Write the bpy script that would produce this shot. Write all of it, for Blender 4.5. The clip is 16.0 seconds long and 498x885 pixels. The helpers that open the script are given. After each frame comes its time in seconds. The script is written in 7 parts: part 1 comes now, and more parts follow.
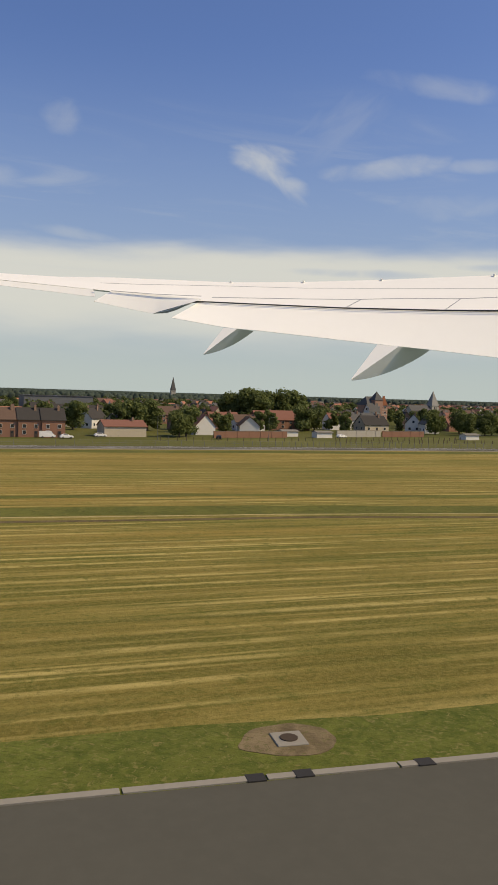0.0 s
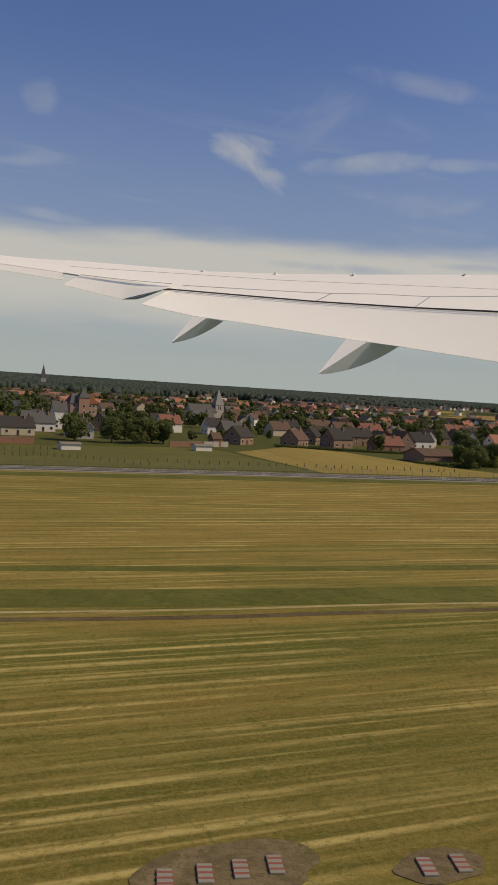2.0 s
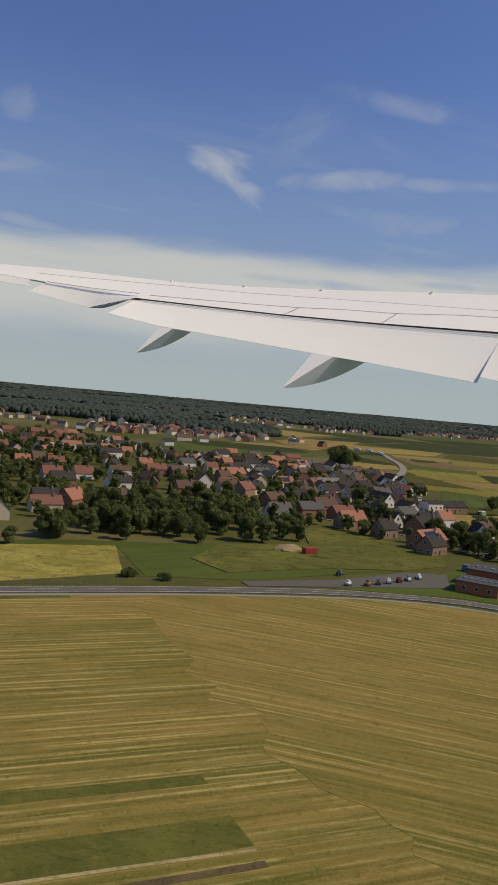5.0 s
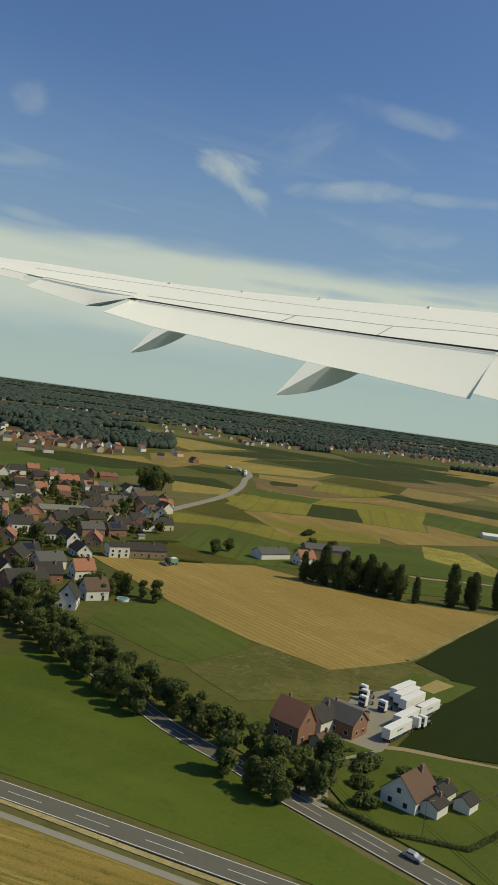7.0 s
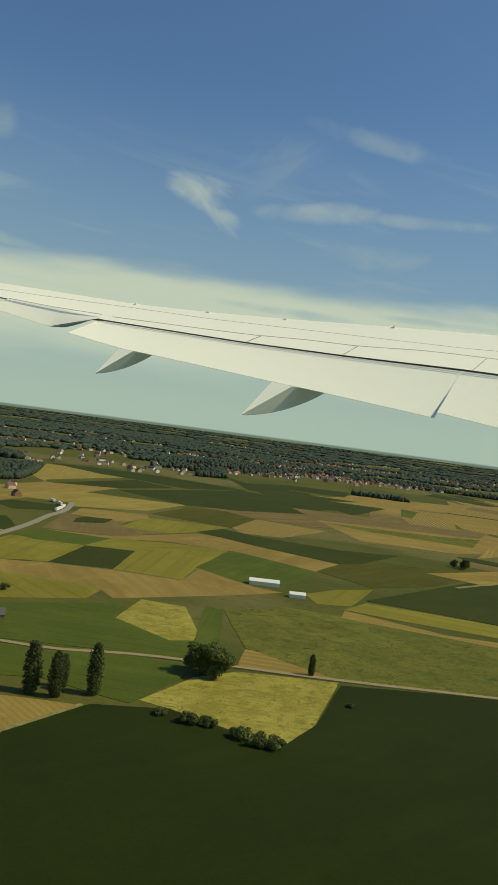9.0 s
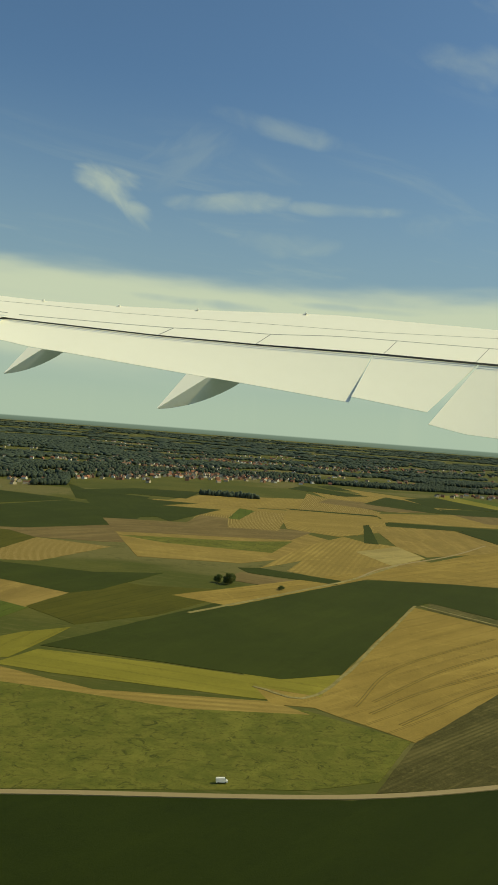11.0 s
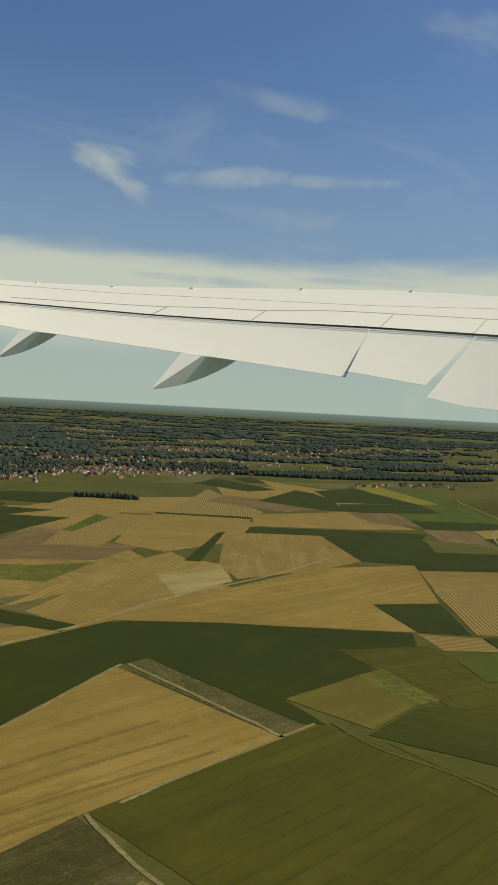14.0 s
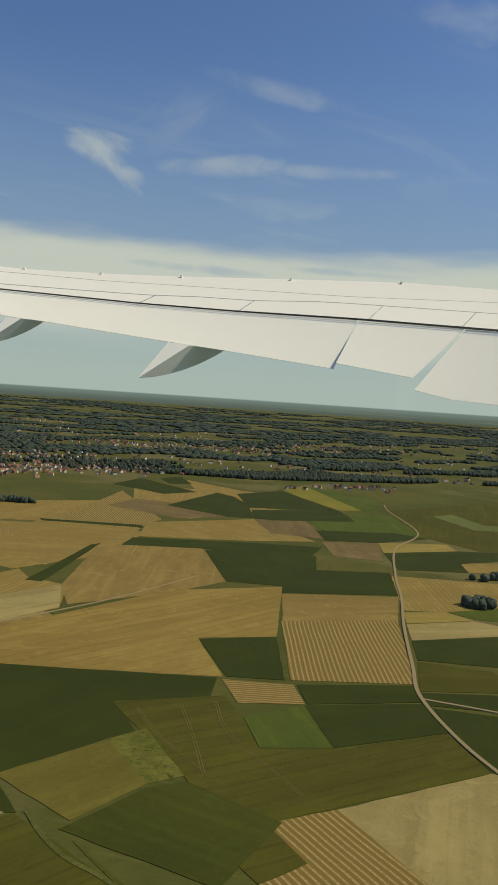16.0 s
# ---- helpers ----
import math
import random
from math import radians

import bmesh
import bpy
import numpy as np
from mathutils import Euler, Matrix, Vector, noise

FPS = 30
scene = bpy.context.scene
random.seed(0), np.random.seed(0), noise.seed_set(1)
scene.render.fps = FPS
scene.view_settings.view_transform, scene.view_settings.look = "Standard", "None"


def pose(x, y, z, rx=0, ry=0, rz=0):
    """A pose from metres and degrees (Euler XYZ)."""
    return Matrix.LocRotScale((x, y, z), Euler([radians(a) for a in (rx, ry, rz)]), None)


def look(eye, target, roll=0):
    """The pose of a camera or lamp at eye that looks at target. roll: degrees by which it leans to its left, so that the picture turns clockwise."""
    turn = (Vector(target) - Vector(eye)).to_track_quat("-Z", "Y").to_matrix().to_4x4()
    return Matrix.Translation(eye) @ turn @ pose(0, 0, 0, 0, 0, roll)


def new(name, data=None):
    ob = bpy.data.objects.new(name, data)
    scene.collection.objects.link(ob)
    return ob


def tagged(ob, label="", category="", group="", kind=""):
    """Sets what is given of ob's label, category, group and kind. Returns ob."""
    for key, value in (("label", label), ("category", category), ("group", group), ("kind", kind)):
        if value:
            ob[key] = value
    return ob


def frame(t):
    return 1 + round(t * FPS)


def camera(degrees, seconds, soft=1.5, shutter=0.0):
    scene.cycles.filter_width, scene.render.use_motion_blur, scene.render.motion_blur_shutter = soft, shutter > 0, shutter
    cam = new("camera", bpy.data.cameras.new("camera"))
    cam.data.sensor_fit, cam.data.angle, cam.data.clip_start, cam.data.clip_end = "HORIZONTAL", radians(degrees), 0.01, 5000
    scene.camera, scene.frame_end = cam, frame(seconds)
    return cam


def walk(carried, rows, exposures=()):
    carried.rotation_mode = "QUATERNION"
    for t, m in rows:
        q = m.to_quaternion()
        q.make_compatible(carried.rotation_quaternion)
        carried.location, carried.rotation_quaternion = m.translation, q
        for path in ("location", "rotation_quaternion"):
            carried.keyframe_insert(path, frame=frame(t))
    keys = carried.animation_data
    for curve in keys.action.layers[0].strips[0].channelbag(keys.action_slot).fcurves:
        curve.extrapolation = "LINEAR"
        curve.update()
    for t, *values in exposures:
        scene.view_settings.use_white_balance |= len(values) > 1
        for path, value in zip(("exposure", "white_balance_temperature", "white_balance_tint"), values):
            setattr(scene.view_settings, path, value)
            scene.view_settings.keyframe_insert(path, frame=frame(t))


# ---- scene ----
cam = camera(33.8, 16.0, soft=1.6)
# seconds, x, y, z, yaw, pitch, roll
PATH = [
    (0.0, 0.00, 0.00, 16.03, -19.00, -3.35, -1.70),
    (0.5, 36.32, -0.09, 18.88, -19.54, -3.62, -1.96),
    (1.0, 73.54, -0.35, 20.76, -19.96, -3.96, -2.63),
    (1.5, 111.65, -0.78, 23.15, -20.16, -5.08, -2.62),
    (2.0, 150.64, -1.36, 26.24, -20.98, -3.92, -3.73),
    (2.5, 190.50, -2.10, 29.90, -21.43, -2.78, -4.83),
    (3.0, 231.24, -2.98, 34.40, -22.35, -2.28, -5.14),
    (3.5, 272.82, -3.99, 39.44, -22.94, -2.50, -5.20),
    (3.7, 289.69, -4.43, 41.59, -22.77, -3.17, -4.60),
    (5.8, 474.45, -10.17, 68.58, -23.29, -2.51, -6.86),
    (6.0, 492.74, -10.81, 71.52, -23.18, -2.70, -7.88),
    (6.5, 538.92, -12.47, 79.10, -23.42, -2.35, -7.66),
    (7.0, 585.75, -14.22, 87.00, -23.11, -2.55, -7.85),
    (7.5, 633.19, -16.03, 95.18, -22.86, -2.26, -8.02),
    (8.0, 681.19, -17.92, 103.60, -22.50, -2.07, -7.26),
    (8.5, 729.70, -19.86, 112.23, -22.30, -1.31, -8.04),
    (9.0, 778.66, -21.85, 121.03, -25.11, -0.89, -7.43),
    (9.5, 828.04, -23.89, 129.95, -28.68, -1.35, -5.07),
    (10.0, 877.75, -25.96, 138.98, -30.32, -1.16, -4.81),
    (10.2, 897.72, -26.80, 142.61, -30.18, -0.87, -4.37),
    (12.3, 1108.97, -35.74, 180.67, -31.10, -1.75, -5.04),
    (12.5, 1129.13, -36.59, 184.23, -30.89, -2.38, -3.73),
    (13.0, 1179.45, -38.72, 193.05, -31.15, -1.94, -3.83),
    (13.5, 1229.61, -40.83, 201.70, -30.97, -2.00, -3.93),
    (14.0, 1279.50, -42.91, 210.16, -30.19, -2.61, -3.01),
    (14.5, 1329.04, -44.97, 218.40, -30.76, -1.82, -4.88),
    (15.0, 1378.13, -46.98, 226.36, -30.59, -1.70, -3.82),
    (15.5, 1426.69, -48.94, 234.04, -30.50, -1.90, -3.50),
    (16.0, 1474.60, -50.85, 241.39, -30.73, -3.29, -3.78),
]
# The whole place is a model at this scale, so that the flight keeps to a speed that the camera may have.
K = 0.15
walk(cam, [(t, pose(x * K, y * K, z * K, 90 + p, r, yw)) for t, x, y, z, yw, p, r in PATH],
     exposures=[(0.0, 0.34, 8350, 12), (0.6, 0.16, 8450, 13), (1.2, 0.03, 8450, 14), (2.5, -0.06, 8350, 14), (3.7, -0.04, 8150, 15), (5.8, 0.08, 7550, 7), (7.0, 0.14, 8150, -4), (9.0, 0.14, 9050, -12), (10.0, 0.22, 10950, -19), (10.6, 0.22, 10750, -18), (12.5, 0.12, 8850, -7), (14.0, 0.10, 8650, -2), (16.0, 0.10, 8350, 0)])

# ---- light: a clear summer afternoon, sun behind and to the front of the aircraft ----
SUN_AZ, SUN_EL = radians(117), radians(46)
world = bpy.data.worlds.new("world")
scene.world = world
world.use_nodes = True


def build_sky():
    nt = world.node_tree
    nt.nodes.clear()
    N, L = nt.nodes.new, nt.links.new

    def math_node(op, a, b=None, c=None, clamp=False):
        n = N("ShaderNodeMath")
        n.operation, n.use_clamp = op, clamp
        for i, v in enumerate((a, b, c)):
            if v is None:
                continue
            if isinstance(v, (int, float)):
                n.inputs[i].default_value = v
            else:
                L(v, n.inputs[i])
        return n.outputs[0]

    def mix(fac, a, b):
        n = N("ShaderNodeMix")
        n.data_type = "RGBA"
        L(fac, n.inputs[0]) if not isinstance(fac, (int, float)) else None
        for sock, v in ((n.inputs[6], a), (n.inputs[7], b)):
            if isinstance(v, tuple):
                sock.default_value = (*v, 1)
            else:
                L(v, sock)
        return n.outputs[2]

    def step(v, lo, hi):
        n = N("ShaderNodeMapRange")
        n.interpolation_type = "SMOOTHSTEP"
        n.inputs[1].default_value, n.inputs[2].default_value = lo, hi
        L(v, n.inputs[0])
        return n.outputs[0]

    co = N("ShaderNodeTexCoord").outputs["Generated"]
    sep = N("ShaderNodeSeparateXYZ")
    L(co, sep.inputs[0])
    x, y, z = sep.outputs
    sky = N("ShaderNodeTexSky")
    sky.sky_type, sky.sun_disc = "NISHITA", False
    sky.sun_elevation, sky.sun_rotation = SUN_EL, SUN_AZ
    sky.air_density, sky.dust_density, sky.ozone_density = SKY_AIR, SKY_DUST, 2.0
    sky_col = sky.outputs[0]
    tint = N("ShaderNodeMix")
    tint.data_type, tint.blend_type = "RGBA", "MULTIPLY"
    tint.inputs[0].default_value = 1
    L(sky_col, tint.inputs[6])
    tint.inputs[7].default_value = (*SKY_TINT, 1)
    sky_col = tint.outputs[2]

    # high cirrus, on a plane far above
    zc = math_node("MAXIMUM", z, 0.09)
    px, py = math_node("DIVIDE", x, zc), math_node("DIVIDE", y, zc)

    def noise_at(sx, sy, scale, detail, off=0.0, rough=0.55, dist=0.0):
        c = N("ShaderNodeCombineXYZ")
        L(math_node("MULTIPLY", px, sx), c.inputs[0])
        L(math_node("MULTIPLY", py, sy), c.inputs[1])
        c.inputs[2].default_value = off
        n = N("ShaderNodeTexNoise")
        n.inputs["Scale"].default_value, n.inputs["Detail"].default_value = scale, detail
        n.inputs["Roughness"].default_value, n.inputs["Distortion"].default_value = rough, dist
        L(c.outputs[0], n.inputs["Vector"])
        return n.outputs[0]

    streak = step(noise_at(0.9, 2.2, 0.75, 7, 3.7, 0.6, 1.2), 0.50, 0.82)
    veil = step(noise_at(0.35, 0.6, 0.6, 5, 8.1, 0.55, 0.6), 0.40, 0.75)
    cloud = math_node("MULTIPLY", math_node("MULTIPLY", streak, veil), 0.45)
    flat = N("ShaderNodeVectorMath")
    flat.operation = "MULTIPLY"
    flat.inputs[1].default_value = (5.0, 5.0, 26.0)
    L(co, flat.inputs[0])
    drift = N("ShaderNodeTexNoise")
    drift.inputs["Scale"].default_value, drift.inputs["Detail"].default_value = 1.0, 5
    L(flat.outputs[0], drift.inputs["Vector"])
    uneven = math_node("MULTIPLY", math_node("SUBTRACT", drift.outputs[0], 0.5), 0.05)
    low = math_node("SUBTRACT", 1.0, step(math_node("ADD", z, uneven), 0.150, 0.186))
    sheet = math_node("MULTIPLY", low, step(noise_at(0.10, 0.32, 1.0, 4, 1.3, 0.5, 0.4), 0.10, 0.50))
    sheet = math_node("MULTIPLY", sheet, step(math_node("ADD", z, uneven), 0.035, 0.105))
    # one small bright puff of cirrus
    def puff(az, el, ra, re, tilt):
        dx = math_node("SUBTRACT", math_node("ARCTAN2", x, y), az)
        de = math_node("SUBTRACT", z, el)
        dd = math_node("ADD", de, math_node("MULTIPLY", dx, tilt))
        q = math_node("ADD", math_node("POWER", math_node("ABSOLUTE", math_node("DIVIDE", dx, ra)), 2.0),
                      math_node("POWER", math_node("ABSOLUTE", math_node("DIVIDE", dd, re)), 2.0))
        c = N("ShaderNodeCombineXYZ")
        L(math_node("MULTIPLY", dx, 13.0), c.inputs[0]), L(math_node("MULTIPLY", dd, 26.0), c.inputs[1])
        c.inputs[2].default_value = az * 31
        n = N("ShaderNodeTexNoise")
        n.inputs["Scale"].default_value, n.inputs["Detail"].default_value = 1.4, 5
        n.inputs["Roughness"].default_value, n.inputs["Distortion"].default_value = 0.5, 0.35
        L(c.outputs[0], n.inputs["Vector"])
        return step(math_node("SUBTRACT", n.outputs[0], math_node("MULTIPLY", q, 0.34)), 0.10, 0.74)
    for p in PUFFS:
        cloud = math_node("MAXIMUM", cloud, math_node("MULTIPLY", puff(*p[:5]), p[5]))
    # two thin grey wisps lie across the bank
    for az, el, ra, re in ((0.47, 0.146, 0.10, 0.006), (0.64, 0.152, 0.10, 0.005)):
        sheet = math_node("MULTIPLY", sheet, math_node("SUBTRACT", 1.0, math_node("MULTIPLY", puff(az, el, ra, re, 0.03), 0.45)))
    cover = math_node("MAXIMUM", math_node("MULTIPLY", cloud, 0.62), math_node("MULTIPLY", sheet, 0.86), clamp=True)
    haze = math_node("MULTIPLY", math_node("SUBTRACT", 1.0, step(z, 0.0, 0.15)), 0.85)
    thin = math_node("MULTIPLY", math_node("SUBTRACT", 1.0, step(z, 0.08, 0.40)), 0.72)
    col = mix(cover, mix(haze, mix(thin, sky_col, SKY_MILK), SKY_HAZE), CLOUD)

    # the land past the modelled fields, out to the true horizon, with painted haze
    down = math_node("MAXIMUM", math_node("MULTIPLY", z, -1.0), 0.004)
    gx, gy = math_node("DIVIDE", x, down), math_node("DIVIDE", y, down)
    c = N("ShaderNodeCombineXYZ")
    L(gx, c.inputs[0]), L(gy, c.inputs[1])
    n1 = N("ShaderNodeTexNoise")
    n1.inputs["Scale"].default_value, n1.inputs["Detail"].default_value = 0.07, 6
    L(c.outputs[0], n1.inputs["Vector"])
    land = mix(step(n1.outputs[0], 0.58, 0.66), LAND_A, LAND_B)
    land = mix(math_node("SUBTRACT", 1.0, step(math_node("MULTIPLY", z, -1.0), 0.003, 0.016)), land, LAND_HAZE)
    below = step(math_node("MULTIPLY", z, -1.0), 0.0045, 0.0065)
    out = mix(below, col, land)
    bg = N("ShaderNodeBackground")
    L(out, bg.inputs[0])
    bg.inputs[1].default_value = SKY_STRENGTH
    L(bg.outputs[0], N("ShaderNodeOutputWorld").inputs[0])


SKY_STRENGTH, SKY_AIR, SKY_DUST, SKY_TINT = 0.102, 1.0, 1.2, (0.50, 0.70, 1.13)
CLOUD, SKY_HAZE, SKY_MILK = (4.9, 5.5, 5.8), (3.5, 4.5, 5.0), (2.1, 3.1, 4.9)
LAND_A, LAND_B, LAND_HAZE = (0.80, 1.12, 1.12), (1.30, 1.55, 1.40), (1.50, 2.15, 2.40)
PUFFS = [(0.342, 0.270, 0.040, 0.021, 0.2, 0.95), (0.352, 0.257, 0.040, 0.013, 0.85, 0.95), (0.378, 0.243, 0.026, 0.011, 0.2, 0.75), (0.49, 0.261, 0.075, 0.013, -0.05, 0.68),
         (0.60, 0.262, 0.12, 0.008, 0.0, 0.42), (0.56, 0.222, 0.07, 0.016, 0.0, 0.34), (0.55, 0.342, 0.08, 0.014, 0.15, 0.36), (0.43, 0.305, 0.06, 0.03, -0.5, 0.22), (0.13, 0.178, 0.08, 0.008, 0.12, 0.40),
         (0.105, 0.303, 0.026, 0.020, 0.0, 0.34), (0.02, 0.235, 0.05, 0.014, 0.0, 0.40), (0.80, 0.40, 0.10, 0.022, 0.2, 0.34), (0.86, 0.45, 0.12, 0.03, 0.3, 0.36)]
build_sky()

sun = new("sun", bpy.data.lights.new("sun", "SUN"))
sun.data.energy, sun.data.angle, sun.data.color = 2.9, radians(0.6), (1.0, 0.90, 0.70)
sun_way = Vector((math.sin(SUN_AZ) * math.cos(SUN_EL), math.cos(SUN_AZ) * math.cos(SUN_EL), math.sin(SUN_EL)))
sun.matrix_world = look(sun_way * 900, (0, 0, 0))


# ---- materials ----
class Mat:
    """A node material with a few helpers."""

    def __init__(self, name, rough=0.9, metal=0.0, spec=0.3):
        self.m = bpy.data.materials.new(name)
        self.m.use_nodes = True
        self.nt = self.m.node_tree
        self.bsdf = self.nt.nodes["Principled BSDF"]
        self.bsdf.inputs["Roughness"].default_value = rough
        self.bsdf.inputs["Metallic"].default_value = metal
        self.bsdf.inputs["Specular IOR Level"].default_value = spec
        self.geo = self.nt.nodes.new("ShaderNodeNewGeometry")
        real = self.nt.nodes.new("ShaderNodeVectorMath")
        real.operation = "SCALE"
        real.inputs["Scale"].default_value = 1 / K
        self.nt.links.new(self.geo.outputs["Position"], real.inputs[0])
        self.here = real.outputs[0]

    def put(self, a, b):
        self.nt.links.new(a, b)

    def place(self, scale=(1, 1, 1), angle=0.0, space="world"):
        n = self.nt.nodes.new("ShaderNodeMapping")
        if space == "world":
            src = self.here
        else:
            src = self.nt.nodes.new("ShaderNodeTexCoord").outputs["Object"]
        self.put(src, n.inputs[0])
        n.inputs["Rotation"].default_value = (0, 0, angle)
        k = self.nt.nodes.new("ShaderNodeVectorMath")
        k.operation = "MULTIPLY"
        k.inputs[1].default_value = scale
        self.put(n.outputs[0], k.inputs[0])
        return k.outputs[0]

    def noise(self, scale, detail=4, rough=0.55, co=None, dist=0.0):
        n = self.nt.nodes.new("ShaderNodeTexNoise")
        n.inputs["Scale"].default_value, n.inputs["Detail"].default_value = scale, detail
        n.inputs["Roughness"].default_value, n.inputs["Distortion"].default_value = rough, dist
        self.put(co if co else self.here, n.inputs["Vector"])
        return n.outputs[0]

    def wave(self, period, angle=0.0, dist=2.0, dscale=0.3):
        n = self.nt.nodes.new("ShaderNodeTexWave")
        n.bands_direction = "X"
        n.inputs["Scale"].default_value = math.pi / 10 / period * 2
        n.inputs["Distortion"].default_value, n.inputs["Detail"].default_value = dist, 2
        n.inputs["Detail Scale"].default_value = dscale
        self.put(self.place((1, 1, 1), angle), n.inputs["Vector"])
        return n.outputs[1]

    def step(self, v, lo, hi, a=0.0, b=1.0):
        n = self.nt.nodes.new("ShaderNodeMapRange")
        for i, w in enumerate((lo, hi, a, b)):
            n.inputs[i + 1].default_value = w
        self.put(v, n.inputs[0])
        return n.outputs[0]

    def times(self, a, b):
        n = self.nt.nodes.new("ShaderNodeMath")
        n.operation = "MULTIPLY"
        for s, v in zip(n.inputs, (a, b)):
            if isinstance(v, (int, float)):
                s.default_value = v
            else:
                self.put(v, s)
        return n.outputs[0]

    def mix(self, fac, a, b, blend="MIX"):
        n = self.nt.nodes.new("ShaderNodeMix")
        n.data_type, n.blend_type = "RGBA", blend
        if isinstance(fac, (int, float)):
            n.inputs[0].default_value = fac
        else:
            self.put(fac, n.inputs[0])
        for s, v in ((n.inputs[6], a), (n.inputs[7], b)):
            if isinstance(v, tuple):
                s.default_value = (*v, 1)
            else:
                self.put(v, s)
        return n.outputs[2]

    def color(self, c):
        if isinstance(c, tuple):
            self.bsdf.inputs["Base Color"].default_value = (*c, 1)
        else:
            self.put(c, self.bsdf.inputs["Base Color"])
        return self

    def bump(self, v, strength=0.5, distance=0.1):
        n = self.nt.nodes.new("ShaderNodeBump")
        n.inputs["Strength"].default_value, n.inputs["Distance"].default_value = strength, distance * K
        self.put(v, n.inputs["Height"])
        self.put(n.outputs[0], self.bsdf.inputs["Normal"])
        return self


def scaled(c, k):
    return tuple(min(1.0, v * k) for v in c)


def crop_material(name, base, other, angle=0.0, row=3.0, row_depth=0.25, tram=0.0, patch=0.012, bump=0.25, swath=None, worn=0.5, band=0.0):
    """A crop or stubble: patches tens of metres wide, rows along the tilling, fine grain, paired wheel tracks."""
    m = Mat(name, 0.95, spec=0.12)
    big = m.step(m.noise(patch, 5, 0.6, dist=0.8), 0.36, 0.64)
    c = m.mix(big, base, other)
    streaks = m.noise(1.0, 4, 0.62, m.place((1.0 / row, 0.014, 1), angle))
    c = m.mix(m.step(streaks, 0.35, 0.7, 0, row_depth), c, scaled(base, 0.55))
    wide = m.noise(1.0, 4, 0.6, m.place((0.045, 0.005, 1), angle), 0.8)
    c = m.mix(m.step(wide, 0.42, 0.66, 0, worn), c, scaled(base, 0.70))
    c = m.mix(m.step(wide, 0.30, 0.46, worn * 0.8, 0), c, scaled(other, 1.22))
    c = m.mix(m.step(m.noise(patch * 0.35, 5, 0.6, dist=1.0), 0.45, 0.7, 0, 0.6), c, scaled(base, 0.74))
    c = m.mix(m.step(m.noise(patch * 2.6, 6, 0.68, dist=1.8), 0.54, 0.74, 0, worn), c, scaled(other, 1.28))
    c = m.mix(m.step(m.noise(patch * 4.5, 6, 0.7, dist=1.2), 0.60, 0.72, 0, worn * 0.8), c, scaled(base, 0.62))
    if band:
        c = m.mix(m.times(m.step(m.wave(band, angle, 1.6, 0.05), 0.3, 0.8), m.step(m.noise(0.012, 3), 0.35, 0.6, 0.3, 0.7)), c, scaled(base, 0.66))
    fine = m.noise(0.9, 6, 0.75)
    c = m.mix(m.step(fine, 0.3, 0.75, 0, 0.35), c, scaled(other, 1.45))
    c = m.mix(m.step(m.noise(0.16, 5, 0.7), 0.56, 0.75, 0, 0.45), c, scaled(base, 0.58))
    if tram:
        w = m.wave(tram, angle, 2.2, 0.02)
        pair = m.times(m.step(w, 0.955, 0.975), m.step(w, 0.994, 0.986))
        c = m.mix(m.times(pair, m.step(m.noise(0.015, 4), 0.35, 0.6, 0.1, 0.75)), c, scaled(base, 0.38))
    if swath:
        w = m.step(m.wave(swath, angle, 2.5, 0.12), 0.58, 0.84)
        c = m.mix(w, scaled(base, 0.92), c)
        c = m.mix(m.times(w, m.step(fine, 0.35, 0.7)), c, (0.44, 0.34, 0.15))
    m.color(c)
    return m.bump(fine, bump, 0.25).m


def rough_material(name, a, b, c3, scale=0.06):
    """Uneven grass and weeds: drifts, tussocks, pale worn spots."""
    m = Mat(name, 0.95, spec=0.1)
    c = m.mix(m.step(m.noise(scale, 6, 0.68, dist=1.2), 0.42, 0.58), a, b)
    c = m.mix(m.step(m.noise(scale * 0.4, 5, 0.65, dist=1.0), 0.5, 0.62, 0, 0.7), c, scaled(b, 1.35))
    c = m.mix(m.step(m.noise(scale * 2.4, 6, 0.72, dist=1.6), 0.54, 0.64), c, c3)
    c = m.mix(m.step(m.noise(1.0, 5, 0.7, m.place((scale * 1.2, scale * 7, 1), 0.5)), 0.55, 0.68, 0, 0.7), c, scaled(a, 0.6))
    c = m.mix(m.step(m.noise(scale * 9, 5, 0.75, dist=0.6), 0.56, 0.66, 0, 0.8), c, scaled(a, 0.45))
    fine = m.noise(1.4, 5, 0.75)
    c = m.mix(m.step(fine, 0.3, 0.75, 0, 0.4), c, scaled(b, 1.5))
    return m.color(c).bump(fine, 0.35, 0.3).m


CROPS = {}


def crop(kind, angle=0.0):
    """Material, crop height and label of a kind of field; each tilling direction has its own material."""
    key = (kind, round(angle, 2))
    if key not in CROPS:
        b, o, kw = CROP_COLOURS[kind]
        if kind in ("rough", "weeds", "pasture", "scrub"):
            CROPS[key] = rough_material(kind, *b)
        else:
            CROPS[key] = crop_material(kind, b, o, angle=angle, **kw)
    return CROPS[key]


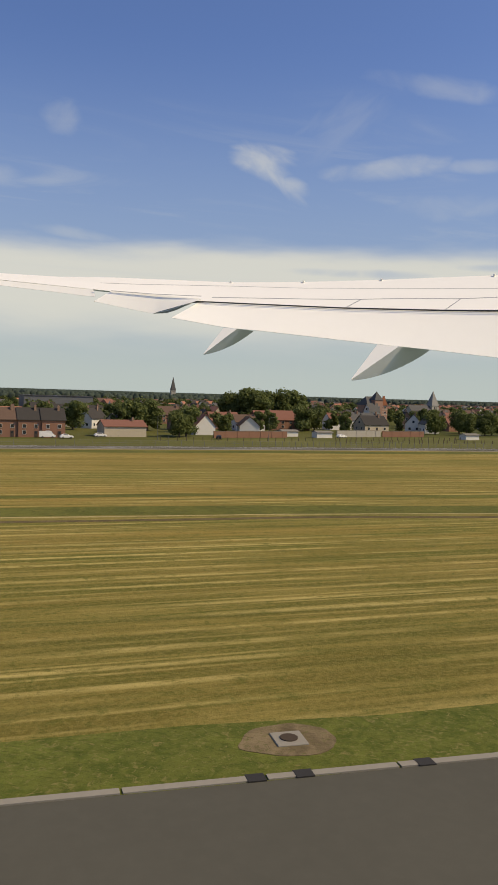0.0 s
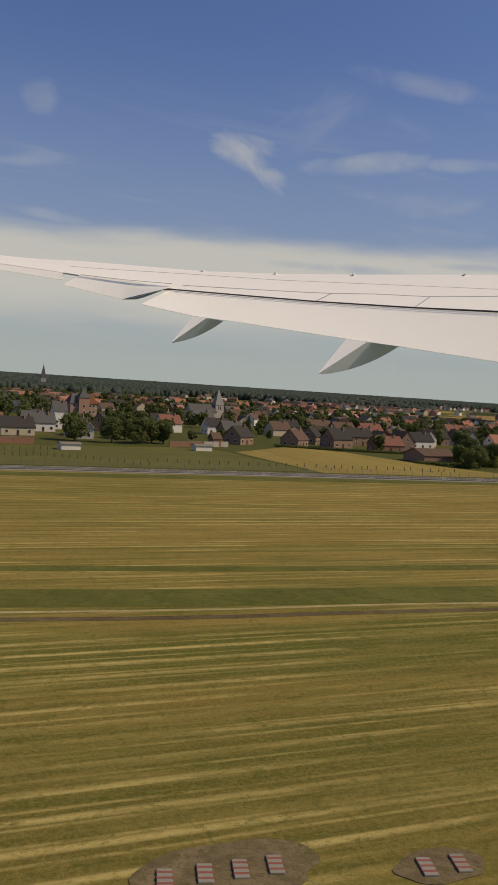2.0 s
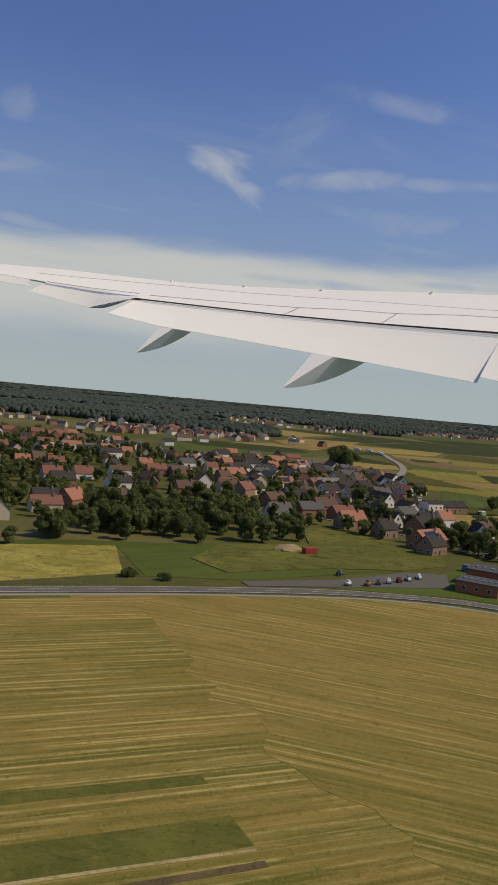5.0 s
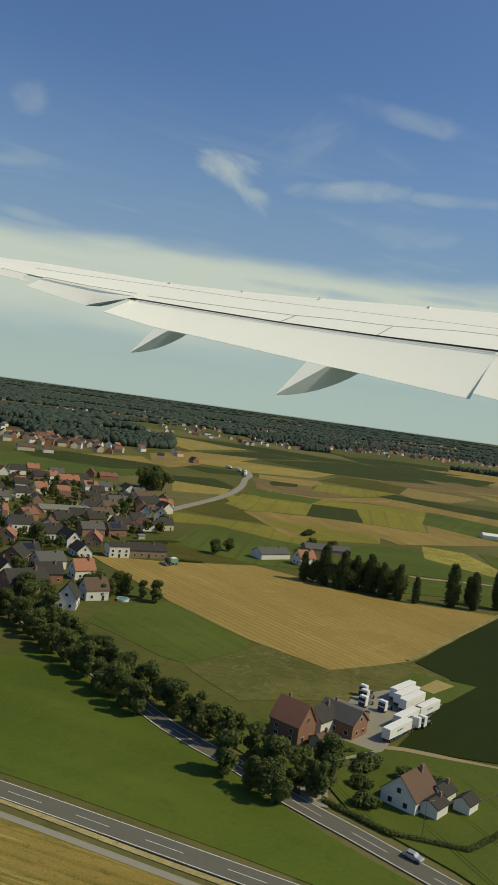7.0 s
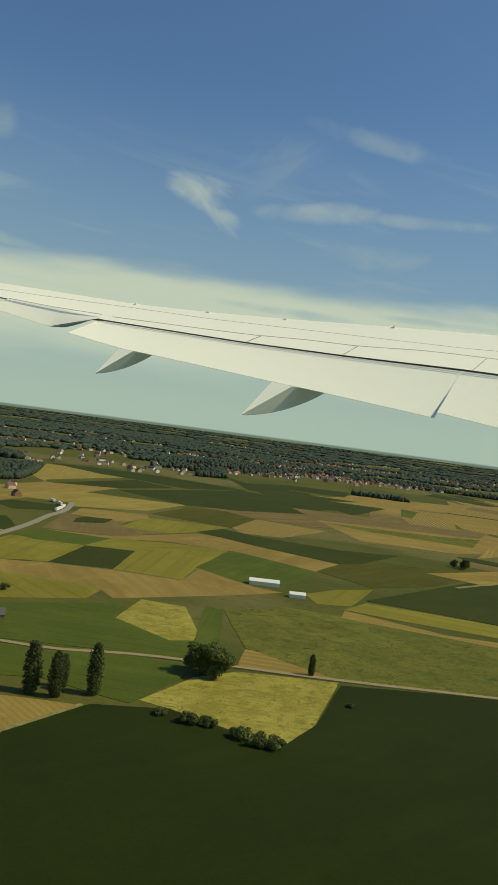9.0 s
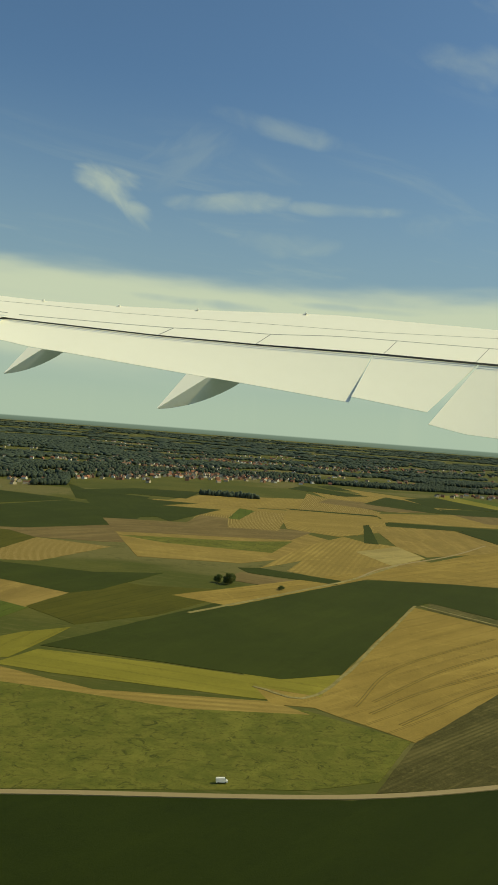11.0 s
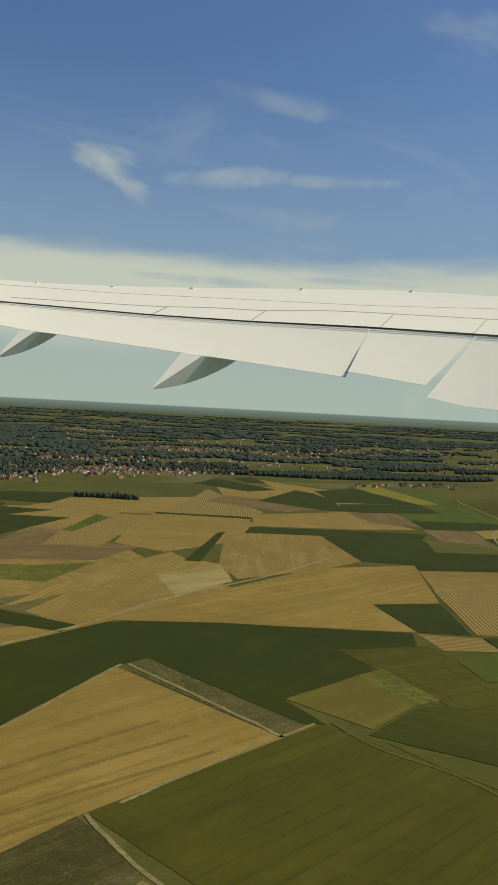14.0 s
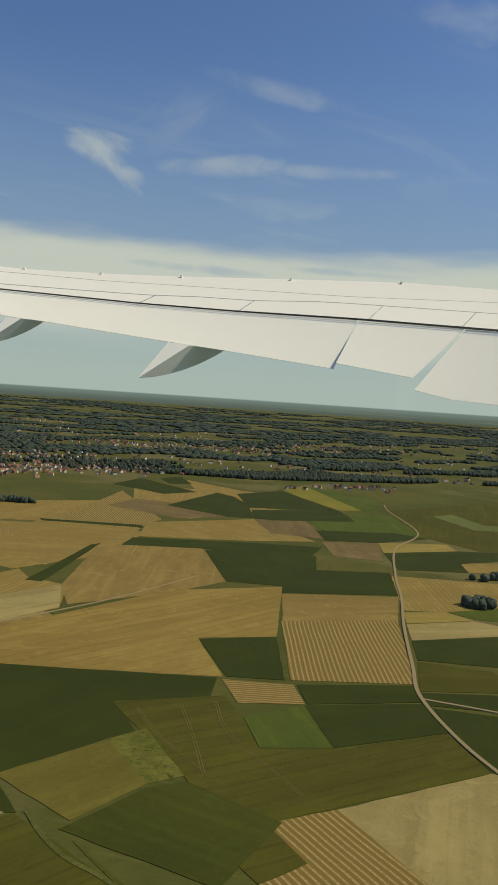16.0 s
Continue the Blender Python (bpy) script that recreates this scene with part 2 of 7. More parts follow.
CROP_COLOURS = {}
CROP_COLOURS.update({
    "ripening": ((0.112, 0.096, 0.020), (0.138, 0.117, 0.026), dict(row=4, row_depth=0.2, worn=0.5)),
    "lucerne": ((0.044, 0.052, 0.009), (0.060, 0.068, 0.011), dict(row=3, row_depth=0.2, worn=0.6)),
    "paddock": ((0.098, 0.100, 0.026), (0.128, 0.124, 0.036), dict(row=5, row_depth=0.15, patch=0.03, worn=0.5)),
    "meadow": ((0.064, 0.092, 0.013), (0.084, 0.110, 0.018), dict(row=5, row_depth=0.12, patch=0.03, worn=0.35)),
    "green": ((0.062, 0.086, 0.014), (0.086, 0.108, 0.020), dict(row=4, row_depth=0.2, worn=0.4, tram=24)),
    "palegreen": ((0.116, 0.135, 0.039), (0.134, 0.152, 0.047), dict()),
    "corn": ((0.0145, 0.0235, 0.0026), (0.020, 0.030, 0.0032), dict(row=1.5, row_depth=0.2, bump=0.5, worn=0.3)),
})
CROP_COLOURS.update({
    "dark": ((0.030, 0.041, 0.007), (0.041, 0.052, 0.009), dict(row=1.5, row_depth=0.2, bump=0.4, worn=0.3)),
    "olive": ((0.064, 0.063, 0.010), (0.084, 0.080, 0.013), dict(row=3, row_depth=0.25, tram=27)),
    "yellowgreen": ((0.172, 0.154, 0.026), (0.216, 0.190, 0.036), dict(row=4, row_depth=0.15, tram=30)),
    "wheat": ((0.270, 0.186, 0.054), (0.330, 0.236, 0.076), dict(row=4, row_depth=0.55, band=6.5)),
    "gold": ((0.240, 0.182, 0.048), (0.285, 0.220, 0.062), dict(row=4)),
    "straw": ((0.236, 0.166, 0.048), (0.298, 0.214, 0.068), dict(row=5, row_depth=0.3, worn=0.6, band=14.0)),
    "stubble": ((0.228, 0.156, 0.042), (0.290, 0.205, 0.060), dict(row=6, row_depth=0.25, tram=30, worn=0.6)),
})
CROP_COLOURS.update({
    "tan": ((0.210, 0.146, 0.045), (0.265, 0.188, 0.062), dict(row=5, row_depth=0.25, worn=0.7)),
    "pale": ((0.255, 0.200, 0.078), (0.315, 0.250, 0.103), dict(row=5, row_depth=0.15, worn=0.6)),
    "brown": ((0.140, 0.100, 0.041), (0.178, 0.130, 0.056), dict(row=4, row_depth=0.3, worn=0.7)),
    "plough": ((0.046, 0.045, 0.012), (0.130, 0.110, 0.042), dict(row=2.2, row_depth=0.95, patch=0.04, worn=0.8, band=6.0)),
    "swath": ((0.200, 0.138, 0.040), (0.232, 0.162, 0.050), dict(row=6, row_depth=0.1, swath=9.0)),
    "rough": (((0.180, 0.160, 0.030), (0.290, 0.245, 0.062), (0.086, 0.092, 0.018)), None, None),
    "scrub": (((0.072, 0.080, 0.018), (0.105, 0.098, 0.030), (0.165, 0.135, 0.058)), None, None),
    "weeds": (((0.050, 0.056, 0.016), (0.095, 0.082, 0.032), (0.215, 0.170, 0.080)), None, None),
    "pasture": (((0.078, 0.090, 0.018), (0.124, 0.120, 0.027), (0.026, 0.034, 0.009)), None, None),
})
CROP_HEIGHT = dict(corn=0.2, dark=0.15, wheat=0.2, gold=0.15)
CROP_LABEL = dict(ripening="dull yellow ripening grain field", lucerne="uneven dark green fodder field", paddock="dry olive green paddock before the village", meadow="bright green mown meadow beside the road", green="short green grass field", palegreen="pale green vegetable field",
                  corn="wide dense dark green maize field", dark="dark green root crop field", olive="olive green ripening grain field with tramlines",
                  yellowgreen="yellow-green ripening barley field", wheat="golden ripe wheat field with drill rows", gold="golden ripe grain field",
                  straw="straw-coloured harvested grain field", stubble="tan stubble field with curved wheel tracks", tan="pale brown fallow field",
                  pale="pale bare stubble field", brown="brown bare tilled field", plough="streaked brown and olive half-tilled field",
                  swath="harvested field with parallel straw swaths", rough="rough yellow grass land with dark tufts",
                  scrub="scrubby green and brown waste land", weeds="weedy brown waste strip with pale patches", pasture="uneven olive pasture with dark tussocks")


def simple(name, c, rough=0.8, metal=0.0, vary=0.25, scale=1.2, spec=0.3):
    """A plain built surface with stains, grain and a shift from piece to piece."""
    m = Mat(name, rough, metal, spec)
    info = m.nt.nodes.new("ShaderNodeObjectInfo")
    col = m.mix(m.step(m.noise(scale, 5, 0.6), 0.3, 0.75, 0, vary), c, scaled(c, 0.6))
    col = m.mix(m.step(m.noise(scale * 9, 3, 0.6), 0.4, 0.8, 0, vary), col, scaled(c, 1.3))
    col = m.mix(m.step(info.outputs["Random"], 0, 1, 0, vary), col, scaled(c, 0.72))
    return m.color(col).m


def leaf_material(name, a, b):
    m = Mat(name, 0.75, spec=0.2)
    info = m.nt.nodes.new("ShaderNodeObjectInfo")
    c = m.mix(m.geo.outputs["Random Per Island"], a, b)
    c = m.mix(m.step(info.outputs["Random"], 0, 1, 0, 0.5), c, scaled(a, 0.6))
    m.color(c)
    # light that comes through the leaves
    thin = m.nt.nodes.new("ShaderNodeBsdfTranslucent")
    m.put(c, thin.inputs[0])
    both = m.nt.nodes.new("ShaderNodeMixShader")
    both.inputs[0].default_value = 0.45
    m.put(m.bsdf.outputs[0], both.inputs[1]), m.put(thin.outputs[0], both.inputs[2])
    m.put(both.outputs[0], m.nt.nodes["Material Output"].inputs[0])
    return m.m


LEAF = leaf_material("leaves", (0.104, 0.132, 0.040), (0.190, 0.222, 0.076))
LEAF_DARK = leaf_material("dark_leaves", (0.074, 0.096, 0.036), (0.135, 0.160, 0.060))
# lighter, bluer greens for the woods: distance haze put into the leaf colour
LEAF_HAZED = leaf_material("hazed_leaves", (0.094, 0.128, 0.096), (0.118, 0.156, 0.120))
BARK = simple("bark", (0.11, 0.085, 0.06), 0.9)
ASPHALT = simple("asphalt", (0.130, 0.124, 0.104), 0.97, scale=0.25, spec=0.08)
ASPHALT_OLD = simple("runway_asphalt", (0.088, 0.085, 0.068), 0.97, scale=0.15, spec=0.08)
CONCRETE = simple("concrete", (0.27, 0.25, 0.205), 0.97, scale=0.4, spec=0.08)
DUST = simple("dirt_track", (0.29, 0.225, 0.120), 0.95, scale=0.3)
GRAVEL = simple("gravel", (0.27, 0.245, 0.20), 0.95, scale=0.6)
PAINT_W = simple("road_paint", (0.62, 0.61, 0.57), 0.7, spec=0.08)
WHITE = simple("white_paint", (0.74, 0.73, 0.70), 0.55, vary=0.12)
WINGWHITE = simple("wing_paint", (0.86, 0.855, 0.80), 0.65, vary=0.05, scale=0.002, spec=0.15)
WINGGREY = simple("wing_grey", (0.40, 0.41, 0.41), 0.4, vary=0.05, scale=0.002)
DARKGAP = simple("gap_shade", (0.06, 0.06, 0.06), 0.8)
GLASS = Mat("window_glass", 0.08, spec=0.6).color((0.03, 0.035, 0.04)).m


# ---- mesh helpers ----
from mathutils import geometry


def mesh_of(bm, name, *mats):
    me = bpy.data.meshes.new(name)
    bm.to_mesh(me)
    bm.free()
    for m in mats:
        me.materials.append(m)
    return me


def part(name, bm, material, parent, label=""):
    """One mesh object under a thing or a part."""
    me = bm if isinstance(bm, bpy.types.Mesh) else mesh_of(bm, name, *(material if isinstance(material, (list, tuple)) else [material]))
    ob = new(name, me)
    ob.parent = parent
    return tagged(ob, label) if label else ob


def box(bm, x0, x1, y0, y1, z0, z1, mat=0):
    v = [bm.verts.new(p) for p in ((x0, y0, z0), (x1, y0, z0), (x1, y1, z0), (x0, y1, z0), (x0, y0, z1), (x1, y0, z1), (x1, y1, z1), (x0, y1, z1))]
    for f in ((3, 2, 1, 0), (4, 5, 6, 7), (0, 1, 5, 4), (1, 2, 6, 5), (2, 3, 7, 6), (3, 0, 4, 7)):
        bm.faces.new([v[i] for i in f]).material_index = mat
    return v


def prism(bm, poly, z0, z1, mat=0):
    """An upright slab over a ground outline."""
    area = sum(a[0] * b[1] - b[0] * a[1] for a, b in zip(poly, poly[1:] + poly[:1]))
    if area < 0:
        poly = poly[::-1]
    top = [bm.verts.new((x, y, z1)) for x, y in poly]
    low = [bm.verts.new((x, y, z0)) for x, y in poly]
    n = len(poly)
    for i in range(n):
        j = (i + 1) % n
        bm.faces.new((low[i], low[j], top[j], top[i])).material_index = mat
    pts, _, tris, *_ = geometry.delaunay_2d_cdt([Vector(p) for p in poly], [(i, (i + 1) % n) for i in range(n)], [], 1, 1e-4)
    vs = [bm.verts.new((p.x, p.y, z1)) for p in pts]
    for t in tris:
        f = bm.faces.new([vs[i] for i in t])
        f.material_index = mat
        f.normal_update()
        if f.normal.z < 0:
            f.normal_flip()


def tube(bm, pts, radii, n=7, mat=0):
    """A tapered limb through points."""
    rings = []
    for k, (p, r) in enumerate(zip(pts, radii)):
        a = Vector(pts[max(k - 1, 0)])
        b = Vector(pts[min(k + 1, len(pts) - 1)])
        q = (b - a).to_track_quat("Z", "Y")
        rings.append([bm.verts.new(Vector(p) + q @ Vector((math.cos(i * math.tau / n) * r, math.sin(i * math.tau / n) * r, 0))) for i in range(n)])
    for r0, r1 in zip(rings, rings[1:]):
        for i in range(n):
            bm.faces.new((r0[i], r0[(i + 1) % n], r1[(i + 1) % n], r1[i])).material_index = mat
    bm.faces.new(rings[-1]).material_index = mat
    bm.faces.new(rings[0][::-1]).material_index = mat


def ragged(poly, pitch=14.0, jitter=0.5, rnd=random.Random(3)):
    out = []
    for (x0, y0), (x1, y1) in zip(poly, poly[1:] + poly[:1]):
        d = math.hypot(x1 - x0, y1 - y0)
        n = max(1, min(24, int(d / pitch)))
        for k in range(n):
            t = k / n
            j = jitter if k else 0
            out.append((x0 + (x1 - x0) * t + rnd.uniform(-j, j), y0 + (y1 - y0) * t + rnd.uniform(-j, j)))
    return out


def ribbon(bm, line, width, z0, z1, shift=0.0, mat=0):
    """A road bed along a line, with a flat top."""
    left, right = [], []
    for k, p in enumerate(line):
        a, b = line[max(k - 1, 0)], line[min(k + 1, len(line) - 1)]
        d = Vector((b[0] - a[0], b[1] - a[1])).normalized()
        n = Vector((-d.y, d.x))
        q = Vector(p)
        left.append(q + n * (shift + width / 2))
        right.append(q + n * (shift - width / 2))
    vs = [[bm.verts.new((p.x, p.y, z)) for p in side] for side, z in ((right, z1), (left, z1), (left, z0), (right, z0))]
    for i in range(len(line) - 1):
        for a, b in ((0, 1), (1, 2), (3, 0)):
            bm.faces.new((vs[a][i], vs[a][i + 1], vs[b][i + 1], vs[b][i])).material_index = mat
    bmesh.ops.recalc_face_normals(bm, faces=bm.faces)


def smooth_line(pts, pitch=8.0):
    """A rounded line through points."""
    P = [Vector(p) for p in pts]
    P = [P[0] * 2 - P[1]] + P + [P[-1] * 2 - P[-2]]
    out = []
    for a, b, c, d in zip(P, P[1:], P[2:], P[3:]):
        n = max(2, int((c - b).length / pitch))
        for k in range(n):
            t = k / n
            out.append(0.5 * ((2 * b) + (c - a) * t + (2 * a - 5 * b + 4 * c - d) * t * t + (3 * b - a - 3 * c + d) * t ** 3))
    return [(p.x, p.y) for p in out] + [tuple(P[-2])]


def inside(x, y, poly):
    hit = False
    for (x0, y0), (x1, y1) in zip(poly, poly[1:] + poly[:1]):
        if (y0 > y) != (y1 > y) and x < (x1 - x0) * (y - y0) / (y1 - y0) + x0:
            hit = not hit
    return hit


def setting(name, bm, mats, label, category):
    return tagged(new(name, mesh_of(bm, name, *mats)), label, category, kind="structure")


# ---- the ground ----
def land_material():
    m = Mat("open_land", 0.95, spec=0.1)
    c = m.mix(m.step(m.noise(0.004, 5, 0.6), 0.42, 0.58), (0.062, 0.074, 0.017), (0.098, 0.096, 0.024))
    c = m.mix(m.step(m.noise(0.0025, 3, 0.5, dist=0.6), 0.535, 0.59), c, (0.140, 0.124, 0.050))
    c = m.mix(m.step(m.noise(0.05, 6, 0.7, dist=1.2), 0.52, 0.66, 0, 0.6), c, (0.050, 0.058, 0.014))
    c = m.mix(m.step(m.noise(1.0, 5, 0.7, m.place((0.03, 0.2, 1), 0.7)), 0.52, 0.68, 0, 0.5), c, (0.150, 0.130, 0.050))
    c = m.mix(m.step(m.noise(0.35, 5, 0.75, dist=0.6), 0.56, 0.68, 0, 0.6), c, (0.040, 0.046, 0.012))
    fine = m.noise(0.7, 6, 0.75)
    c = m.mix(m.step(fine, 0.3, 0.75, 0, 0.35), c, (0.125, 0.118, 0.035))
    return m.color(c).bump(fine, 0.3, 0.2).m


def airfield_material(turn=0.0, hay=1.0):
    """Half-dry mown grass, tufty and mottled, with broken rows of cut hay along the runway."""
    m = Mat("mown_airfield_grass", 0.95, spec=0.08)
    lie = radians(90) + turn
    # broad belts of greener and drier growth
    c = m.mix(m.step(m.noise(1.0, 5, 0.65, m.place((0.006, 0.045, 1), turn), 0.8), 0.42, 0.58), (0.240, 0.170, 0.042), (0.094, 0.104, 0.019))
    c = m.mix(m.step(m.noise(1.0, 5, 0.65, m.place((0.012, 0.16, 1), turn), 0.6), 0.50, 0.62, 0, 0.8), c, (0.082, 0.100, 0.015))
    c = m.mix(m.step(m.noise(1.0, 6, 0.7, m.place((0.022, 0.05, 1), turn), 1.0), 0.52, 0.66, 0, 0.55), c, (0.228, 0.159, 0.048))
    split = m.nt.nodes.new("ShaderNodeSeparateXYZ")
    m.put(m.here, split.inputs[0])
    c = m.mix(m.times(m.step(split.outputs[1], 85, 125), m.step(m.noise(1.0, 5, 0.65, m.place((0.004, 0.03, 1), turn), 0.8), 0.38, 0.60, 0.75, 0.1)), c, (0.270, 0.180, 0.050))
    c = m.mix(m.step(split.outputs[1], 50, 84, 0.62, 0), c, (0.108, 0.094, 0.021))
    # streaks along the mowing
    c = m.mix(m.step(m.noise(1.0, 6, 0.72, m.place((0.03, 0.42, 1), turn), 0.5), 0.46, 0.62, 0, 0.7), c, (0.269, 0.208, 0.059))
    c = m.mix(m.step(m.noise(1.0, 6, 0.72, m.place((0.045, 0.55, 1), turn), 0.5), 0.52, 0.66, 0, 0.75), c, (0.085, 0.093, 0.015))
    # hay rows, thin and broken
    torn = m.step(m.noise(1.0, 6, 0.78, m.place((0.35, 1.1, 1), turn), 0.6), 0.34, 0.50)
    here = m.step(m.noise(1.0, 5, 0.65, m.place((0.022, 0.10, 1), turn), 0.5), 0.44, 0.60, 0.05, 1)
    for gap, w, k in ((6.4, 0.78, 0.90), (3.7, 0.86, 0.55)):
        row = m.step(m.wave(gap, lie, 4.5, 0.03), w, 1.0)
        c = m.mix(m.times(m.times(row, m.times(torn, here)), k * hay), c, (0.491, 0.388, 0.139))
    c = m.mix(m.times(m.step(m.wave(7.4, lie, 2.6, 0.03), 0.30, 0.0), m.step(m.noise(1.0, 5, 0.7, m.place((0.04, 0.3, 1), turn)), 0.42, 0.6, 0, 0.6 * hay)), c, (0.071, 0.077, 0.014))
    # tufts and straw litter
    fine = m.noise(2.6, 6, 0.8)
    c = m.mix(m.step(fine, 0.44, 0.78, 0, 0.6), c, (0.343, 0.273, 0.090))
    c = m.mix(m.step(m.noise(0.7, 6, 0.78, dist=0.6), 0.54, 0.66, 0, 0.6), c, (0.077, 0.093, 0.015))
    c = m.mix(m.step(m.noise(3.1, 5, 0.78), 0.55, 0.68, 0, 0.6), c, (0.064, 0.069, 0.014))
    return m.color(c).bump(fine, 0.7, 0.16).m


bm = bmesh.new()
prism(bm, [(900 + 14000 * math.cos(a * math.tau / 96), 300 + 14000 * math.sin(a * math.tau / 96)) for a in range(96)], -2.0, 0.0)
setting("ground", bm, [land_material()], "flat farm land reaching out to the horizon", "ground")

AIRFIELD = [(-500, 8), (-500, 222), (0, 222), (150, 223), (300, 219), (400, 215), (470, 213), (523, 208), (546, 202), (565, 193), (588, 172), (617, 145), (646, 115), (690, 72), (730, 31), (754, 8)]
bm = bmesh.new()
prism(bm, AIRFIELD, -0.5, 0.06)
setting("airfield_grass", bm, [airfield_material()], "dry yellow mown airfield grass with rows of hay", "grass")
bm = bmesh.new()
prism(bm, [(464 + 14 * noise.noise(Vector((y * .03, 1, 0))) + 6 * noise.noise(Vector((y * .13, 5, 0))), y) for y in range(22, 206, 4)] + [(474, 213), (523, 207.6), (546, 201.6), (565, 192.6), (588, 171.6), (617, 144.6), (646, 114.6), (690, 71.6), (738, 22)], -0.5, 0.10)
setting("airfield_grass", bm, [airfield_material(radians(40), 0.7)], "dry mown airfield grass with faint slanting wheel lines", "grass")


def edge_y(x):
    """The runway's edge draws slowly away from the line of flight."""
    return 31.7 - 0.072 * max(0, min(240, x))


VERGE = rough_material("verge_grass", (0.058, 0.078, 0.013), (0.096, 0.106, 0.022), (0.18, 0.150, 0.055), 0.8)
bm = bmesh.new()
prism(bm, ragged([(-500, 31.9), (-500, 37.6), (0, 37.6), (240, 20.4), (740, 20.4), (740, 14.6), (240, 14.6), (0, 31.9)], 4, 0.3), -0.5, 0.09)
setting("runway_verge", bm, [VERGE], "unmown green grass strip beside the runway", "grass")
bm = bmesh.new()
prism(bm, [(-500, -45), (-500, 31.7), (0, 31.7), (240, 14.42), (900, 14.42), (900, -45)], -0.5, 0.10)
setting("runway", bm, [ASPHALT_OLD], "worn grey asphalt runway", "runway")
kerb = tagged(new("runway_edge"), "pale concrete edge strip along the runway", "kerb", kind="structure")
STRIP = bmesh.new()
box(STRIP, 0, 5.9, 0.05, 0.5, 0, 0.15)
STRIP = mesh_of(STRIP, "edge_slab", CONCRETE)
for k in range(40):
    s = new("edge_slab", STRIP)
    s.location, s.parent = (-60 + k * 6.0, edge_y(-60 + k * 6.0), 0), kerb
    s.rotation_euler.z = -0.072 if k > 9 else 0
BLACK = simple("marker_black", (0.03, 0.028, 0.025), 0.8)
MARK = bmesh.new()
box(MARK, 0, 0.8, -0.05, 0.6, 0, 0.165)
MARK = mesh_of(MARK, "edge_marker", BLACK)
for x in (-8.9, 11.1, 13.2, 18.8, 46.2, 51.5, 53.4, 90, 120):
    s = new("edge_marker", MARK)
    s.location, s.parent = (x, edge_y(x), 0), kerb
    s.rotation_euler.z = -0.072 if x > 0 else 0

FIELD_POLYS = []


def field(kind, poly, angle=None):
    """A field with its crop as a slab of the crop's height."""
    FIELD_POLYS.append(poly)
    if angle is None:
        (x0, y0), (x1, y1) = max(zip(poly, poly[1:] + poly[:1]), key=lambda e: math.dist(*e))
        angle = math.atan2(y1 - y0, x1 - x0) + math.pi / 2
    angle = -(round(angle / 0.2618) * 0.2618 % math.pi)
    top = CROP_HEIGHT.get(kind, 0.10) + 0.002 * len(FIELD_POLYS)
    b = bmesh.new()
    prism(b, ragged(poly), -0.3, top)
    setting("field", b, [crop(kind, angle)], CROP_LABEL[kind], "field")


field("paddock", [(-60, 236), (-60, 268), (60, 266), (110, 278), (180, 300), (240, 312), (258, 305), (262, 272), (268, 236)])
field("gold", [(268, 234), (262, 300), (300, 336), (320, 318), (332, 272), (350, 240), (330, 232)], 0.1)
field("rough", [(372, 250), (400, 272), (440, 285), (478, 284), (470, 240), (420, 228), (380, 230)], 0.1)
field("green", [(430, 285), (452, 296), (520, 288), (560, 268), (575, 243), (505, 230), (476, 236), (478, 284)])
field("meadow", [(532, 219), (560, 222), (580, 232), (602, 246), (624, 243), (641, 248), (644, 230), (656, 194), (668, 161), (675, 139), (679, 127), (687, 110), (669, 111), (656, 125), (627, 154), (597, 182), (571, 204), (550, 212)])
field("green", [(658, 281), (671, 301), (701, 312), (716, 261), (711, 250), (682, 235), (675, 243), (665, 268)])
field("scrub", [(681, 232), (711, 250), (723, 260), (733, 228), (772, 237), (777, 218), (748, 210), (724, 199), (710, 202), (688, 203)])
field("wheat", [(685, 398), (726, 391), (776, 393), (791, 371), (801, 343), (830, 324), (871, 304), (772, 237), (733, 228), (716, 261), (701, 312), (695, 345)], 0.2618)
field("corn", [(836, 279), (876, 305), (908, 297), (924, 272), (935, 250), (966, 273), (1008, 321), (1089, 297), (1206, 244), (1394, 211), (1398, 188), (1110, 96), (1000, 92), (850, 118), (745, 155), (720, 167), (761, 200), (777, 215), (774, 236)])
field("green", [(736, 194), (762, 223), (777, 215), (761, 200)])
field("olive", [(709, 446), (756, 451), (801, 401), (773, 396), (728, 399), (691, 411)])
field("olive", [(642, 418), (672, 420), (688, 403), (658, 409)])
field("green", [(695, 917), (771, 960), (847, 883), (854, 839), (699, 691), (673, 710)])
field("dark", [(721, 974), (787, 1008), (882, 955), (869, 890), (807, 852), (730, 904)])
field("straw", [(800, 1000), (896, 1057), (889, 955), (832, 954)])
field("tan", [(927, 1123), (1045, 1264), (1117, 1203), (897, 933), (886, 971)])
field("gold", [(1123, 1651), (1178, 1625), (1238, 1487), (1052, 1298), (1045, 1264), (1040, 1353)])
field("dark", [(924, 960), (951, 993), (1014, 970), (986, 922), (940, 911)])
field("dark", [(871, 841), (924, 850), (923, 786), (908, 757), (856, 795)])
field("gold", [(853, 784), (907, 756), (878, 703), (826, 699)])
field("olive", [(794, 591), (805, 596), (908, 727), (961, 718), (936, 656), (866, 547), (824, 559)])
field("yellowgreen", [(908, 727), (961, 718), (988, 721), (906, 614), (864, 609), (857, 644)])
field("yellowgreen", [(783, 574), (825, 550), (881, 518), (850, 461), (827, 481), (801, 523), (771, 523)])
field("green", [(796, 521), (817, 488), (827, 481), (850, 461), (813, 390), (777, 396), (744, 448)])
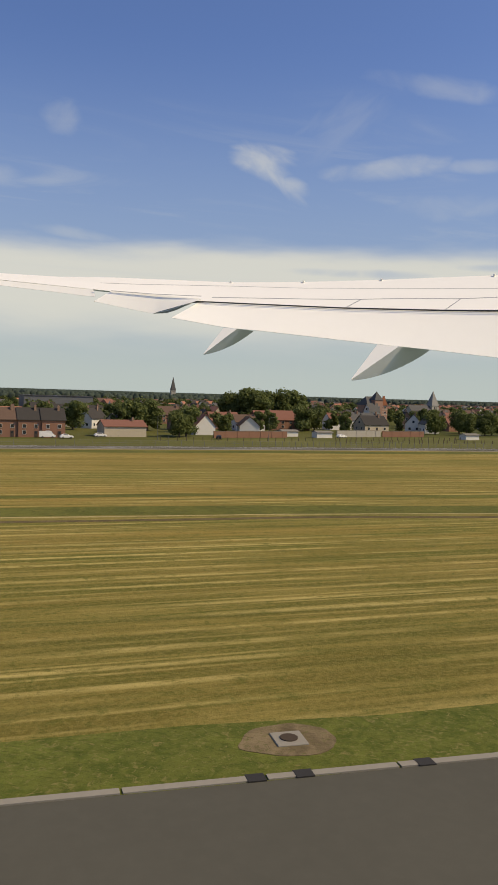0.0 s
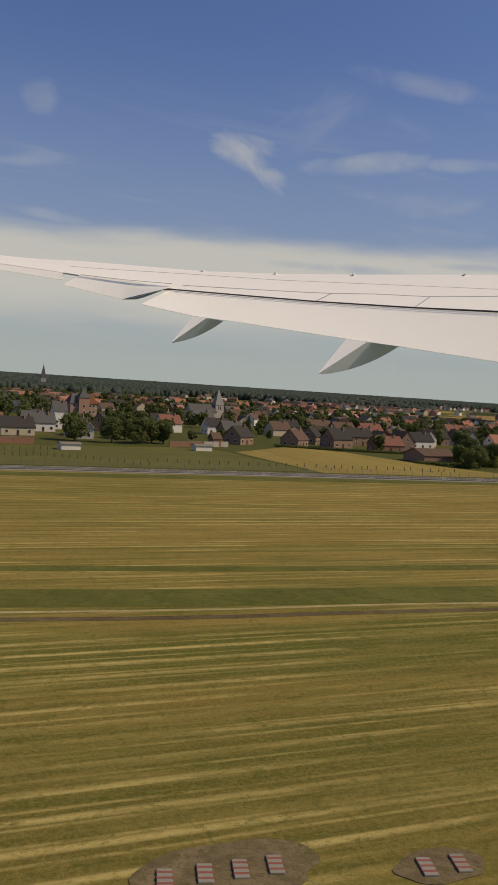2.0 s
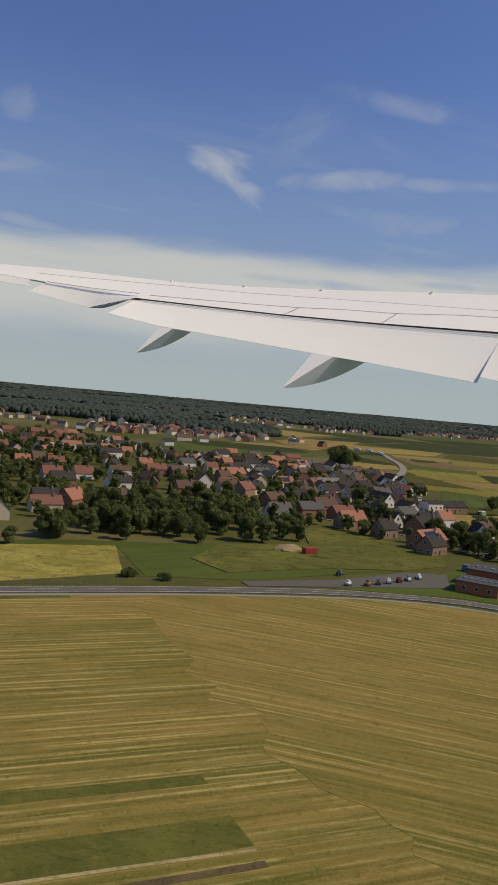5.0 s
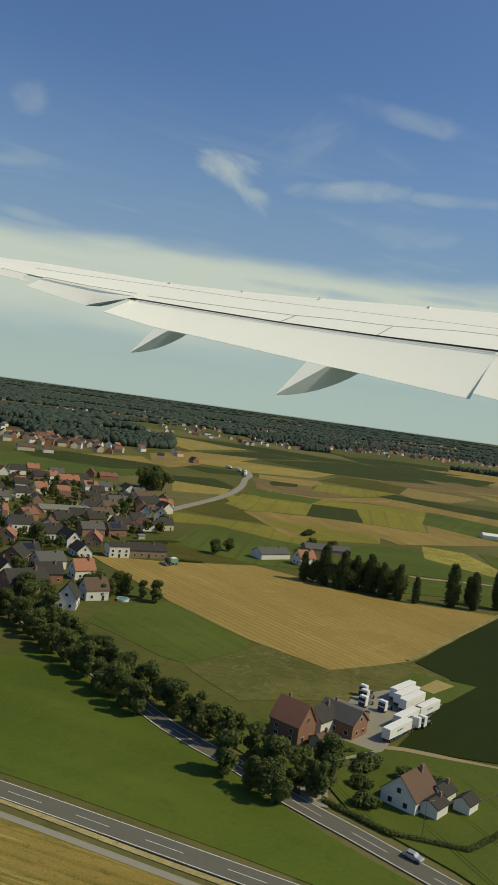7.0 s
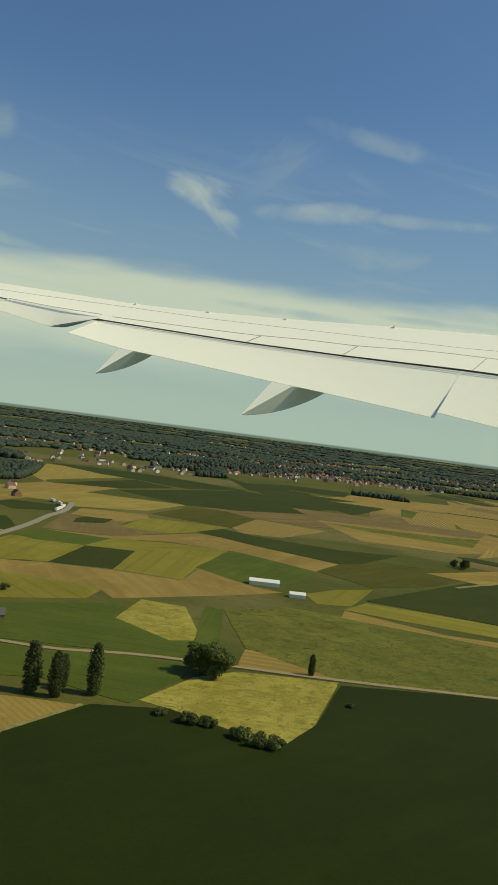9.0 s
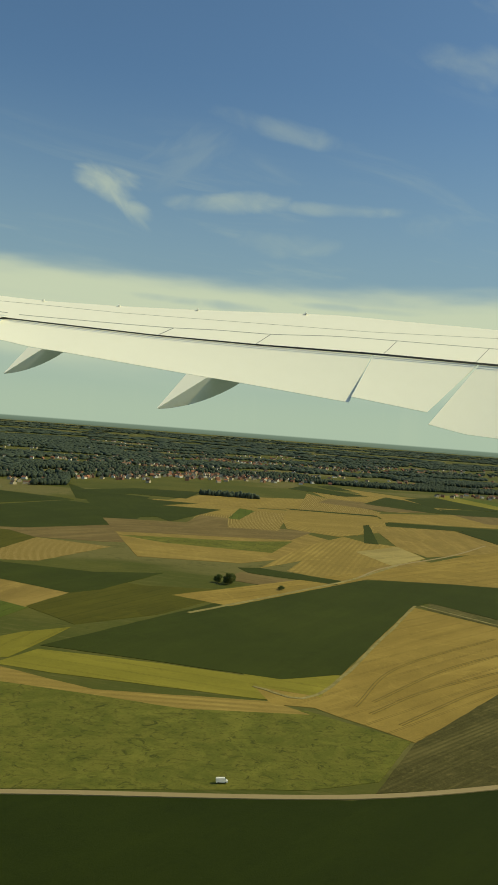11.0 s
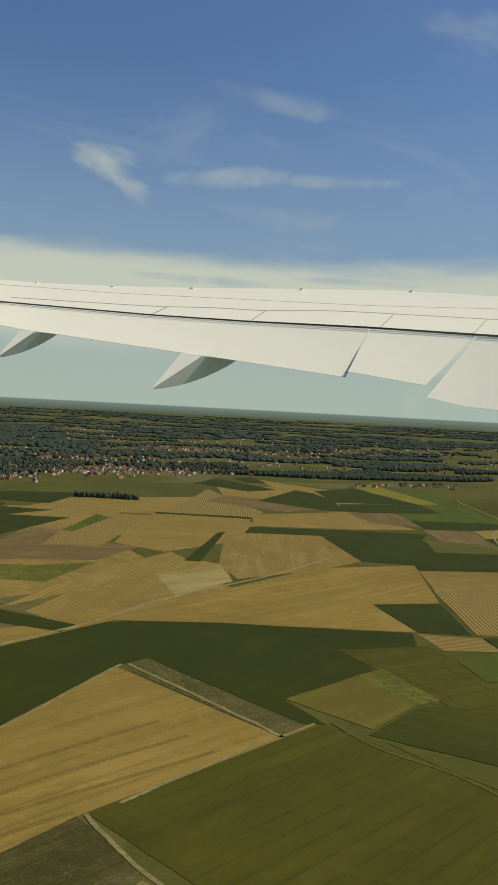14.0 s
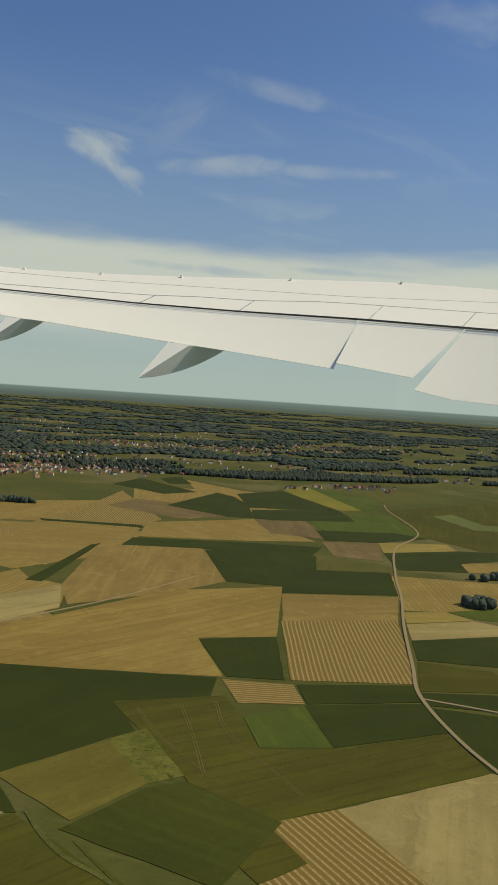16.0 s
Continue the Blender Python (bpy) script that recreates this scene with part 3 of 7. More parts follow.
field("green", [(913, 736), (946, 774), (1006, 741), (968, 694), (927, 711)])
field("yellowgreen", [(878, 708), (925, 705), (968, 691), (919, 609), (884, 618), (859, 616)])
field("tan", [(858, 605), (883, 611), (918, 604), (965, 587), (1011, 560), (1042, 604), (1044, 615), (1067, 546), (1083, 529), (1028, 513), (938, 494), (937, 518), (919, 491), (866, 492), (847, 497)])
field("yellowgreen", [(854, 564), (877, 565), (937, 526), (919, 491), (866, 488)])
field("dark", [(919, 609), (968, 691), (1011, 679), (966, 592)])
field("yellowgreen", [(968, 694), (1006, 741), (1064, 736), (1118, 713), (1011, 679)])
field("yellowgreen", [(966, 592), (1011, 679), (1118, 713), (1042, 610), (1012, 562)])
field("green", [(1044, 615), (1107, 695), (1129, 701), (1182, 633), (1108, 562), (1067, 546)])
field("tan", [(946, 774), (1012, 756), (1125, 814), (1174, 771), (1218, 667), (1272, 703), (1167, 622), (1128, 701), (1114, 712), (1066, 743), (1006, 741)])
field("dark", [(1130, 828), (1178, 866), (1198, 823), (1274, 758), (1345, 744), (1250, 675), (1218, 667), (1165, 752)])
field("swath", [(1196, 882), (1281, 988), (1350, 912), (1236, 825), (1192, 839)])
field("olive", [(1116, 958), (1202, 1055), (1316, 1069), (1281, 988), (1196, 882), (1163, 911)])
field("yellowgreen", [(1037, 825), (1099, 917), (1191, 880), (1128, 823), (1086, 800)])
field("straw", [(1030, 962), (1108, 945), (1103, 919), (1055, 863), (1003, 902)])
field("brown", [(990, 887), (1058, 865), (1037, 825), (1086, 800), (1012, 756), (947, 781)])
field("dark", [(1001, 867), (1015, 886), (1046, 880), (1026, 843), (990, 835)])
field("straw", [(961, 1160), (1061, 1261), (1162, 1259), (1080, 1152), (970, 1031), (940, 1011)])
field("gold", [(970, 1031), (1080, 1152), (1216, 1092), (1121, 985), (1022, 973), (1023, 1009)])
field("dark", [(1056, 1256), (1252, 1458), (1294, 1355), (1162, 1259)])
field("dark", [(1153, 1231), (1311, 1342), (1464, 1433), (1537, 1311), (1536, 1236), (1454, 1114), (1290, 1073), (1216, 1092)])
field("dark", [(1137, 1683), (1266, 1665), (1369, 1599), (1471, 1474), (1482, 1445), (1319, 1365), (1256, 1471), (1201, 1515)])
field("dark", [(1586, 1797), (1579, 1637), (1671, 1526), (1580, 1378), (1495, 1473)])
field("straw", [(1580, 1378), (1667, 1495), (1775, 1451), (1881, 1423), (1729, 1227), (1638, 1254), (1536, 1236)])
field("brown", [(1216, 1092), (1290, 1073), (1454, 1114), (1499, 1042), (1634, 1005), (1706, 978), (1501, 922), (1355, 951), (1279, 992), (1263, 1053)])
field("swath", [(1648, 1259), (1754, 1261), (1594, 1032), (1496, 1030)])
field("olive", [(1638, 1090), (1701, 1086), (1647, 1009), (1588, 1024)])
field("olive", [(1218, 667), (1277, 711), (1300, 686), (1389, 648), (1266, 577), (1187, 560), (1168, 625)])
field("rough", [(898, 308), (934, 336), (961, 344), (1009, 325), (963, 270), (938, 253), (924, 274), (908, 297)])
field("green", [(837, 400), (871, 391), (942, 358), (926, 333), (893, 305), (885, 312), (862, 339), (831, 347)])
field("green", [(845, 475), (916, 479), (936, 479), (947, 458), (926, 444), (961, 398), (944, 362), (872, 393), (837, 405)])
field("rough", [(926, 444), (958, 493), (983, 476), (964, 398), (944, 398)])
field("green", [(955, 392), (998, 478), (1008, 471), (961, 367), (947, 362)])
field("yellowgreen", [(1102, 528), (1145, 548), (1182, 553), (1146, 515), (1120, 490), (1094, 495)])
field("straw", [(965, 353), (983, 382), (1014, 360), (1053, 327), (1012, 329)])
field("pasture", [(1008, 471), (1059, 484), (1094, 463), (1094, 462), (1146, 407), (1187, 369), (1237, 357), (1252, 345), (1279, 288), (1230, 255), (1192, 260), (1049, 316), (1012, 329), (984, 384)])
field("straw", [(1091, 456), (1107, 477), (1150, 415), (1241, 365), (1250, 339), (1187, 369), (1146, 407)])
field("yellowgreen", [(1143, 503), (1207, 453), (1267, 397), (1239, 369), (1137, 451), (1108, 480)])
field("yellowgreen", [(1259, 446), (1313, 394), (1274, 363), (1245, 392)])
field("dark", [(1147, 511), (1455, 668), (1536, 681), (1625, 661), (1815, 544), (1787, 504), (1716, 527), (1707, 455), (1603, 440), (1604, 391), (1591, 397), (1549, 564), (1515, 552), (1314, 396), (1269, 399), (1209, 456)])
field("stubble", [(1245, 392), (1274, 363), (1516, 554), (1522, 537), (1565, 383), (1536, 375), (1416, 342), (1345, 312), (1280, 286), (1259, 348), (1238, 361)], 1.90)
field("weeds", [(1524, 540), (1549, 564), (1587, 393), (1565, 383)])
field("plough", [(1280, 286), (1345, 312), (1416, 342), (1429, 288), (1344, 259), (1275, 229), (1221, 246)], 1.95)
field("olive", [(1422, 343), (1602, 392), (1640, 273), (1623, 351), (1630, 304), (1640, 266), (1545, 185), (1454, 245), (1451, 237)])
field("weeds", [(1344, 259), (1429, 288), (1438, 233), (1438, 224), (1444, 204), (1421, 209), (1359, 222)])
field("pasture", [(1275, 229), (1344, 259), (1359, 222), (1290, 226)])
field("pasture", [(1396, 208), (1419, 207), (1444, 204), (1454, 245), (1545, 185), (1397, 165), (1398, 188)])
field("tan", [(1412, 1062), (1717, 1022), (1711, 926), (1786, 539), (1686, 627), (1566, 680), (1536, 682), (1469, 656), (1588, 828), (1465, 789), (1357, 843)])
field("straw", [(1386, 959), (1429, 964), (1555, 853), (1465, 789), (1357, 843)])
field("brown", [(1443, 1188), (1638, 1113), (1749, 1045), (1647, 959), (1406, 1040)])
field("pasture", [(1399, 1010), (1567, 949), (1641, 946), (1548, 854), (1436, 939)])
field("dark", [(1559, 1652), (1725, 1723), (1868, 1678), (1750, 1514), (1656, 1588), (1522, 1506)])
field("dark", [(1518, 1489), (1592, 1527), (1731, 1423), (1633, 1382), (1730, 1325), (1543, 1151), (1545, 1210), (1443, 1188)])
field("straw", [(1656, 1448), (1821, 1597), (2109, 1580), (1912, 1336), (1737, 1423)])
field("straw", [(1641, 1291), (1730, 1406), (1903, 1320), (1823, 1261), (1793, 1339), (1690, 1233)])
field("swath", [(1609, 1088), (1793, 1316), (1851, 1275), (1685, 1053)])
field("green", [(1676, 1201), (1789, 1356), (1799, 1315), (1687, 1181)])
field("brown", [(1551, 1122), (1640, 1236), (1676, 1201), (1613, 1088)])
field("straw", [(1775, 1180), (1912, 1336), (2038, 1212), (1924, 1053), (1757, 991), (1716, 1076)])
field("swath", [(1912, 1336), (2208, 1732), (2124, 1331), (2039, 1251), (1978, 1277)])
field("straw", [(2289, 1851), (2509, 1664), (2454, 1425), (2181, 1330), (2156, 1376), (2173, 1583)])
field("straw", [(1472, 758), (1624, 898), (1766, 990), (1765, 941), (1797, 889), (1757, 794), (1608, 741), (1559, 800)])
field("straw", [(1495, 738), (1559, 800), (1603, 733), (1538, 682), (1518, 679)])
field("dark", [(1446, 764), (1472, 758), (1526, 677), (1506, 658), (1442, 732)])
field("brown", [(1399, 710), (1436, 739), (1492, 654), (1440, 642), (1401, 698)])
field("stubble", [(1308, 643), (1339, 591), (1564, 680), (1656, 639), (1705, 609), (1821, 544), (1851, 650), (1929, 628), (2054, 809), (1907, 834), (1682, 744)])
field("tan", [(1792, 894), (1911, 1100), (1956, 1113), (2070, 1059), (1997, 855), (1901, 822), (1770, 806)])
field("pale", [(1685, 856), (1792, 894), (1758, 798), (1662, 751)])
field("dark", [(1757, 927), (1910, 1122), (1931, 1132), (1774, 914)])
field("dark", [(1905, 1371), (2060, 1278), (2053, 1250), (1903, 1347)])
field("straw", [(1797, 1213), (1902, 1359), (2048, 1250), (1960, 1122), (1918, 1121), (1805, 1004), (1757, 1052)])
field("dark", [(1956, 1113), (1998, 1168), (2178, 1085), (2274, 1027), (2212, 971), (2145, 1030), (2070, 1059)])
field("dark", [(2068, 1046), (2170, 1072), (2221, 969), (2160, 883), (2259, 840), (2178, 729), (2037, 783), (2057, 814), (1997, 855)])
field("green", [(2147, 1007), (2175, 979), (2221, 969), (2163, 901), (2106, 942)])
field("straw", [(1971, 1110), (1982, 1108), (1942, 1022), (1936, 1024)])
field("straw", [(2083, 1305), (2312, 1307), (2295, 1073), (2169, 1107), (2011, 1176)])
field("dark", [(2213, 1501), (2436, 1687), (2444, 1618), (2405, 1486), (2319, 1319), (2270, 1346)])
field("brown", [(2086, 1511), (2186, 1603), (2238, 1540), (2270, 1346), (2156, 1340)])
field("dark", [(2233, 1859), (2362, 1982), (2388, 1698), (2286, 1672)])
field("dark", [(2421, 1984), (2496, 2014), (2455, 1862), (2389, 1861)])
field("straw", [(2481, 1948), (2525, 1716), (2559, 1662), (2405, 1486), (2388, 1698)])
field("dark", [(2479, 1665), (2642, 1713), (2580, 1387), (2382, 1447)])
field("yellowgreen", [(2656, 1735), (2776, 1803), (2638, 1381), (2565, 1389)])
field("green", [(2776, 1803), (2826, 1548), (2676, 1378), (2638, 1381)])
field("dark", [(2375, 1423), (2580, 1387), (2516, 1246), (2340, 1290), (2319, 1319)])
field("brown", [(2312, 1307), (2414, 1280), (2327, 1093), (2258, 1160)])
field("green", [(2414, 1280), (2621, 1359), (2666, 1299), (2537, 1055), (2377, 1170)])
field("dark", [(2365, 1172), (2510, 1118), (2537, 1055), (2405, 1042), (2320, 1084)])
field("brown", [(2305, 1071), (2405, 1042), (2305, 908), (2249, 963)])
field("gold", [(2405, 1042), (2528, 1002), (2500, 947), (2352, 964)])
field("dark", [(2352, 964), (2500, 947), (2567, 918), (2506, 862), (2420, 861), (2385, 809), (2286, 853)])
field("straw", [(2430, 871), (2487, 845), (2434, 797), (2385, 809)])
field("olive", [(2714, 1374), (3177, 1474), (2735, 990), (2546, 899), (2537, 1055), (2637, 1265)])
field("palegreen", [(2763, 1287), (2838, 1303), (2793, 1158), (2890, 1122), (2824, 1066), (2716, 1116)])
field("tan", [(2034, 779), (2172, 722), (2096, 635), (1967, 675)])
field("straw", [(2246, 825), (2371, 740), (2425, 708), (2328, 628), (2173, 648), (2133, 668)])
field("gold", [(2128, 662), (2180, 646), (2186, 607), (2098, 623)])
field("green", [(2182, 645), (2335, 634), (2249, 563), (2191, 610)])
field("pale", [(2096, 621), (2184, 605), (2219, 539), (2059, 571)])
field("dark", [(2059, 571), (2219, 539), (2114, 451), (2020, 519)])
field("olive", [(2017, 516), (2065, 469), (2063, 409), (1963, 454)])
field("dark", [(1961, 451), (2057, 404), (2019, 373), (1947, 426)])
field("dark", [(1947, 420), (2009, 365), (1917, 289), (1901, 317), (1923, 377)])
field("swath", [(1966, 676), (2096, 635), (1971, 469), (1872, 516)])
field("swath", [(1817, 539), (1868, 506), (1852, 466), (1803, 488)])
field("dark", [(1850, 646), (1929, 628), (1867, 518), (1824, 544)])
field("dark", [(1871, 505), (1968, 466), (1952, 432), (1854, 465)])
field("dark", [(1850, 464), (1950, 429), (1925, 378), (1824, 391)])
field("green", [(1793, 462), (1850, 464), (1824, 391), (1776, 411)])
field("olive", [(1713, 525), (1801, 505), (1790, 457), (1775, 409), (1827, 388), (1919, 378), (1901, 317), (1727, 324), (1726, 281), (1693, 276), (1689, 379), (1709, 386)])
field("swath", [(1727, 324), (1775, 320), (1772, 239), (1771, 214), (1696, 249), (1693, 276), (1726, 281)], 3.1416)
field("pale", [(1775, 320), (1901, 317), (1917, 289), (1807, 198), (1771, 214), (1772, 239)])
field("green", [(690, 160), (702, 162), (718, 166), (744, 151), (775, 134), (770, 60), (712, 60), (698, 112), (688, 136)])
field("green", [(668, 190), (690, 190), (706, 174), (712, 166), (700, 163), (688, 150), (676, 165)])
field("green", [(750, 213), (765, 225), (782, 210), (760, 197), (752, 195)])
field("pale", [(756.8, 209.6), (770.2, 217.3), (773.2, 211), (759.8, 204.5)])
field("lucerne", [(1620, 365), (1682, 389), (1708, 387), (1736, 321), (1673, 281)])
field("pasture", [(1685, 463), (1717, 469), (1710, 394), (1685, 394)])
field("ripening", [(1604, 441), (1685, 463), (1685, 394), (1628, 371)])
field("pasture", [(505, 240), (545, 246), (575, 243), (600, 250), (612, 268), (600, 330), (578, 332), (562, 292), (520, 288), (500, 262)])


# ---- roads and tracks ----
def road(name, line, width, mats, label, category="road", z=0.22, lines=(), dash=None, pitch=8.0):
    line = smooth_line(line, pitch)
    b = bmesh.new()
    ribbon(b, line, width, -0.3, z)
    ob = setting(name, b, mats, label, category)
    for s in lines:
        b = bmesh.new()
        ribbon(b, line, 0.22, z - 0.1, z + 0.012, s)
        part("edge_line", b, PAINT_W, ob, "white painted edge line")
    if dash:
        for k in range(0, len(line) - 1, 2):
            b = bmesh.new()
            ribbon(b, [line[k], line[k + 1]], 0.15, z - 0.1, z + 0.012, 0.0)
            part("lane_mark", b, PAINT_W, ob)
    return ob


RINGROAD = [(-500, 228.5), (0, 228.5), (150, 229), (300, 225), (400, 221), (470, 219), (523, 214), (546, 208), (567, 199), (592, 178), (622, 150), (652, 121), (690, 84), (740, 36)]
road("perimeter_road", RINGROAD, 6.4, [ASPHALT], "grey two-lane road along the airfield fence", lines=(-2.9, 2.9), dash=True, z=0.3)
PATCHWAY = [(-500, 223.0), (150, 223.5), (300, 219.5), (400, 215.5), (470, 213.5), (520, 208), (543, 202.5), (562, 193.5), (586, 172.5), (616, 144.5), (646, 115.5), (684, 78)]
road("perimeter_track", PATCHWAY, 2.0, [CONCRETE], "pale concrete service track inside the fence", "track", z=0.16)
TREEROAD = [(600, 380), (626, 325), (634, 293), (643, 254), (653, 218), (661, 185), (670, 164), (677, 144), (684, 129), (692, 111), (706, 82), (730, 40)]
road("tree_road", TREEROAD, 6.2, [ASPHALT], "grey country road under a row of trees", lines=(-2.8, 2.8), dash=True, z=0.26)
road("farm_road", [(783, 574), (808, 606), (854, 664), (902, 735), (941, 806), (972, 872), (1003, 930), (1030, 1010)], 7.0, [GRAVEL], "pale dusty farm road across the fields", z=0.75)
road("farm_track", [(852, 395), (878, 381), (924, 369), (1009, 329), (1087, 297), (1206, 247), (1290, 228), (1352, 221), (1419, 208), (1500, 190)], 4.0, [DUST], "pale dirt track between fields", "track", z=0.62)
road("field_path", [(2767, 1456), (2700, 1360), (2559, 1110), (2400, 990), (2255, 823), (2172, 716), (2087, 615), (2003, 508), (1954, 444), (1917, 358), (1895, 271), (1870, 200)], 3.4, [DUST], "pale dirt road winding between fields", "track", z=1.0)
road("side_path", [(1950, 440), (1984, 400), (2015, 360), (2060, 310)], 3.0, [DUST], "pale dirt side path", "track", z=1.02)
road("grain_track", [(1560, 690), (1620, 730), (1686, 760), (1827, 815), (1976, 894)], 2.6, [DUST], "worn dirt track across the stubble", "track", z=0.6)
road("yard_drive", [(681, 141), (689, 155), (700, 163), (711, 170), (724, 180)], 6.5, [GRAVEL], "pale gravel drive to the lorry yard", "drive", z=0.24)
road("field_drive", [(711, 169), (722, 166), (743, 152), (770, 138)], 2.6, [DUST], "narrow dirt track beside the maize", "track", z=0.23)
bm = bmesh.new()
prism(bm, ragged([(704, 173), (713, 164), (722, 172), (742, 184), (757, 196), (755, 212), (740, 208), (728, 204), (716, 190)], 5, 0.4), -0.3, 0.25)
setting("lorry_yard", bm, [CONCRETE], "pale concrete lorry yard", "yard")
bm = bmesh.new()
prism(bm, [(505, 222), (545, 219), (577, 216), (590, 236), (575, 240), (540, 229), (505, 228)], -0.3, 0.27)
setting("service_yard", bm, [ASPHALT], "grey asphalt yard beside the brick hall", "yard")


# ---- trees ----
def leaf_cloud(bm, centres, count, size, rnd, squash=0.8):
    """Many small leaf sprays spread over round clumps, mostly near their skins."""
    for k in range(count):
        c, r = centres[k % len(centres)]
        d = Vector((rnd.gauss(0, 1), rnd.gauss(0, 1), rnd.gauss(0, 1))).normalized()
        p = Vector(c) + Vector((d.x, d.y, d.z * squash)) * r * rnd.uniform(0.55, 1.08)
        n = (d + Vector((rnd.gauss(0, .5), rnd.gauss(0, .5), rnd.gauss(0, .5) + 0.35))).normalized()
        q = n.to_track_quat("Z", "Y")
        s = size * rnd.uniform(0.6, 1.3)
        a = rnd.uniform(0, 6.28)
        ring = [q @ Vector((math.cos(a + i * 1.2566) * s * rnd.uniform(.6, 1.1), math.sin(a + i * 1.2566) * s * rnd.uniform(.6, 1.1), rnd.uniform(-.25, .12) * s)) + p for i in range(5)]
        bm.faces.new([bm.verts.new(v) for v in ring])


TREES = {}


def tree_meshes(kind, seed):
    key = (kind, seed)
    if key in TREES:
        return TREES[key]
    rnd = random.Random(seed * 31 + len(kind))
    t, c = bmesh.new(), bmesh.new()
    H = dict(round=10.0, wide=9.0, poplar=18.0, bush=3.0, conifer=9.0, hedge=2.2)[kind]
    if kind == "poplar":
        tube(t, [(0, 0, -0.2), (0.1, 0, 5), (0, 0.1, 14)], [0.4, 0.3, 0.08])
        cs = [((rnd.uniform(-.5, .5), rnd.uniform(-.5, .5), z), 0.9 + 2.1 * math.sin(min(1, (z - 0.4) / 17.6) ** 0.75 * math.pi) ** 0.55) for z in [1.4 + i * 0.62 for i in range(27)]]
        leaf_cloud(c, cs, 4200, 0.36, rnd, 0.9)
    elif kind == "conifer":
        tube(t, [(0, 0, -0.2), (0, 0, 8)], [0.2, 0.04])
        cs = [((0, 0, z), 0.25 + (9 - z) * 0.23) for z in [0.8 + i * 0.6 for i in range(14)]]
        leaf_cloud(c, cs, 1500, 0.3, rnd, 0.4)
    elif kind == "bush":
        tube(t, [(0, 0, -0.2), (0, 0, 1.6)], [0.12, 0.05])
        cs = [((rnd.uniform(-1.5, 1.5), rnd.uniform(-1.5, 1.5), rnd.uniform(.8, 1.9)), rnd.uniform(.8, 1.3)) for _ in range(8)]
        leaf_cloud(c, cs, 1100, 0.25, rnd)
    else:
        w = 1.25 if kind == "wide" else 0.95
        lean = rnd.uniform(-.4, .4)
        tube(t, [(0, 0, -0.3), (lean * .3, 0, 1.8), (lean, .2, 4.5), (lean, 0, 7)], [0.34, 0.26, 0.18, 0.06])
        cs = []
        for i in range(19):
            a, z = rnd.uniform(0, 6.28), rnd.uniform(2.0, H - 1.2)
            rr = rnd.uniform(.4, 2.9) * w * (1.0 - abs(z - 5.2) / 9)
            cc = (lean + math.cos(a) * rr, math.sin(a) * rr, z)
            cs.append((cc, rnd.uniform(1.0, 1.75) * w))
            if i < 6:
                tube(t, [(lean * .6, 0, 2.2 + i * .3), (cc[0] * .6, cc[1] * .6, (cc[2] + 2.5) / 2), cc], [0.14, 0.09, 0.03], 5)
        leaf_cloud(c, cs, 4600, 0.31, rnd)
    mat = {"poplar": LEAF_DARK, "conifer": LEAF_DARK, "wide": LEAF, "round": LEAF, "bush": LEAF, "hedge": LEAF}[kind]
    TREES[key] = (mesh_of(t, "trunk", BARK), mesh_of(c, "crown", mat))
    return TREES[key]


TREE_LABEL = dict(round="broadleaf tree with a dense dark green crown", wide="spreading broadleaf tree with a full green crown", poplar="tall narrow dark poplar beside the field",
                  bush="low dark green bush", conifer="slim dark conifer in a garden")


def tree(kind, x, y, size=1.0, seed=0, group="", label=""):
    """size: height against the kind's own."""
    trunk, crown = tree_meshes(kind, seed % 4)
    ob = tagged(new("bush" if kind == "bush" else "tree"), label or TREE_LABEL[kind], "bush" if kind == "bush" else "tree", group)
    part("trunk", trunk, None, ob)
    part("crown", crown, None, ob)
    r = random.Random(int(x * 13 + y * 7) + seed)
    ob.matrix_basis = Matrix.LocRotScale((x, y, 0), Euler((0, 0, r.uniform(0, 6.28))), Vector((size * r.uniform(.9, 1.1), size * r.uniform(.9, 1.1), size)))
    return ob


# ---- houses ----
BRICK = simple("red_brick", (0.27, 0.140, 0.092), 0.9, scale=0.8)
BRICK_B = simple("brown_brick", (0.27, 0.175, 0.125), 0.9, scale=0.8)
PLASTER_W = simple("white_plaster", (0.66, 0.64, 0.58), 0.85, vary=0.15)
PLASTER_C = simple("cream_plaster", (0.50, 0.43, 0.32), 0.85, vary=0.2)
STONE = simple("pale_stone", (0.42, 0.39, 0.33), 0.9)
TILE_O = simple("orange_roof_tiles", (0.33, 0.146, 0.090), 0.85, scale=0.7)
TILE_R = simple("red_roof_tiles", (0.225, 0.108, 0.080), 0.95, scale=0.7, spec=0.06)
TILE_B = simple("brown_roof_tiles", (0.135, 0.090, 0.068), 0.95, scale=0.7, spec=0.06)
TILE_D = simple("dark_roof_tiles", (0.058, 0.054, 0.050), 0.95, scale=0.7, spec=0.06)
SLATE = simple("grey_slates", (0.115, 0.112, 0.106), 0.95, scale=0.7, spec=0.06)
PANEL_S = simple("solar_panel", (0.012, 0.014, 0.022), 0.2, spec=0.6)
TIN = simple("corrugated_sheet", (0.21, 0.195, 0.17), 0.9, spec=0.08)
DOORW = simple("dark_door", (0.07, 0.05, 0.04), 0.6)
FRAME = simple("window_frame_white", (0.60, 0.59, 0.56), 0.6)
ROOFS = dict(pale=WHITE, orange=TILE_O, red=TILE_R, brown=TILE_B, dark=TILE_D, slate=SLATE, tin=TIN)
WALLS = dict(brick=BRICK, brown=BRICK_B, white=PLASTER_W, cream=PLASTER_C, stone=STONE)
WIN = bmesh.new()
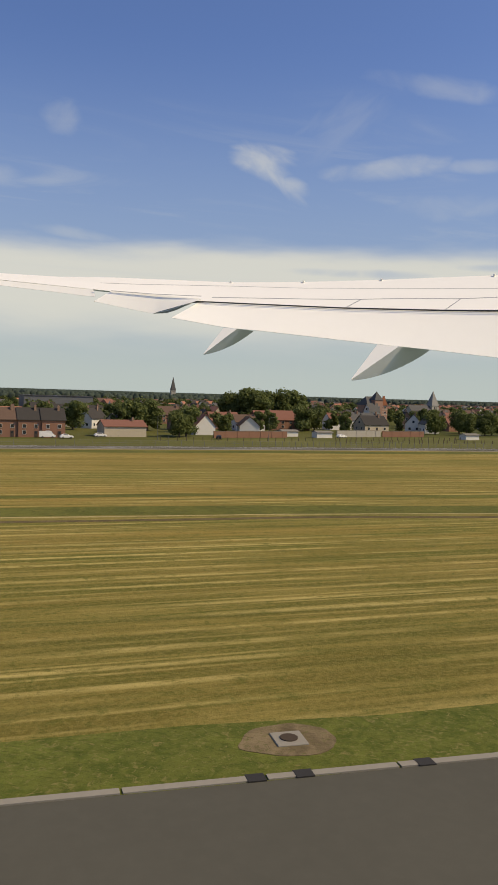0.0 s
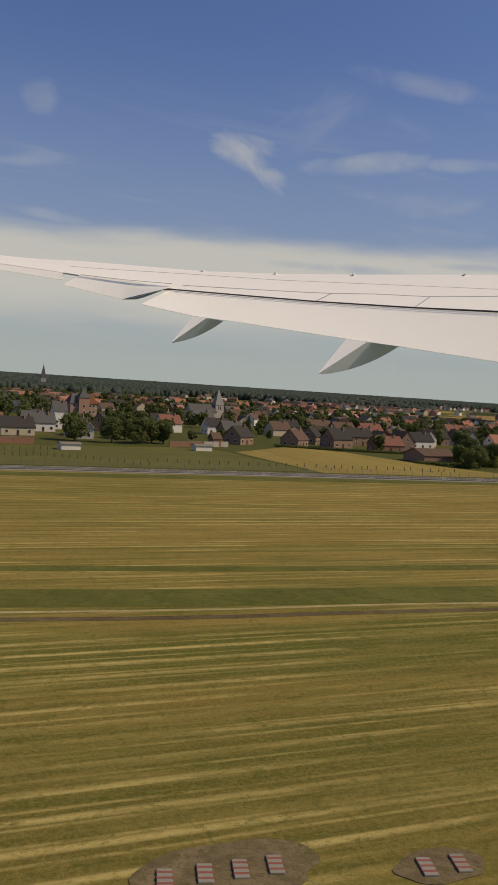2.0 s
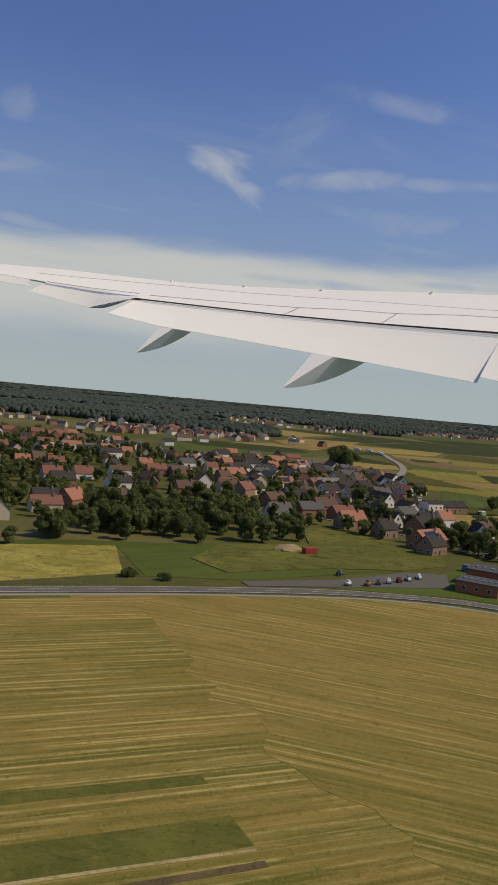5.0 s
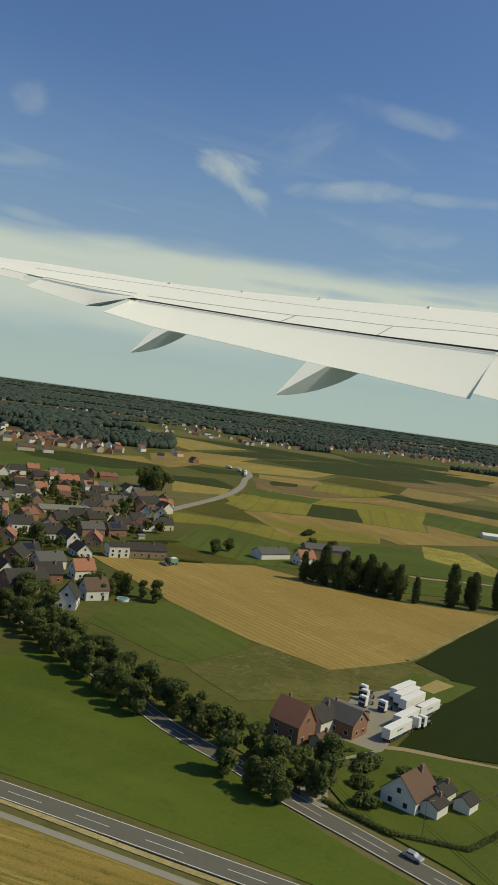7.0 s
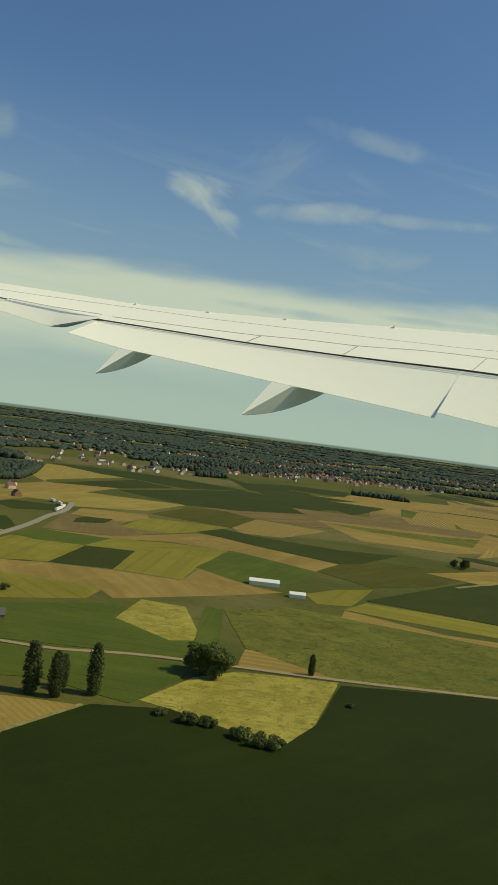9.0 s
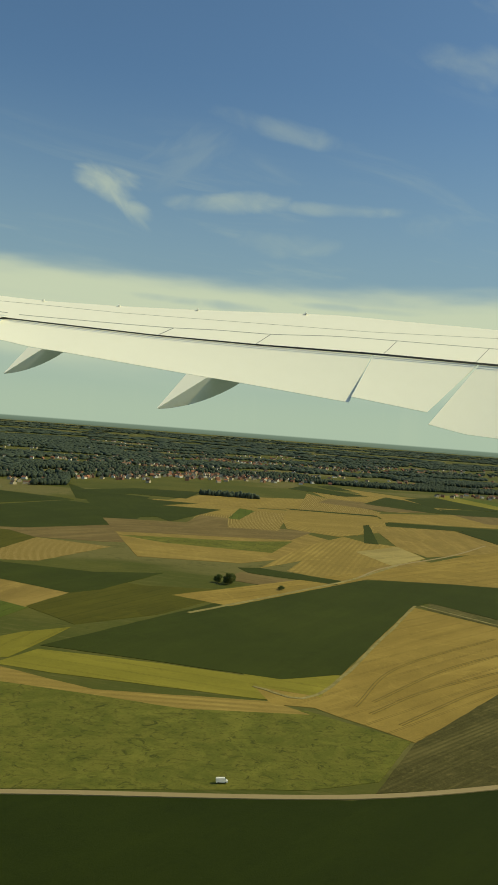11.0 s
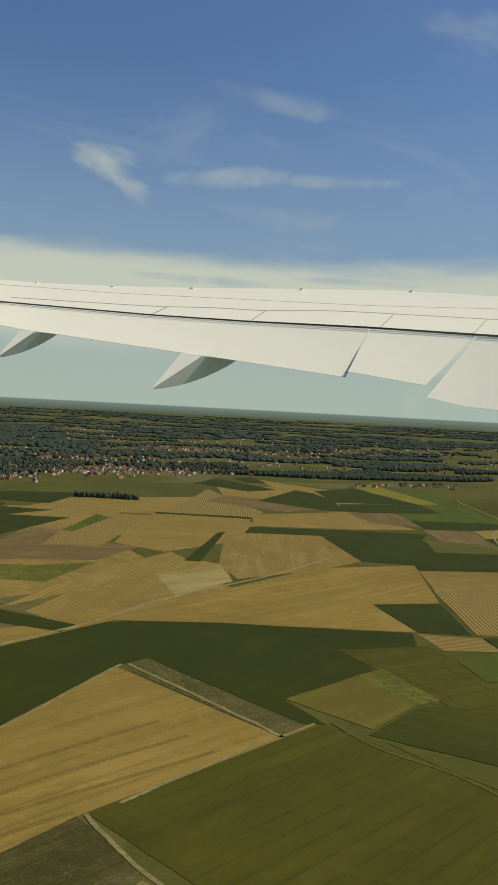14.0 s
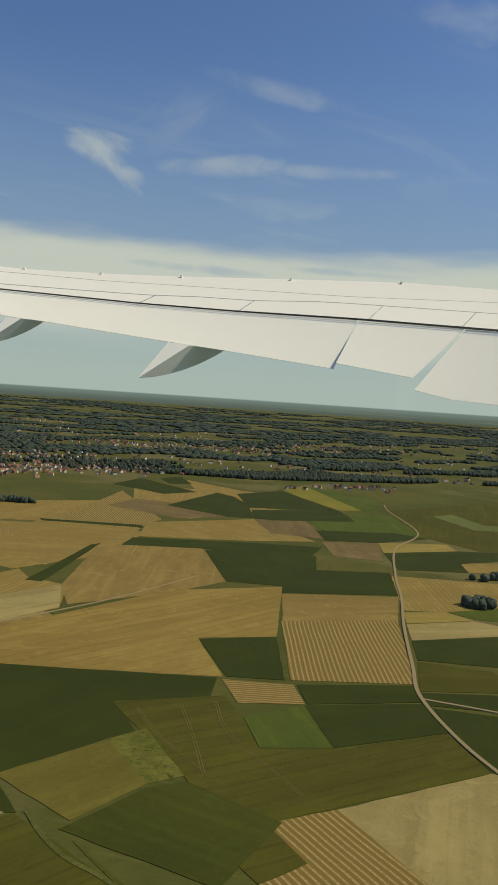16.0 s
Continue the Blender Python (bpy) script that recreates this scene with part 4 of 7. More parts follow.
box(WIN, -0.62, 0.62, -0.09, 0.06, 0, 1.35, 0)
box(WIN, -0.52, 0.52, -0.11, -0.05, 0.1, 1.25, 1)
WIN = mesh_of(WIN, "window", FRAME, GLASS)
DOOR = bmesh.new()
box(DOOR, -0.55, 0.55, -0.08, 0.06, 0, 2.1, 0)
box(DOOR, -0.3, 0.3, -0.10, -0.06, 1.2, 1.9, 1)
DOOR = mesh_of(DOOR, "door", DOORW, GLASS)
HOUSE_MESH = {}


def house_mesh(w, l, h, rise, wall, roof):
    """Walls with gables at the ends of the long x side, and a tiled saddle roof with eaves."""
    key = (w, l, h, rise, wall, roof)
    if key not in HOUSE_MESH:
        b = bmesh.new()
        x, y = l / 2, w / 2
        lo = [b.verts.new(p) for p in ((-x, -y, -.3), (x, -y, -.3), (x, y, -.3), (-x, y, -.3))]
        hi = [b.verts.new(p) for p in ((-x, -y, h), (x, -y, h), (x, y, h), (-x, y, h))]
        ra, rb = b.verts.new((-x, 0, h + rise)), b.verts.new((x, 0, h + rise))
        for f in ((lo[0], lo[1], hi[1], hi[0]), (lo[2], lo[3], hi[3], hi[2]), (lo[1], lo[2], hi[2], rb, hi[1]), (lo[3], lo[0], hi[0], ra, hi[3])):
            b.faces.new(f)
        r = bmesh.new()
        o, t = 0.35, 0.22
        k = rise / y
        for s in (-1, 1):
            a = [(-x - o, 0, h + rise + .04), (x + o, 0, h + rise + .04), (x + o, s * (y + o), h - o * k + .04), (-x - o, s * (y + o), h - o * k + .04)]
            v0 = [r.verts.new(p) for p in a]
            v1 = [r.verts.new((p[0], p[1], p[2] + t)) for p in a]
            r.faces.new(v1 if s < 0 else v1[::-1])
            r.faces.new(v0[::-1] if s < 0 else v0)
            for i in range(4):
                r.faces.new((v0[i], v0[(i + 1) % 4], v1[(i + 1) % 4], v1[i]))
        bmesh.ops.recalc_face_normals(r, faces=r.faces)
        c = bmesh.new()
        box(c, l * .22, l * .22 + .7, -.35 - w * .1, .35 - w * .1, h + rise * .5, h + rise + .9)
        box(c, l * .22 + .1, l * .22 + .6, -.25 - w * .1, .25 - w * .1, h + rise + .9, h + rise + 1.15)
        HOUSE_MESH[key] = (mesh_of(b, "wall", WALLS[wall]), mesh_of(r, "roof", ROOFS[roof]), mesh_of(c, "chimney", BRICK_B))
    return HOUSE_MESH[key]


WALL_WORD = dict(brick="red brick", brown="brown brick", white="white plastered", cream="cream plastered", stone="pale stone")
ROOF_WORD = dict(pale="white sheet", orange="bright orange tiled", red="red tiled", brown="brown tiled", dark="dark tiled", slate="grey slate", tin="grey sheet")


def house(x, y, turn=0.0, w=8.5, l=11.0, h=4.6, rise=3.8, wall="brick", roof="dark", detail=2, solar=False, name="house", label="", category="house"):
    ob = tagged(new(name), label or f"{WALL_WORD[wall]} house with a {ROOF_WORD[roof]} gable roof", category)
    a, r, c = house_mesh(w, l, h, rise, wall, roof)
    part("wall", a, None, ob)
    part("roof", r, None, ob)
    if detail:
        part("chimney", c, None, ob)
    if detail > 1:
        n = max(2, int(l / 3.6))
        for s in (-1, 1):
            for k in range(n):
                px = (k + .5) / n * l - l / 2
                if s < 0 and k == n // 2:
                    d = part("door", DOOR, None, ob)
                    d.matrix_basis = pose(px, s * w / 2, 0.05)
                else:
                    d = part("window", WIN, None, ob)
                    d.matrix_basis = pose(px, s * w / 2, 1.0, 0, 0, 0 if s < 0 else 180)
                if h > 4.4:
                    d = part("window", WIN, None, ob)
                    d.matrix_basis = pose(px, s * w / 2, 3.0, 0, 0, 0 if s < 0 else 180)
            for k in (-1, 1):
                d = part("window", WIN, None, ob)
                d.matrix_basis = pose(s * l / 2, k * w * .22, 1.0, 0, 0, 90 * s)
            d = part("window", WIN, None, ob)
            d.matrix_basis = pose(s * l / 2, 0, h + .4, 0, 0, 90 * s)
    if solar:
        b = bmesh.new()
        k = rise / (w / 2)
        v = [(-l * .32, -w * .42), (l * .2, -w * .42), (l * .2, -w * .12), (-l * .32, -w * .12)]
        prism(b, v, 0, 0.1)
        for q in b.verts:
            q.co.z += h + rise - abs(q.co.y) * k + .30
        part("solar_panel", b, PANEL_S, ob, "black rooftop solar panels")
    ob.matrix_basis = pose(x, y, 0.0, 0, 0, turn)
    return ob

# ---- the village ----
rnd = random.Random(11)
TAKEN = [(340, 552, 12), (322, 550, 12), (222, 425, 12), (207, 397, 6), (343, 286, 12), (402, 288, 14), (418, 284, 14), (52, 288, 10), (20, 279, 14), (58, 575, 28), (694, 528, 18), (617, 287, 11), (611, 275, 7), (655, 300, 7), (262, 325, 5), (300, 1230, 16)]


def free(x, y, gap):
    return all((x - a) ** 2 + (y - b) ** 2 > (gap + g) ** 2 for a, b, g in TAKEN)


def near_line(x, y, line, gap):
    for (x0, y0), (x1, y1) in zip(line, line[1:]):
        dx, dy = x1 - x0, y1 - y0
        t = max(0, min(1, ((x - x0) * dx + (y - y0) * dy) / (dx * dx + dy * dy)))
        if math.hypot(x - x0 - t * dx, y - y0 - t * dy) < gap:
            return True
    return False


def home(x, y, turn, w, l, h, rise, wall, roof, solar=False):
    if not free(x, y, 5):
        return
    house(x, y, turn, w, l, h, rise, wall, roof, detail=2 if y < 620 else 1, solar=solar)
    TAKEN.append((x, y, max(w, l) / 2))


home(343, 434, 10, 8, 12, 4.6, 3.6, "white", "dark")
home(368, 446, 5, 9, 16, 4.6, 4, "brick", "brown")
home(383, 443, 5, 9, 14, 4.6, 3.5, "brick", "brown")
home(393, 427, 5, 9, 14, 4.8, 4, "brick", "red")
home(415, 467, 5, 8, 8, 5.5, 2.5, "white", "dark")
home(463, 557, 95, 9, 12, 5, 4.5, "cream", "slate")
home(480, 558, 5, 8, 10, 4.6, 3.5, "brick", "orange")
home(502, 556, 5, 8, 11, 4.6, 3.5, "brick", "red")
home(351, 367, 5, 10, 16, 4.6, 4, "brown", "dark")
home(348, 331, 0, 10, 14, 3.4, 3.8, "brick", "red")
home(366, 347, 90, 9, 12, 4.2, 5, "brown", "brown")
home(384, 360, 5, 9, 14, 4.2, 4, "white", "dark")
home(400, 378, 95, 8, 10, 4.6, 4, "white", "brown")
home(416, 392, 5, 9, 13, 4.4, 4, "brown", "dark")
home(434, 398, 90, 8, 10, 4.4, 4.5, "white", "brown")
home(421, 366, 60, 9, 11, 4.4, 5, "white", "orange")
home(438, 366, 5, 9, 11, 4.4, 4.2, "white", "orange")
home(447, 362, 0, 9, 12, 4.4, 4, "white", "dark")
home(467, 379, 5, 9, 12, 4.6, 3.8, "brown", "dark")
home(479, 377, 50, 9, 14, 4.4, 4.6, "brick", "orange")
home(503, 389, 5, 8, 10, 4.4, 4, "brown", "brown")
home(556, 438, 5, 9, 12, 4.4, 4, "brick", "brown")
home(571, 577, 5, 8, 10, 4.6, 3.8, "brick", "orange")
home(567, 535, 5, 8, 14, 5, 3.5, "brick", "red")
home(631, 623, 80, 8, 10, 4.6, 4, "white", "red")
home(370, 548, 5, 8, 11, 4.6, 4, "brick", "brown")
home(412, 551, 80, 8, 10, 4.6, 4, "cream", "dark")
home(478, 674, 5, 8, 11, 4.6, 4, "brick", "red")
home(612, 770, 5, 10, 14, 6, 1.5, "white", "slate")
home(677, 860, 5, 8, 11, 4.6, 3.5, "white", "dark")
home(675, 584, 10, 8, 11, 4.2, 4, "white", "dark")
home(590, 459, 5, 9, 12, 4.2, 4, "cream", "brown")
home(607, 455, 20, 8, 11, 4.2, 3.5, "white", "dark")
home(394, 835, 5, 9, 12, 4.6, 4, "cream", "orange")
home(412, 807, 5, 9, 12, 4.6, 4, "brick", "orange")
home(443, 858, 5, 9, 14, 4.6, 4, "brick", "red")
home(470, 846, 5, 9, 12, 4.6, 4, "brick", "orange")
home(510, 886, 5, 9, 16, 4.6, 4, "brick", "red")
home(538, 883, 5, 9, 14, 4.6, 4, "brick", "red")
home(562, 885, 5, 9, 16, 4.6, 4, "brick", "red")
home(643, 368, 70, 11, 15, 5, 4.5, "brick", "dark")
home(641, 323, 20, 12, 18, 4.5, 4.5, "brick", "dark")
home(658, 366, 20, 10, 14, 4, 3.5, "white", "slate")
home(656, 450, 15, 10, 13, 5.5, 4, "white", "dark")
home(669, 438, 10, 10, 16, 3.5, 4.5, "white", "dark")
home(685, 481, 20, 9, 12, 4, 4.5, "brick", "dark")
home(700, 502, 5, 9, 13, 4, 4, "white", "dark")
home(726, 533, 30, 9, 13, 5, 5, "cream", "brown")
home(708, 493, 15, 9, 12, 4, 4, "brown", "dark")
home(722, 483, 20, 9, 12, 4, 4, "brown", "dark")
home(737, 500, 20, 9, 12, 4, 4, "brick", "dark")
home(767, 579, 20, 10, 18, 4.5, 4.5, "brick", "dark")
home(761, 525, 70, 8, 11, 5, 4.5, "white", "brown")
home(753, 490, 20, 8, 10, 4, 4, "cream", "dark")
home(699, 399, 5, 9, 11, 6, 1.5, "white", "dark")
home(714, 403, 5, 10, 24, 4, 3, "brown", "dark")
home(744, 581, 10, 9, 16, 4, 3.5, "white", "slate")
home(726, 681, 10, 9, 18, 4.5, 4, "brick", "orange")
home(705, 741, 10, 8, 11, 5, 4, "brick", "orange")
home(705, 695, 10, 9, 14, 4, 4, "brown", "dark")
home(724, 727, 10, 9, 13, 4.5, 4, "cream", "slate")
home(761, 752, 70, 8, 11, 4.5, 4.5, "brick", "brown")
home(777, 751, 10, 8, 18, 3, 3, "brick", "red")
home(678, 588, 10, 9, 20, 3.5, 2.5, "brown", "slate")
home(680, 630, 10, 8, 11, 4.5, 4, "white", "dark")
home(729, 963, 5, 8, 20, 5, 3.5, "cream", "brown")
home(755, 963, 5, 8, 12, 4.6, 3.5, "white", "brown")
home(741, 1193, 5, 8, 14, 4.6, 4, "cream", "brown")
home(781, 1198, 5, 8, 12, 4.6, 4, "brick", "brown")
home(794, 1087, 5, 8, 12, 4.6, 4, "brick", "dark")
home(841, 1272, 5, 8, 12, 4.6, 4, "white", "dark")
home(849, 1146, 40, 8, 11, 4.6, 4, "white", "brown")
home(183, 351, 10, 9, 14, 3.5, 4, "cream", "dark")
home(197, 379, 5, 8, 11, 4, 4, "white", "slate")
home(211, 345, 80, 7, 9, 4.4, 3.5, "white", "slate")
home(227, 396, 70, 8, 10, 4.4, 4.5, "brown", "dark")
home(266, 426, 5, 9, 14, 4.6, 4, "brown", "dark")
home(280, 345, 40, 9, 12, 3.6, 4.5, "brown", "dark")
home(290, 407, 5, 9, 13, 4.4, 4, "white", "dark")
home(306, 341, 40, 9, 11, 3.6, 4.5, "brown", "brown")
home(325, 364, 50, 8, 11, 4, 4.5, "brown", "dark")
home(329, 344, 20, 9, 13, 4.4, 4.5, "brown", "dark")
home(351, 358, 10, 10, 15, 4, 4.5, "brick", "brown")
home(124, 486, 80, 8, 11, 4.4, 4, "white", "dark")
home(150, 522, 60, 8, 11, 4.4, 4.5, "cream", "slate")
home(110, 356, 5, 9, 14, 3.6, 4, "brick", "red")
home(119, 348, 5, 9, 14, 3.8, 3, "white", "brown")
home(134, 367, 5, 9, 11, 4.4, 4, "brick", "red")
home(142, 358, 5, 10, 20, 4.8, 4, "brick", "red")
home(161, 380, 20, 9, 14, 4, 3.5, "white", "slate")
home(173, 406, 70, 8, 10, 4.5, 4.5, "brick", "orange")
home(195, 397, 5, 9, 11, 4, 4, "white", "slate")
home(210, 358, 60, 8, 12, 4, 4.5, "white", "dark")
home(122, 558, 10, 9, 14, 3.6, 4.5, "white", "slate")
home(99, 474, 10, 10, 14, 3, 3, "brick", "brown")
home(99, 412, 5, 9, 13, 4.6, 4, "brick", "brown")
home(120, 459, 60, 9, 12, 4.6, 4, "brown", "brown")
home(36, 421, 5, 9, 12, 5, 4, "brick", "dark")
home(44, 404, 5, 9, 16, 4.6, 4, "brown", "dark")
home(47, 363, 5, 9, 14, 4.2, 4, "white", "dark")
home(50, 349, 50, 8, 12, 4.2, 4, "white", "dark")
home(13, 308, 5, 9, 12, 5, 4, "brick", "orange")
home(121, 765, 5, 9, 12, 4.6, 4, "cream", "brown")
home(144, 786, 5, 9, 22, 4, 1, "white", "brown")

VILLAGE = [(-60, 300), (60, 300), (150, 318), (250, 345), (340, 320), (400, 335), (450, 330), (545, 400), (575, 300), (640, 330), (670, 420), (750, 470), (760, 560), (690, 640), (640, 720), (600, 900), (450, 1000), (250, 1000), (60, 800), (-80, 600)]
DARKWOOD = [(448, 298), (500, 292), (560, 292), (575, 330), (545, 385), (480, 360)]
roofs = ["dark", "dark", "brown", "red", "red", "orange", "slate"]
walls = ["brick", "brick", "white", "brown", "cream", "white"]
JOINED_HOMES = []
count = 0
while count < 230:
    x, y = rnd.uniform(-60, 760), rnd.uniform(300, 1000)
    if not inside(x, y, VILLAGE) or inside(x, y, DARKWOOD) or not free(x, y, 7.6) or any(inside(x, y, f) for f in FIELD_POLYS):
        TAKEN.append((0, -999, 0)) if len(TAKEN) > 9000 else None
        continue
    count += 1
    form = (rnd.choice((8, 12, 80, 95, 45)) + rnd.uniform(-6, 6), rnd.choice((8, 9)), rnd.choice((10, 12, 14)), rnd.choice((3.6, 4.6)), rnd.choice((3.5, 4.2)), rnd.choice(walls), rnd.choice(roofs))
    if y > 520:
        JOINED_HOMES.append((x, y, *form))
    else:
        house(x, y, *form, detail=1)
    TAKEN.append((x, y, 7))

# denser homes and sheds at the village's end
GARDENS = [(598, 300), (640, 300), (668, 310), (690, 420), (750, 470), (800, 640), (700, 740), (610, 640)]
end = random.Random(23)
for k in range(900):
    x, y = end.uniform(590, 800), end.uniform(300, 740)
    if not inside(x, y, GARDENS) or not free(x, y, 7.2) or near_line(x, y, TREEROAD, 9) or any(inside(x, y, f) for f in FIELD_POLYS[:12]):
        continue
    if k < 380:
        house(x, y, end.choice((12, 16, 22, 72, 100)) + end.uniform(-5, 5), end.choice((8, 9)), end.choice((10, 12, 15)), end.choice((3.4, 4.4)), end.choice((3.6, 4.2)), end.choice(("white", "white", "brick", "cream", "brown")), end.choice(("dark", "dark", "slate", "brown", "orange")), detail=2 if y < 480 else 1, solar=end.random() < .12)
        TAKEN.append((x, y, 6.5))
    elif end.random() < .3:
        house(x, y, end.choice((15, 75)), 3.2, end.choice((4.5, 6)), 2.2, .6, end.choice(("white", "cream", "brown")), end.choice(("tin", "slate", "tin")), 0, name="shed", label="small garden shed with a low sheet roof", category="shed")
        TAKEN.append((x, y, 3))

JOIN_V, JOIN_F = [], []


def joined_tree(x, y, s, r):
    """A loose crown of leaf sprays, joined to the other garden trees."""
    blobs = [(r.uniform(-1.6, 1.6) * s, r.uniform(-1.6, 1.6) * s, r.uniform(2.4, 7.2) * s, r.uniform(1.3, 2.1) * s) for _ in range(8)]
    for k in range(190):
        bx, by, bz, br = blobs[k % 8]
        d = Vector((r.gauss(0, 1), r.gauss(0, 1), r.gauss(0, 1))).normalized()
        p = Vector((x + bx, y + by, bz)) + d * br * r.uniform(.6, 1.05)
        q = (d + Vector((r.gauss(0, .5), r.gauss(0, .5), r.gauss(0, .5) + .35))).to_track_quat("Z", "Y")
        n = len(JOIN_V)
        for i in range(4):
            a = i * 1.57 + r.uniform(-.3, .3)
            JOIN_V.append(p + q @ Vector((math.cos(a) * .75 * s, math.sin(a) * .75 * s, r.uniform(-.15, .15))))
        JOIN_F.append((n, n + 1, n + 2, n + 3))


lone = 0
for k in range(3600):
    x, y = rnd.uniform(-100, 780), rnd.uniform(285, 1080)
    if not inside(x, y, VILLAGE) or not free(x, y, 2.2) or near_line(x, y, TREEROAD, 6) or any(inside(x, y, f) for f in FIELD_POLYS[:20]):
        continue
    if y < 420 and x < 440 and rnd.random() < 0.62:
        continue
    if y < 460 and lone < 150:
        tree(rnd.choice(("round", "round", "wide", "wide", "conifer", "bush")), x, y, rnd.uniform(0.7, 1.3), k, "village trees")
        lone += 1
    else:
        joined_tree(x, y, rnd.uniform(.6, 1.2), rnd)
    TAKEN.append((x, y, 1.6))
for k in range(520):
    x, y = rnd.uniform(590, 800), rnd.uniform(295, 740)
    if inside(x, y, GARDENS) and free(x, y, 2.0) and not near_line(x, y, TREEROAD, 6) and not any(inside(x, y, f) for f in FIELD_POLYS[6:9]):
        joined_tree(x, y, rnd.uniform(.35, .95), rnd)
        TAKEN.append((x, y, 1.2))
me = bpy.data.meshes.new("garden_trees")
me.from_pydata(JOIN_V, [], JOIN_F)
me.materials.append(LEAF)
tagged(new("garden_trees", me), "many dark green garden trees among the village houses", "trees", kind="stuff")

# trees along the country road
for k in range(52):
    t = k / 51
    line = smooth_line(TREEROAD[2:10], 2.0)
    p, q = Vector(line[int(t * (len(line) - 2))]), Vector(line[int(t * (len(line) - 2)) + 1])
    n = Vector((-(q - p).y, (q - p).x)).normalized()
    s = (5.4 if k % 2 else -5.4) + rnd.uniform(-.6, .6)
    if k % 2 == 0 and 0.55 < t < 0.72:
        continue
    if t > 0.86:
        continue
    tree("round" if k % 3 else "wide", p.x + n.x * s, p.y + n.y * s, rnd.uniform(0.8, 1.2), k, "row of trees along the country road")
# wood at the village edge
for k in range(150):
    x, y = rnd.uniform(440, 585), rnd.uniform(288, 390)
    if inside(x, y, DARKWOOD) and free(x, y, 2.0):
        tree("wide" if k % 2 else "round", x, y, rnd.uniform(0.9, 1.35), k, "small dark wood", "tall dark tree in a dense small wood")
        TAKEN.append((x, y, 2.0))
for x, y, s in ((345, 262, .9), (352, 266, 1.0), (360, 270, 1.1), (372, 262, .9), (366, 276, 1.0), (380, 272, .8), (349, 275, 1.0), (236, 330, 1.2), (228, 345, 1.3), (60, 315, 1.4), (70, 330, 1.5), (85, 320, 1.3), (440, 286, .7), (72, 284, 1.1), (76, 290, 1.2), (97, 310, 1.0), (140, 412, 2.1), (147, 416, 2.2), (154, 420, 2.1), (162, 418, 2.0), (170, 424, 2.2), (134, 420, 1.9), (178, 430, 1.9), (204, 328, 1.3), (218, 324, 1.2), (228, 324, 1.2), (241, 330, 1.2), (370, 298, 1.1), (365, 280, 1.0), (40, 330, 1.3), (145, 345, 1.4), (153, 350, 1.3)):
    tree("wide", x, y, s, int(x), "", "dark dense tree standing before the village")
for x, y, s in ((799, 356, 1.15), (806, 348, 1.1), (812, 346, 1.0), (818, 342, 1.1), (822, 336, .95), (827, 329, 1.0), (834, 323, .75), (854, 320, 1.2), (863, 314, 1.05), (880, 316, 1.22), (790, 362, .85), (869, 326, .8)):
    tree("poplar", x, y, s, int(x), "row of poplars")
for x, y, s in ((803, 352, 1.5), (810, 351, 1.7), (824, 345, 1.8), (830, 335, 1.6), (815, 350, 1.5), (820, 352, 1.6), (828, 340, 1.4), (796, 362, 1.3), (938, 340, 1.7), (945, 335, 2.0), (941, 344, 1.6), (800, 700, 2.2), (808, 706, 2.4), (815, 698, 2.1), (806, 690, 2.0), (762, 420, 1.0), (775, 430, 0.9), (850, 440, 1.0), (842, 452, .9), (1386, 679, 1.3), (1394, 686, 1.1), (1380, 690, 1.0), (670, 318, 1.2), (682, 322, 1.1), (648, 305, 1.0), (640, 312, 1.1), (694, 158, 1.0), (688, 150, .9)):
    tree("wide", x, y, s, int(x), "", "full dark green tree standing alone among fields")
tree("poplar", 999, 336, 0.62, 1, "", "upright oval tree beside the dirt track")
for x, y, s in ((902, 291, 1.3), (911, 281, 2.0), (917, 277, 1.6), (926, 264, 2.0), (931, 258, 1.9), (936, 252, 1.8), (929, 255, 1.6), (995, 292, .9), (1428, 645, 1.6), (706, 158, 1.5), (712, 150, 1.2), (717, 146, 1.0), (480, 230, 1.0), (470, 236, 1.2), (865, 505, 1.6), (872, 510, 1.5)):
    tree("bush", x, y, s, int(x))


# ---- far woods and villages ----
EDGE = [(-2500, 1150), (300, 1120), (740, 1300), (900, 1200), (1000, 1255), (1090, 1500), (1330, 1680), (1560, 1740), (1640, 1950), (1850, 2080), (2100, 2230), (2520, 2080), (2700, 1960), (3070, 1900), (3420, 1830), (3800, 1750), (4300, 1300), (6500, 900)]


def edge_at(x):
    for (x0, y0), (x1, y1) in zip(EDGE, EDGE[1:]):
        if x0 <= x <= x1:
            return y0 + (y1 - y0) * (x - x0) / (x1 - x0)
    return 9e9


def clearing(x, y):
    return noise.noise(Vector((x / 520, y / 300, 2.0))) + 0.5 * noise.noise(Vector((x / 160, y / 110, 7.0)))


def crown_blob(r):
    b = bmesh.new()
    bmesh.ops.create_icosphere(b, subdivisions=1 if r < 2 else 2, radius=1.0)
    v = np.array([q.co[:] for q in b.verts])
    f = np.array([[q.index for q in p.verts] for p in b.faces])
    b.free()
    return v, f


